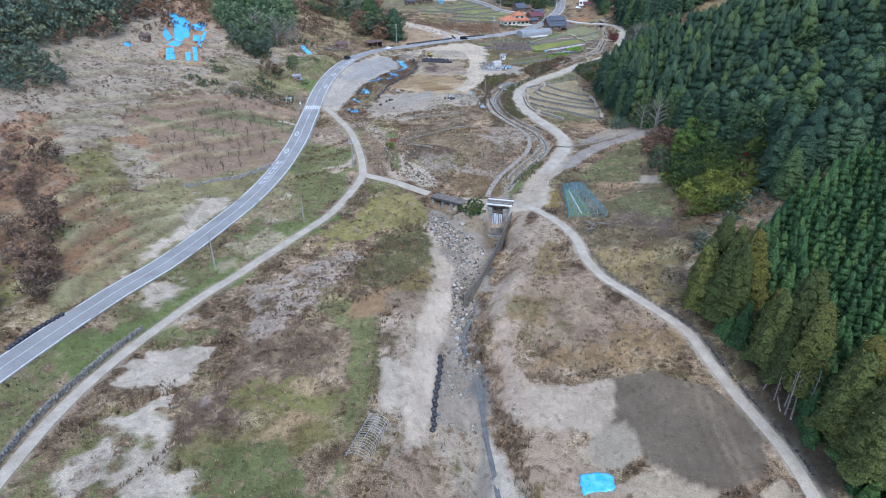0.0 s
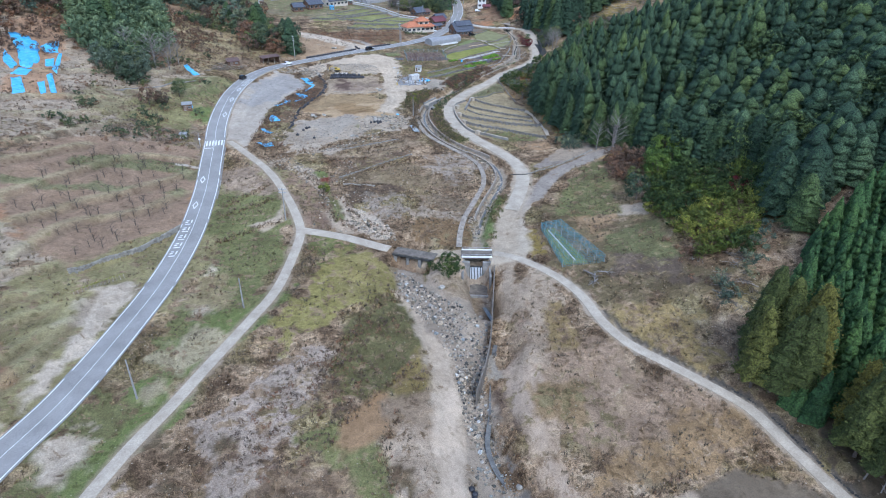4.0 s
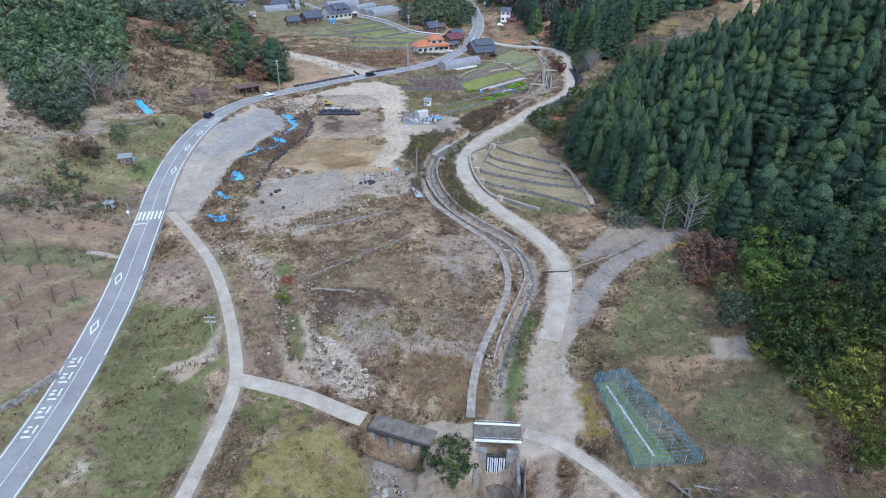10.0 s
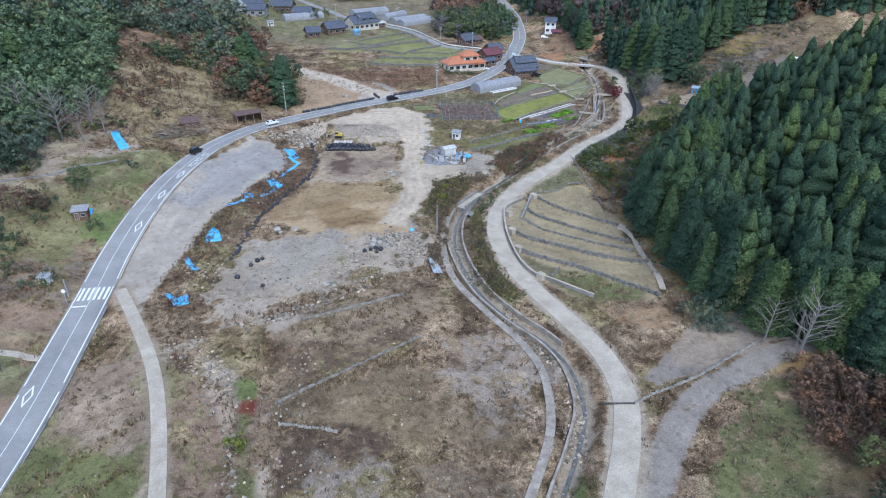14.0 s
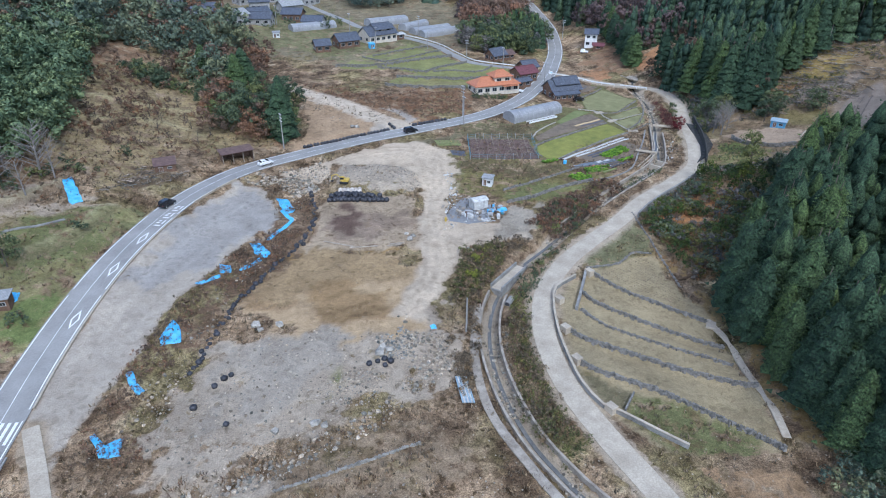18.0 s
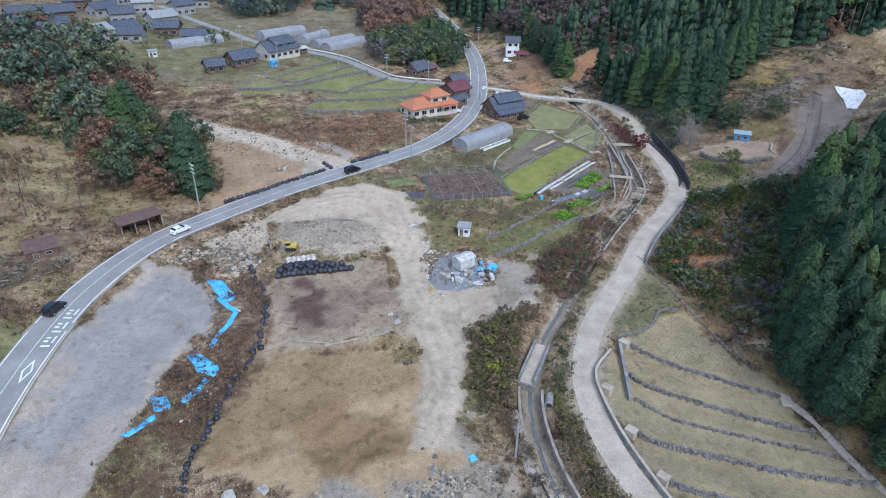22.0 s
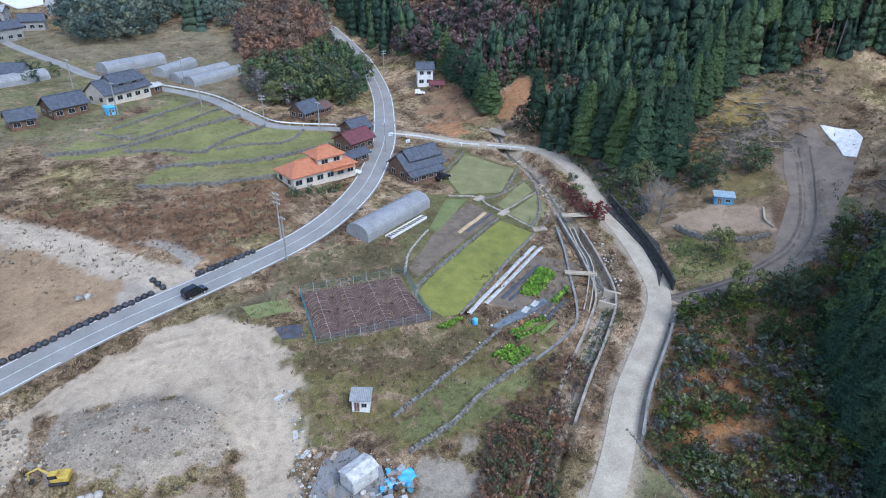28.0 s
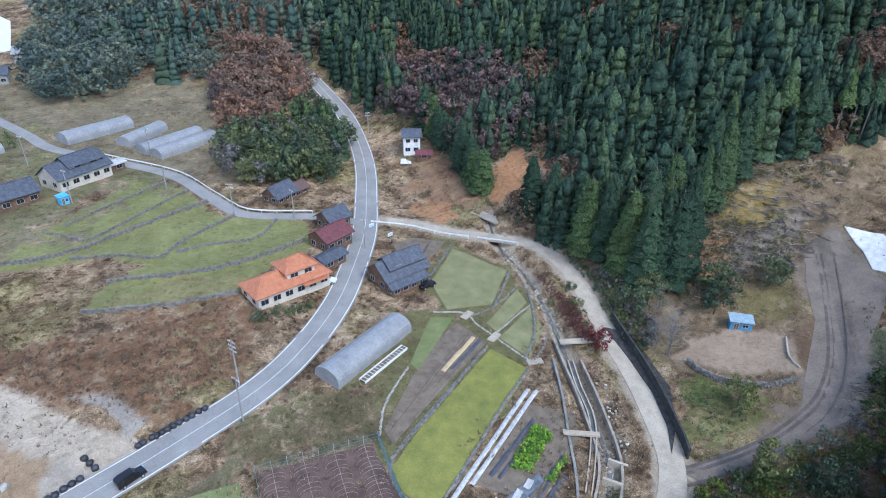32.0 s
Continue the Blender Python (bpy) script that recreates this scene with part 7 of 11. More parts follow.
wall_along("gully_wall", ow, base_height(ow[:, 0], ow[:, 1]) - 0.2, oz - 0.8, 0.25, DIRTY_SLAB, "dark low concrete wall along the gully", "wall")
# broken slab beside the dam
t = thing("culvert", 1.6, 160.9, -31, float(base_height(1, 160)) - 0.3, "broken concrete slab on piers over a washed-out gap", "culvert")
part("slab", box(bmesh.new(), 0, 0.4, 0.2, 10.4, 3.0, 0.3, bevel=0.04), DIRTY_SLAB, t, "brown muddy broken deck slab")
part("slab", box(bmesh.new(), 5.2, 0.2, -0.3, 2.6, 2.6, 0.35, turn=14, bevel=0.04), OLD_CONCRETE, t, "fallen piece of broken slab")
part("beam", box(bmesh.new(), 0, -1.3, -0.2, 10.4, 0.3, 0.5, bevel=0.03), BLACK_STONE, t, "black mossy edge beam")
for k in (-4.6, -1.4, 1.6, 4.6):
    part("pier", box(bmesh.new(), k, -0.3, -3.4, 0.8, 1.8, 3.5, bevel=0.05), OLD_CONCRETE, t)

# field paths and edges by the stream
for k, pts in enumerate(([(47.2, 336.6), (57.8, 343.6), (74.0, 355.2)], [(53.4, 328.0), (69.9, 340.9), (78.0, 346.6)], [(72.5, 381), (84, 393.2)], [(81.5, 366.6), (86, 371), (91.4, 376.8)], [(78.5, 349), (84.4, 355), (89.6, 364.5), (91.8, 372)])):
    sw = spline(pts, 1.0)
    stone_courses("field_edge_wall", sw, ground(sw[:, 0], sw[:, 1]) - 0.15, 0.45, "low mossy stone edge along a field", DARK_STONE, 0.45, 120 + k)

OLD_PLASTER = mottled("old_plaster", (0.22, 0.212, 0.20), (0.36, 0.35, 0.33), 0.8, 6, 0.85, relief=0.05)
# ---- buildings ----


def roof_mesh(w, d, z, rise, over=0.6, hip=0.0, thick=0.18):
    """A pitched roof with eaves; hip: metres by which the ridge stops short of each end."""
    bm = bmesh.new()
    x, y = w / 2 + over, d / 2 + over
    drop = rise * over / (d / 2)
    rx = w / 2 + over - hip if hip else x
    for t in (thick, 0):
        q = [bm.verts.new(p) for p in ((-x, -y, z - drop + t), (x, -y, z - drop + t), (x, y, z - drop + t), (-x, y, z - drop + t), (-rx, 0, z + rise + t), (rx, 0, z + rise + t))]
        faces = [(0, 1, 5, 4), (2, 3, 4, 5), (1, 2, 5), (3, 0, 4)] if (hip or t == thick) and hip else [(0, 1, 5, 4), (2, 3, 4, 5)]
        for f in faces:
            bm.faces.new([q[i] for i in (f if t else f[::-1])])
        if t:
            top = q
    for a, b in ((0, 1), (1, 2), (2, 3), (3, 0)) if hip else ((0, 1), (1, 5), (5, 2), (2, 3), (3, 4), (4, 0)):
        bm.faces.new([top[a], q[a], q[b], top[b]])
    bmesh.ops.recalc_face_normals(bm, faces=bm.faces[:])
    return bm


def gable_walls(w, d, h, rise, gable=True):
    bm = bmesh.new()
    box(bm, 0, 0, -0.6, w, d, h + 0.6)
    if gable:
        for s in (-1, 1):
            vs = [bm.verts.new((s * w / 2 * k, yy, zz)) for k in (1, 0.96) for yy, zz in ((-d / 2, h - 0.01), (d / 2, h - 0.01), (0, h + rise - 0.05))]
            bm.faces.new(vs[:3]), bm.faces.new(vs[3:][::-1])
            bm.faces.new((vs[0], vs[2], vs[5], vs[3])), bm.faces.new((vs[2], vs[1], vs[4], vs[5]))
    bmesh.ops.recalc_face_normals(bm, faces=bm.faces[:])
    return bm


def opening(parent, x, y, z, w, h, face, name="window", trim=None):
    """A framed window or door set proud of a wall; face is the wall's outward heading in degrees."""
    win = new(name)
    win.parent = parent
    win.matrix_local = pose(x, y, z, 0, 0, face)
    bm = bmesh.new()
    for u, v, a, b in ((0, -h / 2, w + 0.12, 0.08), (0, h / 2, w + 0.12, 0.08), (-w / 2, 0, 0.08, h), (w / 2, 0, 0.08, h), (0, 0, 0.05, h)):
        box(bm, 0.03, u, v - b / 2, 0.1, a, b)
    part("frame", bm, trim or STEEL, win)
    part("pane", box(bmesh.new(), 0.02, 0, -h / 2, 0.05, w, h), GLASS if name == "window" else WOOD_WALL, win)
    return win


def block(parent, x, y, z, w, d, h, rise, wall, roof, hip=0.0, turn=0.0, over=0.6, windows=(3, 2), low=1.4, win_h=1.2):
    """One storey of a house: walls, roof with a ridge cap, windows on the long and the short sides."""
    hold = new("storey")
    hold.parent = parent
    hold.matrix_local = pose(x, y, z, 0, 0, turn)
    part("wall", gable_walls(w, d, h, rise, not hip), wall, hold)
    rf = part("roof", roof_mesh(w, d, h, rise, over, hip), roof, hold)
    rx = w / 2 + over - (hip or 0)
    part("ridge", box(bmesh.new(), 0, 0, h + rise + 0.12, 2 * rx, 0.3, 0.2, bevel=0.04), roof, hold)
    for s, face in ((-1, -90), (1, 90)):
        for k in range(windows[0]):
            opening(hold, -w / 2 + w * (k + 0.5) / windows[0], s * d / 2, low, min(1.7, w / windows[0] * 0.6), win_h, face)
    for s, face in ((-1, 180), (1, 0)):
        for k in range(windows[1]):
            opening(hold, s * w / 2, -d / 2 + d * (k + 0.5) / windows[1], low, min(1.4, d / windows[1] * 0.5), win_h, face)
    return hold


def house(x, y, turn, w, d, h, rise, wall, roof, label, hip=0.0, group="", windows=(3, 2), category="house", upper=None):
    t = thing("house" if category == "house" else category.replace(" ", "_"), x, y, turn, None, label, category, group)
    block(t, 0, 0, 0, w, d, h, rise, wall, roof, hip, windows=windows)
    if upper:
        ux, uw, ud, uh, ur = upper
        block(t, ux, 0.2, h + 0.2, uw, ud, uh, ur, wall, roof, 0 if not hip else min(uw, ud) * 0.45, windows=(2, 1), low=1.1, win_h=1.0)
    return t


t = house(42.3, 386.3, 17, 16.5, 7.6, 3.0, 2.0, CREAM_WALL, ORANGE_TILE, "cream two-storey farmhouse with a bright orange tiled hip roof", hip=3.6, windows=(6, 2), upper=(2.4, 6.5, 5.6, 2.3, 1.5))
part("porch_roof", box(bmesh.new(), 4.5, -4.6, 2.4, 6.0, 1.6, 0.12), ORANGE_TILE, t)
t = house(66.3, 383.3, 15, 11.0, 7.4, 3.2, 2.6, WOOD_WALL, GREY_TILE, "dark wooden farmhouse with a heavy grey tiled roof beside the road", windows=(4, 2), upper=(0.8, 8.6, 5.0, 1.5, 1.7))
block(t, -1.0, -4.6, 0, 9.0, 2.4, 2.2, 0.6, WOOD_WALL, GREY_TILE, windows=(4, 1), low=1.1, win_h=0.9)
t = house(56.4, 402.5, 28, 8.0, 6.4, 3.0, 1.9, WOOD_WALL, RED_TILE, "old timber house with a dark red roof at the roadside", windows=(3, 2))
house(59.6, 411.2, 24, 6.2, 5.6, 3.0, 1.9, WOOD_WALL, GREY_TILE, "small dark house with a grey tiled roof at the road junction", windows=(2, 2))
house(53.8, 394.0, 28, 6.4, 3.8, 2.3, 0.7, WOOD_WALL, GREY_TILE, "low dark garage with a grey roof behind the parked car", windows=(2, 1), category="garage")
house(49.8, 428.5, 34, 7.0, 5.6, 2.4, 2.2, WOOD_WALL, GREY_TILE, "old farmhouse with a steep grey tiled roof under the wood", windows=(3, 2))
house(54.8, 431.0, 34, 5.0, 4.0, 2.2, 1.3, WOOD_WALL, RUST_ROOF, "weathered brown lean-to barn beside the farmhouse", windows=(2, 1), category="barn")
t = house(95.5, 447.0, -18, 5.2, 5.2, 5.6, 1.5, WHITE_WALL, GREY_TILE, "white two-storey house with a grey roof", windows=(2, 1))
for k in (-1.2, 1.2):
    opening(t, k, -2.6, 4.2, 1.3, 1.1, -90)
    opening(t, k * 0.8, 2.6, 4.2, 1.2, 1.1, 90)
opening(t, -2.6, 0, 4.2, 1.3, 1.1, 180)
house(96.6, 439.5, -18, 4.2, 2.8, 2.0, 0.7, WOOD_WALL, RED_TILE, "low red-roofed shed below the white house", windows=(1, 1), category="shed")
# village beyond the paddies
house(1.0, 455.5, 38, 15, 8.5, 3.2, 3.0, CREAM_WALL, GREY_TILE, "large farmhouse with a wide blue-grey tiled roof", windows=(5, 2), upper=(1.5, 9, 6, 1.8, 1.9))
house(9.0, 459.5, 38, 7.0, 3.4, 2.3, 0.4, WOOD_WALL, PLASTIC_WHITE, "open carport with a pale flat roof beside the farmhouse", windows=(2, 1), category="carport")
house(-12.5, 445.5, 30, 9.5, 7.0, 3.0, 2.4, WOOD_WALL, GREY_TILE, "dark farmhouse with a grey tiled roof beside the paddies", windows=(3, 2))
house(-22.0, 437, 20, 6.0, 5.0, 2.8, 1.8, WOOD_WALL, GREY_TILE, "dark small house with a grey tiled roof", windows=(2, 2))
q = np.random.RandomState(21)
for k, (hx, hy) in enumerate(((-30, 486), (-41, 498), (-55, 484), (-66, 480), (-79, 478), (-58, 496), (-84, 500), (-45, 516), (-62, 524), (-86, 520), (-38, 543), (-56, 548), (-72, 538), (-84, 548), (-30, 560), (-46, 575), (-68, 566), (-98, 512), (-96, 486), (-20, 585))):
    wall, roof = ((OLD_PLASTER, GREY_TILE), (WOOD_WALL, GREY_TILE), (OLD_PLASTER, GREY_TILE), (OLD_PLASTER, GREY_SHEET))[k % 4]
    house(hx, hy, q.uniform(-15, 60), q.uniform(8, 13), q.uniform(6, 8), q.uniform(2.8, 5.0), q.uniform(1.8, 2.6), wall, roof, ("grey plastered village house with a grey tiled roof", "dark timber village house with a grey tiled roof", "grey village house with a dark tiled roof", "grey village house with a pale sheet roof")[k % 4], group="village houses", windows=(3, 2))


def hoop_house(x, y, turn, long, wide, high, label, cover=FILM, ribs=10, group="greenhouses"):
    """A tunnel greenhouse: film over hoops, with end walls, a door and rails."""
    t = thing("greenhouse", x, y, turn, None, label, "greenhouse", group)
    n = 12
    arc = [(wide / 2 * math.cos(math.pi * k / n), high * (0.35 + 0.65 * math.sin(math.pi * k / n)) if 0 < k < n else (high * 0.35)) for k in range(n + 1)]
    arc = [(wide / 2, -0.3)] + arc + [(-wide / 2, -0.3)]
    if cover:
        bm = bmesh.new()
        rows = [[bm.verts.new((u, a, b)) for a, b in arc] for u in (-long / 2, long / 2)]
        for k in range(len(arc) - 1):
            bm.faces.new((rows[0][k], rows[1][k], rows[1][k + 1], rows[0][k + 1]))
        part("film", bm, cover, t, flat=False)
        for s in (-1, 1):
            bm = bmesh.new()
            bm.faces.new([bm.verts.new((s * (long / 2 - 0.05), a, b)) for a, b in arc])
            part("end_wall", bm, cover, t)
        part("door", box(bmesh.new(), long / 2 + 0.02, 0, 0, 0.08, 1.6, 1.9), STEEL, t)
    for k in range(ribs + 1):
        u = -long / 2 + long * k / ribs
        bm = bmesh.new()
        for (a, b), (c, d) in zip(arc[:-1], arc[1:]):
            rod(bm, (u, a * 1.01, b * 1.01 + 0.01), (u, c * 1.01, d * 1.01 + 0.01), 0.035, sides=4)
        part("hoop", bm, STEEL, t)
    for a, b in (arc[len(arc) // 2], arc[3], arc[-4]):
        part("purlin", rod(bmesh.new(), (-long / 2, a * 1.01, b * 1.01 + 0.04), (long / 2, a * 1.01, b * 1.01 + 0.04), 0.03, sides=4), STEEL, t)
    return t


hoop_house(51.4, 361.3, 30.5, 20.5, 5.6, 3.0, "long tunnel greenhouse under dull grey film below the road", ribs=13)
hoop_house(5.0, 491.5, 33, 22, 6.5, 3.2, "long pale tunnel greenhouse in the village", ribs=10)
hoop_house(18.3, 486.0, 50, 18, 5.0, 3.0, "narrow pale tunnel greenhouse", ribs=9)
hoop_house(26.0, 479.0, 36, 22, 5.5, 3.0, "pale tunnel greenhouse beside its twin", ribs=10)
hoop_house(30.0, 474.5, 36, 22, 5.5, 3.0, "pale tunnel greenhouse with open sides", ribs=10)
hoop_house(-30.0, 480, 30, 22, 6.0, 3.0, "pale tunnel greenhouse behind the dark trees", ribs=10)
hoop_house(-12.4, 73.8, 72, 9.0, 3.8, 2.0, "collapsed bare hoop frame of a greenhouse, film gone", cover=None, ribs=16, group="")

# cold frame beside the greenhouse
t = thing("cold_frame", 53.4, 356.9, 30.5, None, "long low glazed cold frame with white bars", "cold frame")
for s in (-0.7, 0.7):
    part("rail", box(bmesh.new(), 0, s, 0, 12, 0.12, 0.5), PAINT, t)
for k in range(16):
    part("bar", box(bmesh.new(), -5.9 + k * 0.787, 0, 0.42, 0.1, 1.4, 0.06), PAINT, t)
part("bed", box(bmesh.new(), 0, 0, 0, 11.8, 1.2, 0.25), FIELD_SOIL, t)


def shed(x, y, turn, w, d, h, rise, wall, roof, label, name="shed", open_front=False, category="shed"):
    """A small hut with a single-pitch or flat roof, a door and a window."""
    t = thing(name, x, y, turn, None, label, category)
    bm = bmesh.new()
    if open_front:
        box(bm, 0, d / 2 - 0.06, -0.3, w, 0.12, h + 0.3), box(bm, -w / 2 + 0.06, 0, -0.3, 0.12, d - 0.26, h + 0.3), box(bm, w / 2 - 0.06, 0, -0.3, 0.12, d - 0.26, h + 0.3)
    else:
        box(bm, 0, 0, -0.3, w, d, h + 0.3)
    part("wall", bm, wall, t)
    bm = bmesh.new()
    vs = [bm.verts.new((sx * (w / 2 + 0.3), sy * (d / 2 + 0.3), h + (rise if sy > 0 else 0) + dz)) for dz in (0.02, 0.14) for sx, sy in ((-1, -1), (1, -1), (1, 1), (-1, 1))]
    for f in ((3, 2, 1, 0), (4, 5, 6, 7), (0, 1, 5, 4), (1, 2, 6, 5), (2, 3, 7, 6), (3, 0, 4, 7)):
        bm.faces.new([vs[i] for i in f])
    part("roof", bm, roof, t)
    if open_front:
        for k in range(max(2, int(w / 2.5)) + 1):
            n = max(2, int(w / 2.5))
            part("post", box(bmesh.new(), -w / 2 + 0.1 + (w - 0.2) * k / n, -d / 2 + 0.1, -0.3, 0.14, 0.14, h + 0.3), WOOD, t)
    else:
        opening(t, w * 0.2, -d / 2, h * 0.55, min(1.0, w * 0.3), h * 0.35, -90)
        opening(t, -w * 0.22, -d / 2, h * 0.42, min(0.85, w * 0.3), h * 0.8, -90, "door")
    return t


shed(29.8, 314.0, -25, 2.4, 1.9, 2.0, 0.3, WHITE_WALL, GREY_SHEET, "small white garden hut with a flat grey roof on the grass", "hut", category="hut")
t = thing("storage_tent", 25.9, 302.9, 22, None, "white square storage tent beside the scrap heap", "tent")
part("cover", box(bmesh.new(), 0, 0, 0, 3.9, 2.7, 2.0, bevel=0.1), PLASTIC_WHITE, t)
part("roof", roof_mesh(3.9, 2.7, 2.0, 0.45, 0.1), PLASTIC_WHITE, t)
shed(-35.6, 328.6, 29, 8.2, 3.4, 2.6, 0.5, WOOD_WALL, RUST_ROOF, "long low open roadside shelter with a brown roof", "shelter", True, "shelter")
shed(-60.6, 240.2, -8, 1.8, 1.4, 1.5, 0.2, WHITE_WALL, GREY_SHEET, "tiny white hut among the weeds above the road", "hut", category="hut")
shed(-62.2, 263.8, 10, 3.0, 2.4, 2.0, 0.4, WOOD_WALL, GREY_SHEET, "small dark tool shed with a grey roof above the road", "tool_shed")
shed(-50.5, 318.0, 20, 4.8, 3.4, 1.5, 0.9, WOOD_WALL, RUST_ROOF, "half-buried brown-roofed barn on the slope", "barn", category="barn")
shed(-122, 262, 0, 3.5, 3.0, 2.0, 0.5, WOOD_WALL, RUST_ROOF, "small brown hut on the hillside terraces", "hut", category="hut")
shed(119.3, 336.8, -38, 3.9, 2.2, 1.7, 0.4, BLUE_ROOF, BLUE_FADED, "small blue-sided shed with a grey roof on the lot", "shed")
shed(-1.5, 441.0, 30, 2.0, 2.0, 2.0, 0.2, BLUE_SHEET, BLUE_SHEET, "bright blue tank box beside the farmhouse", "tank", category="tank")
shed(-44, 460, 10, 3.0, 2.4, 2.0, 0.4, WHITE_WALL, GREY_SHEET, "small grey field shed", "shed")


# ---- poles ----
def utility_pole(x, y, high, arms, turn, label="grey concrete utility pole with steel crossarms", lean=0.0):
    t = thing("utility_pole", x, y, turn, None, label, "utility pole", "utility poles")
    part("shaft", rod(bmesh.new(), (0, 0, -0.5), (lean, 0, high), 0.19, 0.11, 8), POLE_GREY, t)
    for k in range(arms):
        z = high - 0.5 - k * 0.9
        arm = part("crossarm", box(bmesh.new(), lean * z / high, 0, z, 0.12, 1.9, 0.12), STEEL, t)
        for s in (-0.8, -0.3, 0.3, 0.8):
            part("insulator", rod(bmesh.new(), (lean * z / high, s, z + 0.12), (lean * z / high, s, z + 0.34), 0.06, 0.04, 6), WHITE_WALL, arm)
    return t


POLES = []
POLES.append((-51.3, 119.5, 8, 0, 0))
POLES.append((-28.3, 182.0, 9, 2, 80))
POLES.append((-24.6, 337.6, 10, 3, 30))
POLES.append((27.8, 352.0, 9, 1, 30))
POLES.append((28.5, 360.5, 10, 3, 30))
POLES.append((37.0, 422.8, 9, 2, 60))
POLES.append((51.0, 417.3, 8, 1, 20))
POLES.append((0.3, 440.5, 9, 1, 40))
POLES.append((19.8, 469.2, 9, 2, 50))
POLES.append((88.2, 468, 9, 2, 90))
POLES.append((-36.3, 144.1, 7, 0, 0))
POLES.append((17.5, 256, 7, 0, 0))
POLES.append((-47.5, 485, 9, 1, 30))
POLES.append((22.5, 443.2, 7, 0, 0))
POLES.append((63.5, 397.8, 8, 1, 60))
POLES.append((-12, 470, 9, 1, 40))
POLES.append((-55.4, 236.5, 4, 0, 0))
for px, py, high, arms, turn in POLES:
    utility_pole(px, py, high, arms, turn, "grey concrete utility pole with steel crossarms" if arms else "plain slender grey pole")
t = thing("traffic_mirror", -55.0, 234.6, 0, None, "round white traffic mirror on a post by the crossing", "traffic mirror")
part("post", rod(bmesh.new(), (0, 0, -0.3), (0, 0, 2.6), 0.06), STEEL, t)
part("mirror", rod(bmesh.new(), (0, -0.06, 2.7), (0, 0.04, 2.7), 0.4, sides=14), PAINT, t)


def guard_rail(line, heights, label):
    t = thing("guard_rail", line[0, 0], line[0, 1], 0, 0.0, label, "guard rail")
    t.matrix_world = Matrix.Identity(4)
    wall_along("rail", line, heights + 0.8, heights + 0.45, 0.08, PAINT, parent=t, kind="", category="")
    for k in range(0, len(line), 2):
        part("post", box(bmesh.new(), line[k, 0], line[k, 1], heights[k] - 0.4, 0.12, 0.12, 1.25), PAINT, t)
    return t


vl = offset(VILLAGE, -2.1)[6:46]
guard_rail(vl, heights_for(vl, VILLAGE, road_heights[6]), "white guard rail along the village road")
el = offset(EAST, 2.2)[(EAST[:, 1] > 391) & (EAST[:, 0] < 92)]
guard_rail(el, heights_for(el, EAST, road_heights[4]), "white guard rail along the side road at the junction")
el = offset(EAST, 2.2)
el = el[(el[:, 1] > 383) & (el[:, 1] < 393) & (el[:, 0] > 90)]
guard_rail(el, heights_for(el, EAST, road_heights[4]), "low grey rail on the culvert")
for sx, sy, turn in ((67.5, 404.8, 20), (70.5, 399.5, 20)):
    t = thing("road_sign", sx, sy, turn, None, "small blue and white road sign at the junction", "road sign", "road signs")
    part("post", rod(bmesh.new(), (0, 0, -0.3), (0, 0, 2.4), 0.05), STEEL, t)
    part("board", box(bmesh.new(), 0, -0.05, 1.7, 1.5, 0.06, 0.9), PAINT, t)
    part("bar", box(bmesh.new(), 0, -0.1, 2.0, 1.1, 0.03, 0.2), BLUE_SHEET, t, "blue bar of lettering")


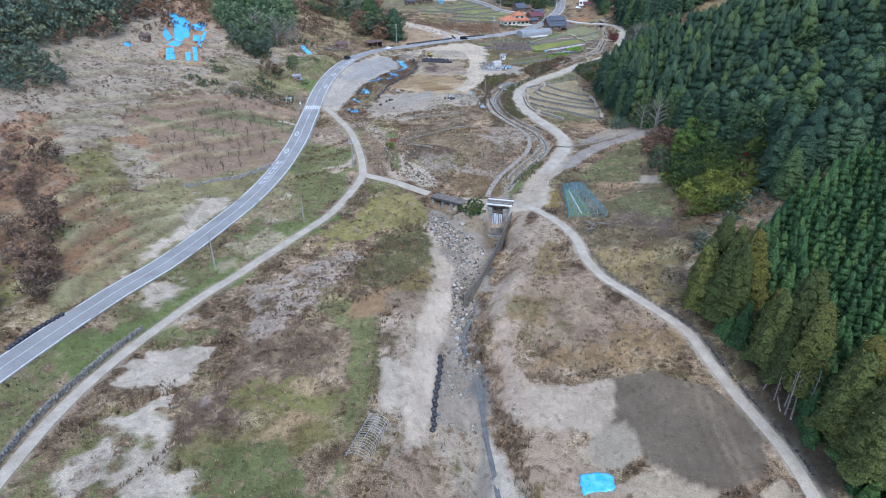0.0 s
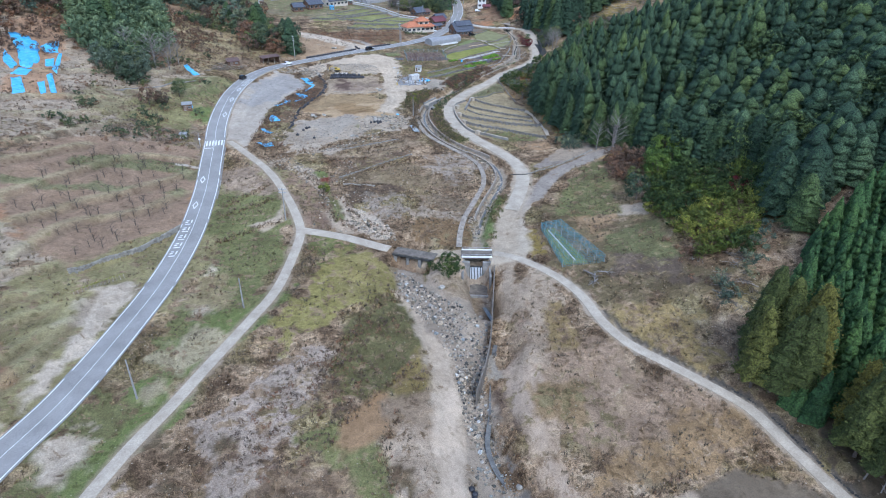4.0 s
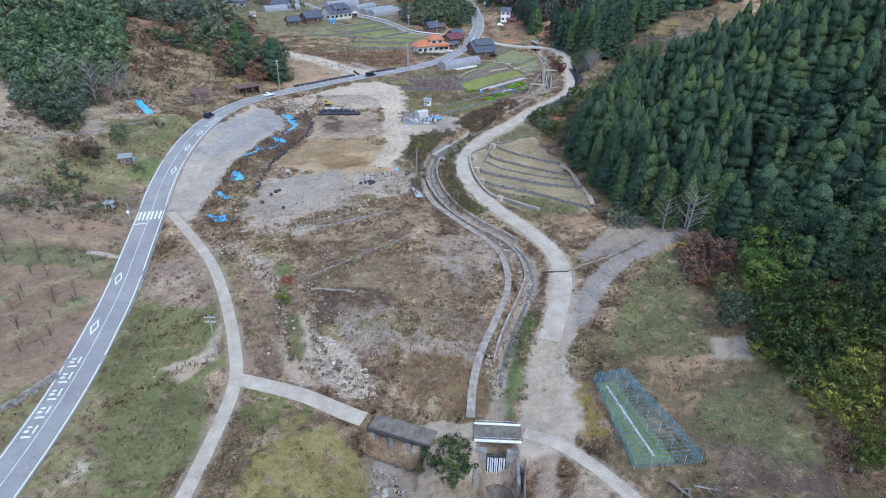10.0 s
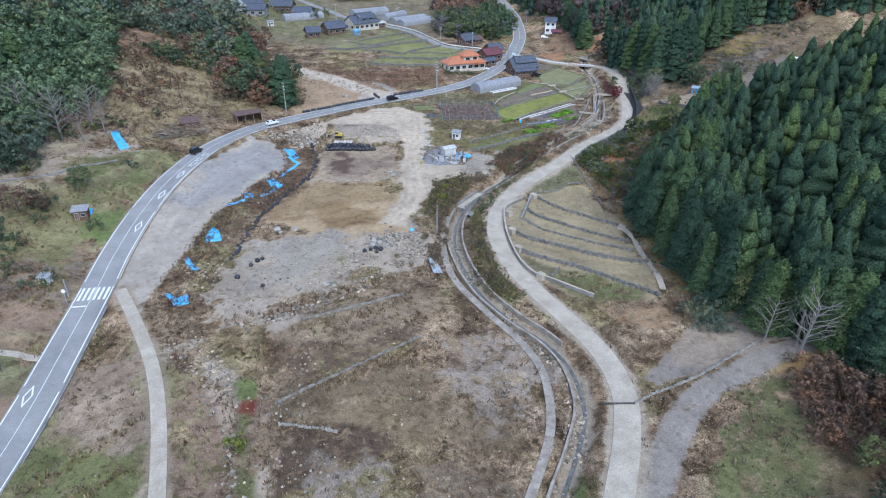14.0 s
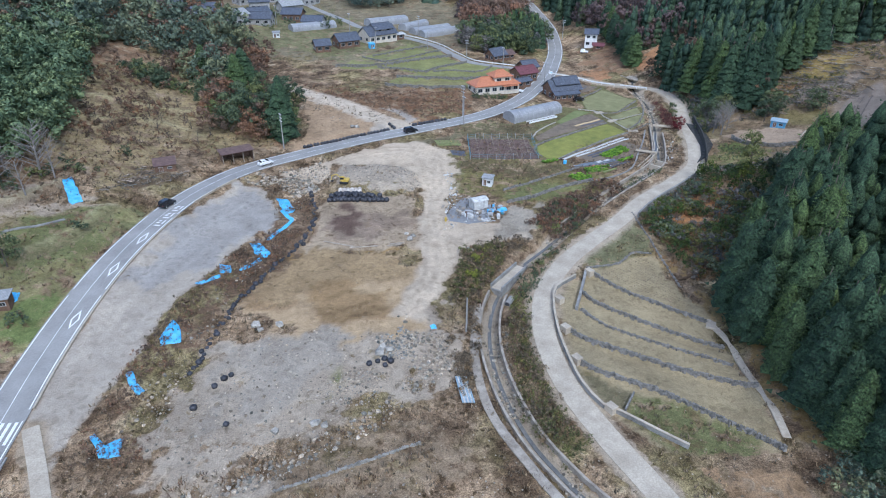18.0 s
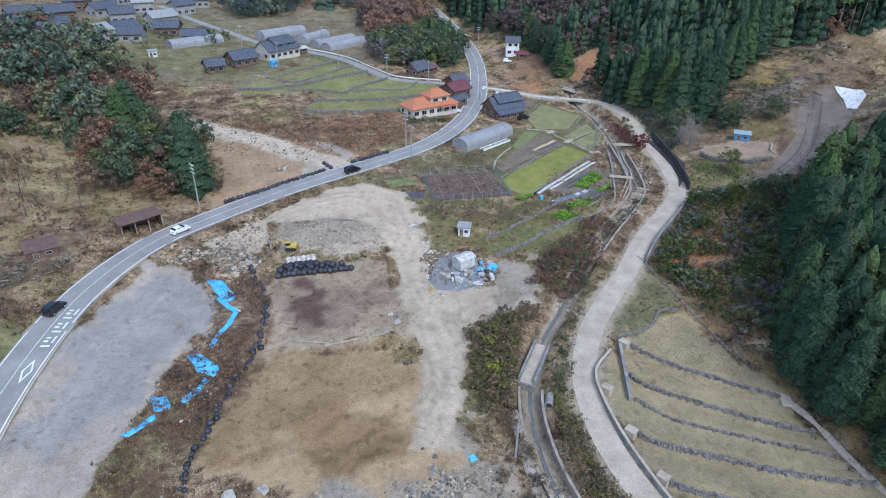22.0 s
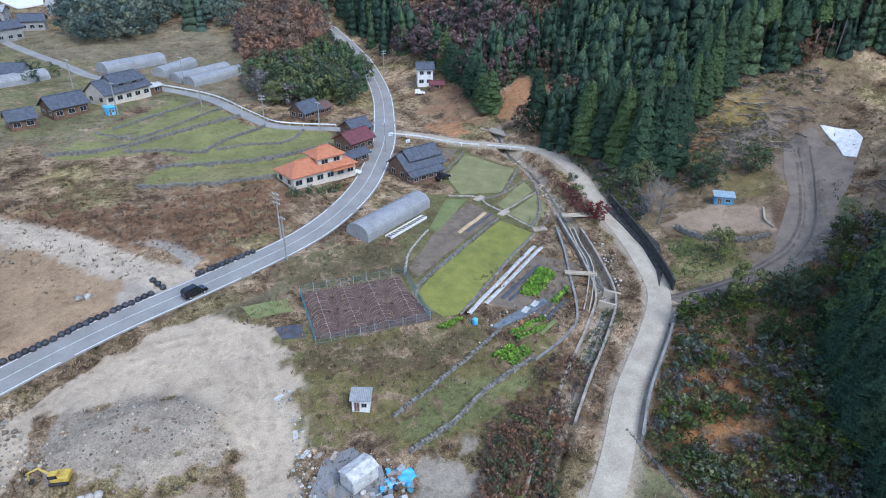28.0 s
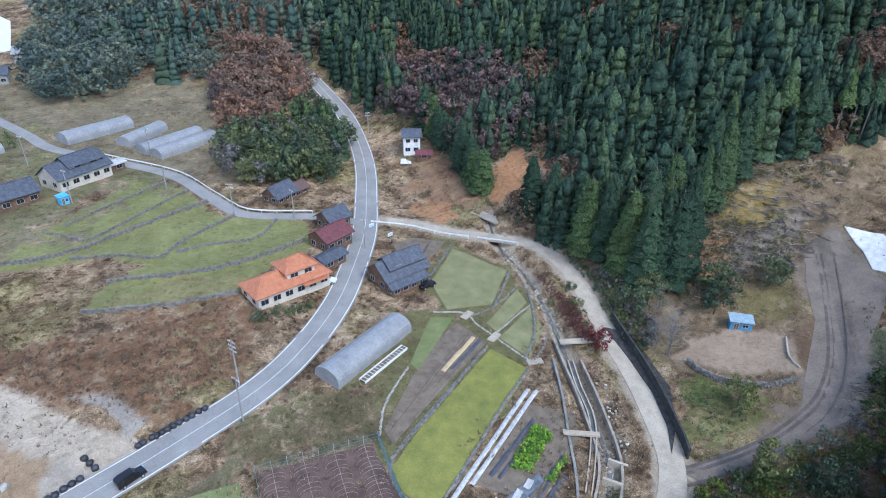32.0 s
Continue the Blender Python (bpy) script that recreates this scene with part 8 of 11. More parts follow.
# ---- vehicles ----
def car(x, y, turn, paint, label, tall=1.0, long=4.1, van=False):
    z = float(ground(x, y)) + 0.1
    for line, h in zip((l for l, _ in ROADS), road_heights):
        r, _, al = to_line(np.array([x]), np.array([y]), line)
        if r[0] < 3.2:
            z = float(np.interp(al[0], np.arange(len(h)), h)) + 0.06
            break
    t = thing("car", x, y, turn, z, label, "car")
    L, W = long / 2, 0.82
    prof = [(-L, 0.35), (-L, 0.75), (-L + 0.05, 1.35 * tall), (-L + 0.5, 1.55 * tall), (L - 1.75, 1.55 * tall), (L - 1.05, 0.95), (L - 0.1, 0.8), (L, 0.4)] if van else [(-L, 0.35), (-L + 0.03, 0.85), (-L + 0.55, 0.98), (-L + 0.95, 1.45 * tall), (L - 2.1, 1.47 * tall), (L - 1.25, 0.98), (L - 0.15, 0.8), (L, 0.4)]
    bm = bmesh.new()
    sides = [[bm.verts.new((u, s * (W if v < 1.0 else W * 0.86), v)) for u, v in prof] for s in (-1, 1)]
    bm.faces.new(sides[0]), bm.faces.new(sides[1][::-1])
    for k in range(len(prof)):
        j = (k + 1) % len(prof)
        bm.faces.new((sides[0][k], sides[1][k], sides[1][j], sides[0][j]))
    bmesh.ops.recalc_face_normals(bm, faces=bm.faces[:])
    bmesh.ops.bevel(bm, geom=bm.edges[:], offset=0.05, segments=2, affect="EDGES")
    part("body", bm, paint, t)
    for s in (-1, 1):
        part("side_window", box(bmesh.new(), -0.25, s * (W * 0.89), 1.02, long * 0.42, 0.06, 0.33 * tall), GLASS, t)
    part("windscreen", box(bmesh.new(), L - 1.62, 0, 1.02, 0.5, 1.25, 0.34 * tall), GLASS, t)
    part("rear_window", box(bmesh.new(), -L + (0.12 if van else 0.66), 0, 1.02, 0.34, 1.25, 0.33 * tall), GLASS, t)
    for u in (-L + 0.75, L - 0.8):
        for s in (-1, 1):
            w = part("wheel", rod(bmesh.new(), (u, s * 0.66, 0.3), (u, s * 0.86, 0.3), 0.3, sides=14), RUBBER, t)
            part("rim", rod(bmesh.new(), (u, s * 0.84, 0.3), (u, s * 0.875, 0.3), 0.18, sides=10), STEEL, w)
    for s in (-0.6, 0.6):
        part("headlight", box(bmesh.new(), L - 0.1, s, 0.6, 0.12, 0.32, 0.15), PAINT, t)
        part("tail_light", box(bmesh.new(), -L + 0.02, s, 0.75, 0.08, 0.25, 0.2), RED_TILE, t)
    return t


car(51.2, 386.9, -30, CAR_WHITE, "white hatchback parked at the orange-roofed house")
car(71.2, 378.0, 15, CAR_BLACK, "dark car parked beside the dark farmhouse")
car(11.4, 347.0, 27, CAR_BLACK, "black van driving on the main road", 1.15, 4.2, True)
car(-45.6, 301.5, 65, CAR_BLACK, "black boxy car driving on the main road", 1.15, 4.0, True)
car(-27.8, 326.0, 38, CAR_WHITE, "white car driving round the road bend")
car(91.2, 441.0, -20, CAR_WHITE, "white kei truck parked below the white house", 1.1, 3.4, True)


def excavator(x, y, turn):
    t = thing("excavator", x, y, turn, None, "small yellow excavator with its arm lowered on the bare ground", "excavator")
    for s in (-0.85, 0.85):
        bm = bmesh.new()
        box(bm, 0, s, 0.05, 3.0, 0.5, 0.7, bevel=0.22)
        part("track", bm, RUBBER, t)
    part("chassis", box(bmesh.new(), 0, 0, 0.4, 1.8, 1.2, 0.45), RUBBER, t)
    part("body", box(bmesh.new(), -0.5, 0, 0.85, 2.3, 2.0, 0.95, bevel=0.12), YELLOW, t)
    cab = part("cab", box(bmesh.new(), 0.45, 0.5, 0.9, 1.3, 0.95, 1.7, bevel=0.1), YELLOW, t)
    part("cab_window", box(bmesh.new(), 0.5, 0.5, 1.6, 1.34, 0.99, 0.75), GLASS, cab)
    for a, b, r in (((0.9, -0.3, 1.3), (2.7, -0.3, 3.0), 0.2), ((2.7, -0.3, 3.0), (4.4, -0.3, 2.2), 0.18)):
        part("boom", rod(bmesh.new(), a, b, r, r * 0.85, 4), YELLOW, t)
    part("arm", rod(bmesh.new(), (4.4, -0.3, 2.25), (4.6, -0.3, 0.6), 0.16, 0.12, 4), YELLOW, t)
    part("piston", rod(bmesh.new(), (1.4, -0.3, 1.3), (2.4, -0.3, 2.5), 0.07), STEEL, t)
    part("bucket", box(bmesh.new(), 4.3, -0.3, 0.1, 0.7, 0.8, 0.6, bevel=0.15), RUBBER, t)
    return t


excavator(-6.6, 314.8, 165).scale = (0.75, 0.75, 0.75)


# ---- bags, tarpaulins, rubble ----
def bag_mesh(seed, mat, name="bulk_bag"):
    q = np.random.RandomState(seed)
    bm = bmesh.new()
    bmesh.ops.create_icosphere(bm, subdivisions=2, radius=0.55)
    for v in bm.verts:
        n = v.co.normalized()
        k = max(abs(n.x), abs(n.y), abs(n.z) * 0.9)
        v.co = n * 0.55 / (0.45 + 0.55 * k) * (0.94 + 0.12 * q.rand())
        v.co.z = v.co.z * 0.85 + 0.45
    for _ in range(1):
        r = bmesh.ops.create_cone(bm, cap_ends=True, segments=6, radius1=0.2, radius2=0.08, depth=0.25, matrix=pose(0, 0, 0.98))
    me = bpy.data.meshes.new(name)
    bm.to_mesh(me)
    bm.free()
    me.materials.append(mat)
    me.polygons.foreach_set("use_smooth", [True] * len(me.polygons))
    return me


BAGS = [bag_mesh(k, BLACK_BAG) for k in range(3)]
PALE_BAGS = [bag_mesh(k + 9, WHITE_BAG) for k in range(2)]


def put_bag(k, x, y, z=0.0, scale=1.0, kinds=BAGS, label="black rounded bulk bag packed with earth", group="bulk bags"):
    ob = new("bulk_bag", kinds[k % len(kinds)])
    ob.matrix_world = pose(x, y, float(ground(x, y)) - 0.06 + z, 0, 0, k * 67 % 360) @ Matrix.Diagonal((scale, scale, scale, 1))
    return tagged(ob, label, "bag", group)


q = np.random.RandomState(5)
k = 0
for row in range(5):
    for c in range(15 - 2 * row):
        u, v = c * 0.98 + row * 0.4, row * 0.72
        put_bag(k, -9.8 + u + q.normal() * 0.1, 306.4 + v + u * -0.02 + q.normal() * 0.1, 0.7 * (row in (1, 2) and k % 2), 1.12, BAGS, "black bulk bag stacked in a heap by the excavator", "bag heap")
        k += 1
for c in range(12):
    put_bag(c, -7.4 + (c % 6) * 0.95, 310.4 + (c // 6) * 0.9, 0.2, 0.9, PALE_BAGS, "pale bulk bag on the heap by the excavator", "pale bag heap")
line = np.vstack([spline([(-19, 338.0), (-10.3, 342.0), (-5.1, 344.8), (1.4, 347.8), (4.6, 349.4)], 0.95), spline([(6.6, 350.6), (5.2, 352.8)], 0.95), spline([(12.4, 352.6), (14.4, 353.4), (22.5, 356.4)], 0.95)])
for k, (bx, by) in enumerate(line):
    put_bag(k, bx + q.normal() * 0.08, by + 0.9 + q.normal() * 0.1, 0, 0.95, BAGS, "black bulk bag in the row along the road shoulder", "shoulder bags")
for k, (bx, by) in enumerate(spline([(-15.2, 311), (-13.2, 303.5), (-13.0, 295), (-14.6, 287), (-18.6, 278.5), (-23.0, 268), (-25.6, 258), (-26.6, 248)], 0.72)):
    if q.rand() < 0.93:
        put_bag(k, bx + q.normal() * 0.35, by + q.normal() * 0.2, -0.2, 0.45 + 0.5 * q.rand(), BAGS, "half-buried black bag along the foot of the yard bank", "bank bags")
for k, (bx, by) in enumerate(spline([(-0.6, 97), (-0.8, 92), (-1.5, 86), (-1.8, 78.4)], 1.0)):
    put_bag(k, bx + 0.25 * (k % 2), by, 0, 0.85, BAGS, "black sandbag in the row across the washed-out gully", "gully bags")
for k, (bx, by) in enumerate(spline([(-77.2, 87.5), (-75.9, 93), (-73.8, 98.3)], 0.9)):
    put_bag(k, bx, by, 0, 0.85, BAGS, "black bag in the row above the road", "roadside bags")


for k, (bx, by) in enumerate(((2.2, 248.0), (3.3, 248.6), (4.3, 248.0), (3.4, 247.1), (0.9, 247.4), (-21.5, 246), (-20.6, 246.8), (-22.6, 244.4), (-24.6, 240), (-19.2, 236.5))):
    put_bag(k, bx, by, -0.1, 0.75 + 0.1 * (k % 3), BAGS, "loose black bag lying on the gravel pad", "loose bags")


def tarp(poly, label, seed=0, lift=0.12, ruck=0.25):
    """A crumpled sheet lying over the ground: folds run across it and its edge is uneven."""
    p = np.array(poly, float)
    c = p.mean(0)
    q = np.random.RandomState(seed)
    n, rings = 30, 7
    r = []
    ang = np.linspace(0, 2 * np.pi, n, endpoint=False)
    closed = np.vstack([p, p[:1]])
    seg = np.r_[0, np.cumsum(np.linalg.norm(np.diff(closed, axis=0), axis=1))]
    rim = np.stack([np.interp(np.arange(n) / n * seg[-1], seg, closed[:, i]) for i in (0, 1)], 1)
    rim = c + (rim - c) * (0.9 + 0.2 * q.rand(n, 1))
    bm = bmesh.new()
    mid = bm.verts.new((*c, 0))
    loops = []
    for k in range(1, rings + 1):
        loops.append([bm.verts.new((*(c + (e - c) * k / rings), 0)) for e in rim])
    for j in range(n):
        bm.faces.new((mid, loops[0][j], loops[0][(j + 1) % n]))
        for k in range(rings - 1):
            bm.faces.new((loops[k][j], loops[k + 1][j], loops[k + 1][(j + 1) % n], loops[k][(j + 1) % n]))
    turn = q.rand() * 3
    for v in bm.verts:
        x, y = v.co.x, v.co.y
        f = 0.5 + 0.5 * math.sin((x * math.cos(turn) + y * math.sin(turn)) * 3.1 + 2 * float(patchy(x, y, 1.6, 2)) * 6)
        v.co.z = float(ground(x, y)) + lift + ruck * f * float(patchy(x + 9, y, 1.1, 2))
    out = bmesh.ops.extrude_edge_only(bm, edges=[e for e in bm.edges if len(e.link_faces) == 1])
    for v in out["geom"]:
        if isinstance(v, bmesh.types.BMVert):
            v.co.z -= lift + 0.06
    bmesh.ops.recalc_face_normals(bm, faces=bm.faces[:])
    if sum(f.normal.z for f in bm.faces) < 0:
        bmesh.ops.reverse_faces(bm, faces=bm.faces[:])
    return tagged(part("tarpaulin", bm, BLUE_SHEET, flat=False), label, "tarpaulin", "blue tarpaulins")


def strip(points, wide):
    line = np.array(points, float)
    return np.vstack([offset(line, wide / 2), offset(line, -wide / 2)[::-1]])


TARPS = []
TARPS.append(([(21.6, 68.2), (24.2, 68.6), (26.8, 68), (26.4, 65), (23.6, 65.4), (21.3, 64.6)], "crumpled bright blue tarpaulin on pale sand"))
TARPS.append(([(-22.6, 308.4), (-19.8, 308), (-17.4, 302), (-19.2, 300.8), (-20.6, 303.2)], "blue tarpaulin over the corner of the yard bank"))
TARPS.append((strip([(-20.6, 302.6), (-18.8, 299.4), (-17.4, 297.6)], 0.9), "narrow blue tarpaulin strip on the bank"))
TARPS.append((strip([(-17.6, 297.4), (-18.8, 294.4), (-20.6, 291.4), (-21.6, 289.2)], 0.8), "narrow torn blue tarpaulin strip on the bank"))
TARPS.append(([(-25.0, 287.6), (-23.2, 287.8), (-20.4, 284.4), (-20.8, 281.6), (-23.6, 284.0)], "blue tarpaulin spread over the yard bank"))
TARPS.append((strip([(-22.0, 281.6), (-23.4, 279.2), (-25.2, 277.4)], 1.0), "blue tarpaulin strip weighted with stones"))
TARPS.append(([(-29.6, 279.4), (-27.4, 279.0), (-26.6, 276.6), (-28.8, 276.2)], "small blue tarpaulin on the slope"))
TARPS.append((strip([(-28.6, 275.4), (-30.6, 273.6), (-32.4, 272.6)], 0.9), "thin blue tarpaulin strip on the slope"))
TARPS.append(([(-33.6, 261.2), (-31.8, 259.6), (-30.6, 255.6), (-33.8, 254.6), (-34.4, 257.2)], "blue tarpaulin hanging down the bank"))
TARPS.append((strip([(-36.6, 248.6), (-35.2, 246.0), (-33.4, 244.0)], 1.1), "blue tarpaulin strip down the bank"))
TARPS.append((strip([(-37.4, 236.0), (-36.0, 234.4), (-34.6, 232.0), (-32.8, 232.4), (-33.4, 235.2)], 0.8), "blue tarpaulin strip round a hole"))
TARPS.append(([(-68.3, 304.2), (-67.0, 306.4), (-61.6, 297.5), (-63.5, 295.7)], "bright blue tarpaulin on the hillside orchard"))
TARPS.append(([(-126.7, 301.6), (-120.7, 302.2), (-115.7, 295.6), (-111.8, 283.1), (-111.4, 272.1), (-114.1, 271.6), (-119.8, 286.6)], "large bright blue tarpaulin over the landslide scar"))
TARPS.append(([(-114.6, 294.2), (-110.8, 303.1), (-108.4, 291.7), (-111.7, 288.8)], "blue tarpaulin pegged over the upper scar"))
TARPS.append(([(-122.6, 284.1), (-115.2, 272.5), (-115.4, 267.3), (-119.7, 273.4)], "torn blue tarpaulin at the scar's edge"))
TARPS.append(([(-113.2, 259.7), (-111.6, 263.5), (-106.5, 250.2), (-108.8, 246.7)], "blue tarpaulin at the foot of the landslide"))
TARPS.append(([(-105.9, 268.7), (-105.4, 272.6), (-99.3, 254.9), (-100.7, 253.9)], "narrow blue tarpaulin at the foot of the landslide"))
TARPS.append(([(-106.2, 260.3), (-105.0, 263.1), (-102.1, 254.3), (-102.8, 251.5)], "small faded blue tarpaulin on the scar"))
TARPS.append(([(-109.9, 282.2), (-107.9, 284.9), (-106.2, 277.5), (-108.2, 276.1)], "small torn blue tarpaulin on the scar"))
TARPS.append(([(-105.4, 272.9), (-108.0, 292.1), (-106.9, 291.4), (-104.0, 273.2)], "long blue tarpaulin strip down the scar"))
TARPS.append(([(-114.1, 270.5), (-110.6, 271.0), (-110.7, 264.9), (-114.4, 263.8)], "crumpled blue tarpaulin across the scar"))
TARPS.append(([(-126.5, 254), (-124.4, 254.5), (-124, 251.2), (-126, 251)], "small blue tarpaulin beside a hillside hut"))
TARPS.append(([(-62.6, 267.2), (-61, 267.4), (-60.6, 265), (-62.4, 264.8)], "small blue sheet beside a tool shed"))
TARPS.append(([(11.2, 257.4), (12.2, 257.6), (12.3, 256.6), (11.4, 256.4)], "small blue sheet at the scrub edge"))
TARPS.append(([(30.2, 301.6), (32.4, 302.4), (32.6, 300.8), (30.8, 300.2)], "blue sheet on the scrap heap"))
TARPS.append(([(28.8, 301.8), (30.2, 302), (30, 300.4), (28.9, 300.3)], "faded blue sheet on the scrap heap"))
for k, (poly, label) in enumerate(TARPS):
    tarp(poly, label, k, 0.14)


def stone_mesh(seed):
    q = np.random.RandomState(seed)
    v = np.array([(-.5, -.5, -.4), (.5, -.5, -.4), (.5, .5, -.4), (-.5, .5, -.4), (-.5, -.5, .4), (.5, -.5, .4), (.5, .5, .4), (-.5, .5, .4), (0, 0, .62), (0, 0, -.5), (.7, 0, 0), (-.7, 0, 0), (0, .7, 0), (0, -.7, 0)])
    v = v + q.uniform(-0.16, 0.16, v.shape)
    f = []
    for quad, c in (((4, 5, 6, 7), 8), ((3, 2, 1, 0), 9), ((1, 2, 6, 5), 10), ((3, 0, 4, 7), 11), ((2, 3, 7, 6), 12), ((0, 1, 5, 4), 13)):
        f += [(quad[i], quad[(i + 1) % 4], c) for i in range(4)]
    return v, np.array(f)


STONES = [stone_mesh(k) for k in range(5)]
PALE_STONE = foliage("pale_rubble", (0.17, 0.138, 0.102), (0.5, 0.425, 0.335), (1.1, 1.05, 0.98))
DARK_RUBBLE = foliage("grey_rubble", (0.13, 0.12, 0.10), (0.42, 0.39, 0.34), (1.1, 1.05, 0.98))


BLACK_RUBBLE = foliage("dark_rubble", (0.05, 0.045, 0.04), (0.20, 0.18, 0.155), (1.1, 1.05, 0.98))
LITTER = foliage("pale_litter", (0.22, 0.21, 0.19), (0.62, 0.60, 0.56), (1.1, 1.05, 1.0))


def rubble(name, poly, gap, seed, lo, hi, label, mat=PALE_STONE, keep=(0.0, 1.0), size=6.0):
    x, y = scatter(poly, gap, seed, keep[0], keep[1], size)
    x, y = clear_of_roads(x, y, 0.2)
    q = np.random.RandomState(seed)
    s = lo + (hi - lo) * q.rand(len(x)) ** 3
    ob = stand(name, [(v * 1.0, f) for v, f in STONES], x, y, mat, seed, lo, hi, label, "stones", sink=-0.02, skew=2.6, rounded=False)
    return ob


DEBRIS = [(-3.9, 156.5), (0.0, 153.3), (4.8, 142.4), (10.3, 137.5), (12.8, 134.8), (9.8, 124.5), (5.5, 115.0), (1.8, 115.6), (2.9, 123.6), (1.3, 131.0), (-2.1, 141.0), (-3.9, 148.9)]
RUN = [(2.3, 122.1), (7.3, 124.4), (7.6, 117.3), (7.1, 108.0), (5.3, 101.8), (2.7, 103.1), (1.6, 111.1)]
SHINGLE = [(0.7, 102.6), (6.0, 103.9), (7.2, 90.1), (7.3, 80.1), (-1.5, 79.9)]
for k, poly in enumerate((DEBRIS, RUN)):
    rubble("gully_boulders", poly, 2.0, 60 + 10 * k, 0.25, 0.85, "large pale broken blocks strewn down the gully", keep=(0.4, 1.0), size=4.0)
    rubble("gully_stones", poly, 0.55, 61 + 10 * k, 0.08, 0.5, "pale broken stones strewn along the gully", keep=(0.34, 1.0), size=5.0)
    rubble("gully_stones", poly, 0.6, 62 + 10 * k, 0.08, 0.45, "dark wet stones in the gully", BLACK_RUBBLE, keep=(0.4, 1.0), size=4.0)
    rubble("gully_litter", poly, 1.6, 63 + 10 * k, 0.12, 0.6, "whitish slabs and rubbish among the gully stones", LITTER, keep=(0.3, 1.0), size=3.0)
rubble("gully_shingle", SHINGLE, 0.6, 59, 0.1, 0.5, "grey stones and shingle on the lower gully bed", DARK_RUBBLE, keep=(0.4, 1.0))
rubble("gully_shingle", [(9.6, 87.8), (13.9, 87.0), (14.5, 80.5), (12.9, 77.8), (8.8, 80.2)], 0.6, 58, 0.1, 0.5, "pale stones above the gully bank", keep=(0.35, 1.0))
rubble("pad_rubble", [(-27, 229), (-20, 226), (-6, 233), (3.5, 239), (8, 246), (6, 258), (12, 263), (14, 246), (2, 234), (-8, 228), (-19, 222)], 0.5, 64, 0.1, 0.55, "grey broken rubble along the edge of the gravel pad", keep=(0.40, 1.0))
rubble("pad_rubble", [(-28, 232), (-22, 254), (10, 262), (14, 246), (-6, 234), (-20, 226)], 1.0, 65, 0.08, 0.35, "loose stones scattered on the gravel pad", keep=(0.45, 1.0))
rubble("pad_pile", [(1.9, 254.4), (6.4, 257.6), (9.7, 253.6), (6.6, 248.7), (2.8, 248.4)], 0.42, 81, 0.12, 0.45, "grey broken stone tipped on the pad", DARK_RUBBLE, keep=(0.3, 1.0))
rubble("pad_pile", [(-6.9, 242.2), (-3.2, 245.8), (2.1, 247), (5.6, 242.9), (1, 238.6), (-4.7, 238.7)], 0.5, 82, 0.1, 0.4, "pale broken stone tipped on the pad", keep=(0.42, 1.0))
rubble("pad_pile", [(8.5, 262), (10.5, 258), (12.5, 251), (13.5, 243), (15.5, 244), (14.5, 253), (12, 262)], 0.5, 83, 0.1, 0.4, "pale stones along the scrub edge", keep=(0.35, 1.0))
rubble("bank_litter", [(-26, 322), (-14, 328), (-8, 322), (-10, 316), (-18, 314)], 0.8, 84, 0.2, 0.7, "pale stones at the mouth of the yard", keep=(0.45, 1.0))
rubble("mound_stones", [(-10, 318), (-9, 324.8), (-3.3, 327.5), (5.7, 325), (12, 319), (12.5, 313), (8, 310), (-1, 311)], 0.5, 66, 0.06, 0.3, "small stones on the low spoil mound", keep=(0.36, 1.0))
rubble("bank_stones", [(-29, 321), (-16, 318), (-12, 312), (-17, 309), (-22, 313), (-32, 316)], 0.55, 67, 0.2, 0.8, "pale boulders piled at the corner of the yard", keep=(0.3, 1.0))
rubble("weed_stones", [(-22, 176), (-8, 172), (2, 178), (-2, 200), (-10, 226), (-18, 205)], 1.1, 68, 0.07, 0.5, "pale stones among the weeds by the lane", keep=(0.5, 1.0))
rubble("washout_debris", [(-12.5, 186.1), (-8.7, 184.6), (-2.9, 175.1), (-0.8, 168.4), (-7.5, 169.3), (-11.6, 178.0)], 0.6, 57, 0.12, 0.8, "pale flood debris spilled down the washed-out bank", keep=(0.35, 1.0))
rubble("washout_debris", [(-26.9, 218.7), (-21.5, 212.4), (-17.5, 200.1), (-16.3, 184.0), (-19.8, 196.4), (-25.0, 208.0)], 0.8, 56, 0.1, 0.6, "broken stones along the washed-out bank", keep=(0.4, 1.0))
rubble("field_stones", [(-4, 178), (24, 184), (29, 204), (18, 226), (-6, 224), (-10, 200)], 1.3, 69, 0.07, 0.28, "small pale stones scattered over the rough field", keep=(0.45, 1.0))
rubble("stream_stones", [(17, 163), (22, 174), (33, 192), (37, 206), (30, 224), (25, 236), (23, 256), (20.5, 256), (21, 236), (27, 222), (33.5, 206), (29, 192), (18, 174)], 0.42, 70, 0.1, 0.45, "pale stones lying in the channel bed", keep=(0.45, 1.0))
rubble("lot_stones", [(-24, 386), (-12.8, 380.6), (0, 365.8), (9.9, 358.5), (4.7, 348.8), (-8.7, 342), (-22, 337), (-24, 338), (-24, 356)], 0.9, 71, 0.08, 0.4, "loose stones round the edge of the dirt lot", keep=(0.66, 1.0))
rubble("bank_rubble", [(-28, 232), (-27.5, 250), (-25, 266), (-20.5, 280), (-16.5, 300), (-15, 312), (-19, 312), (-21, 300), (-24, 282), (-30, 266), (-33, 250), (-34, 234)], 0.8, 72, 0.08, 0.45, "broken stones and rubbish on the yard bank", keep=(0.5, 1.0))
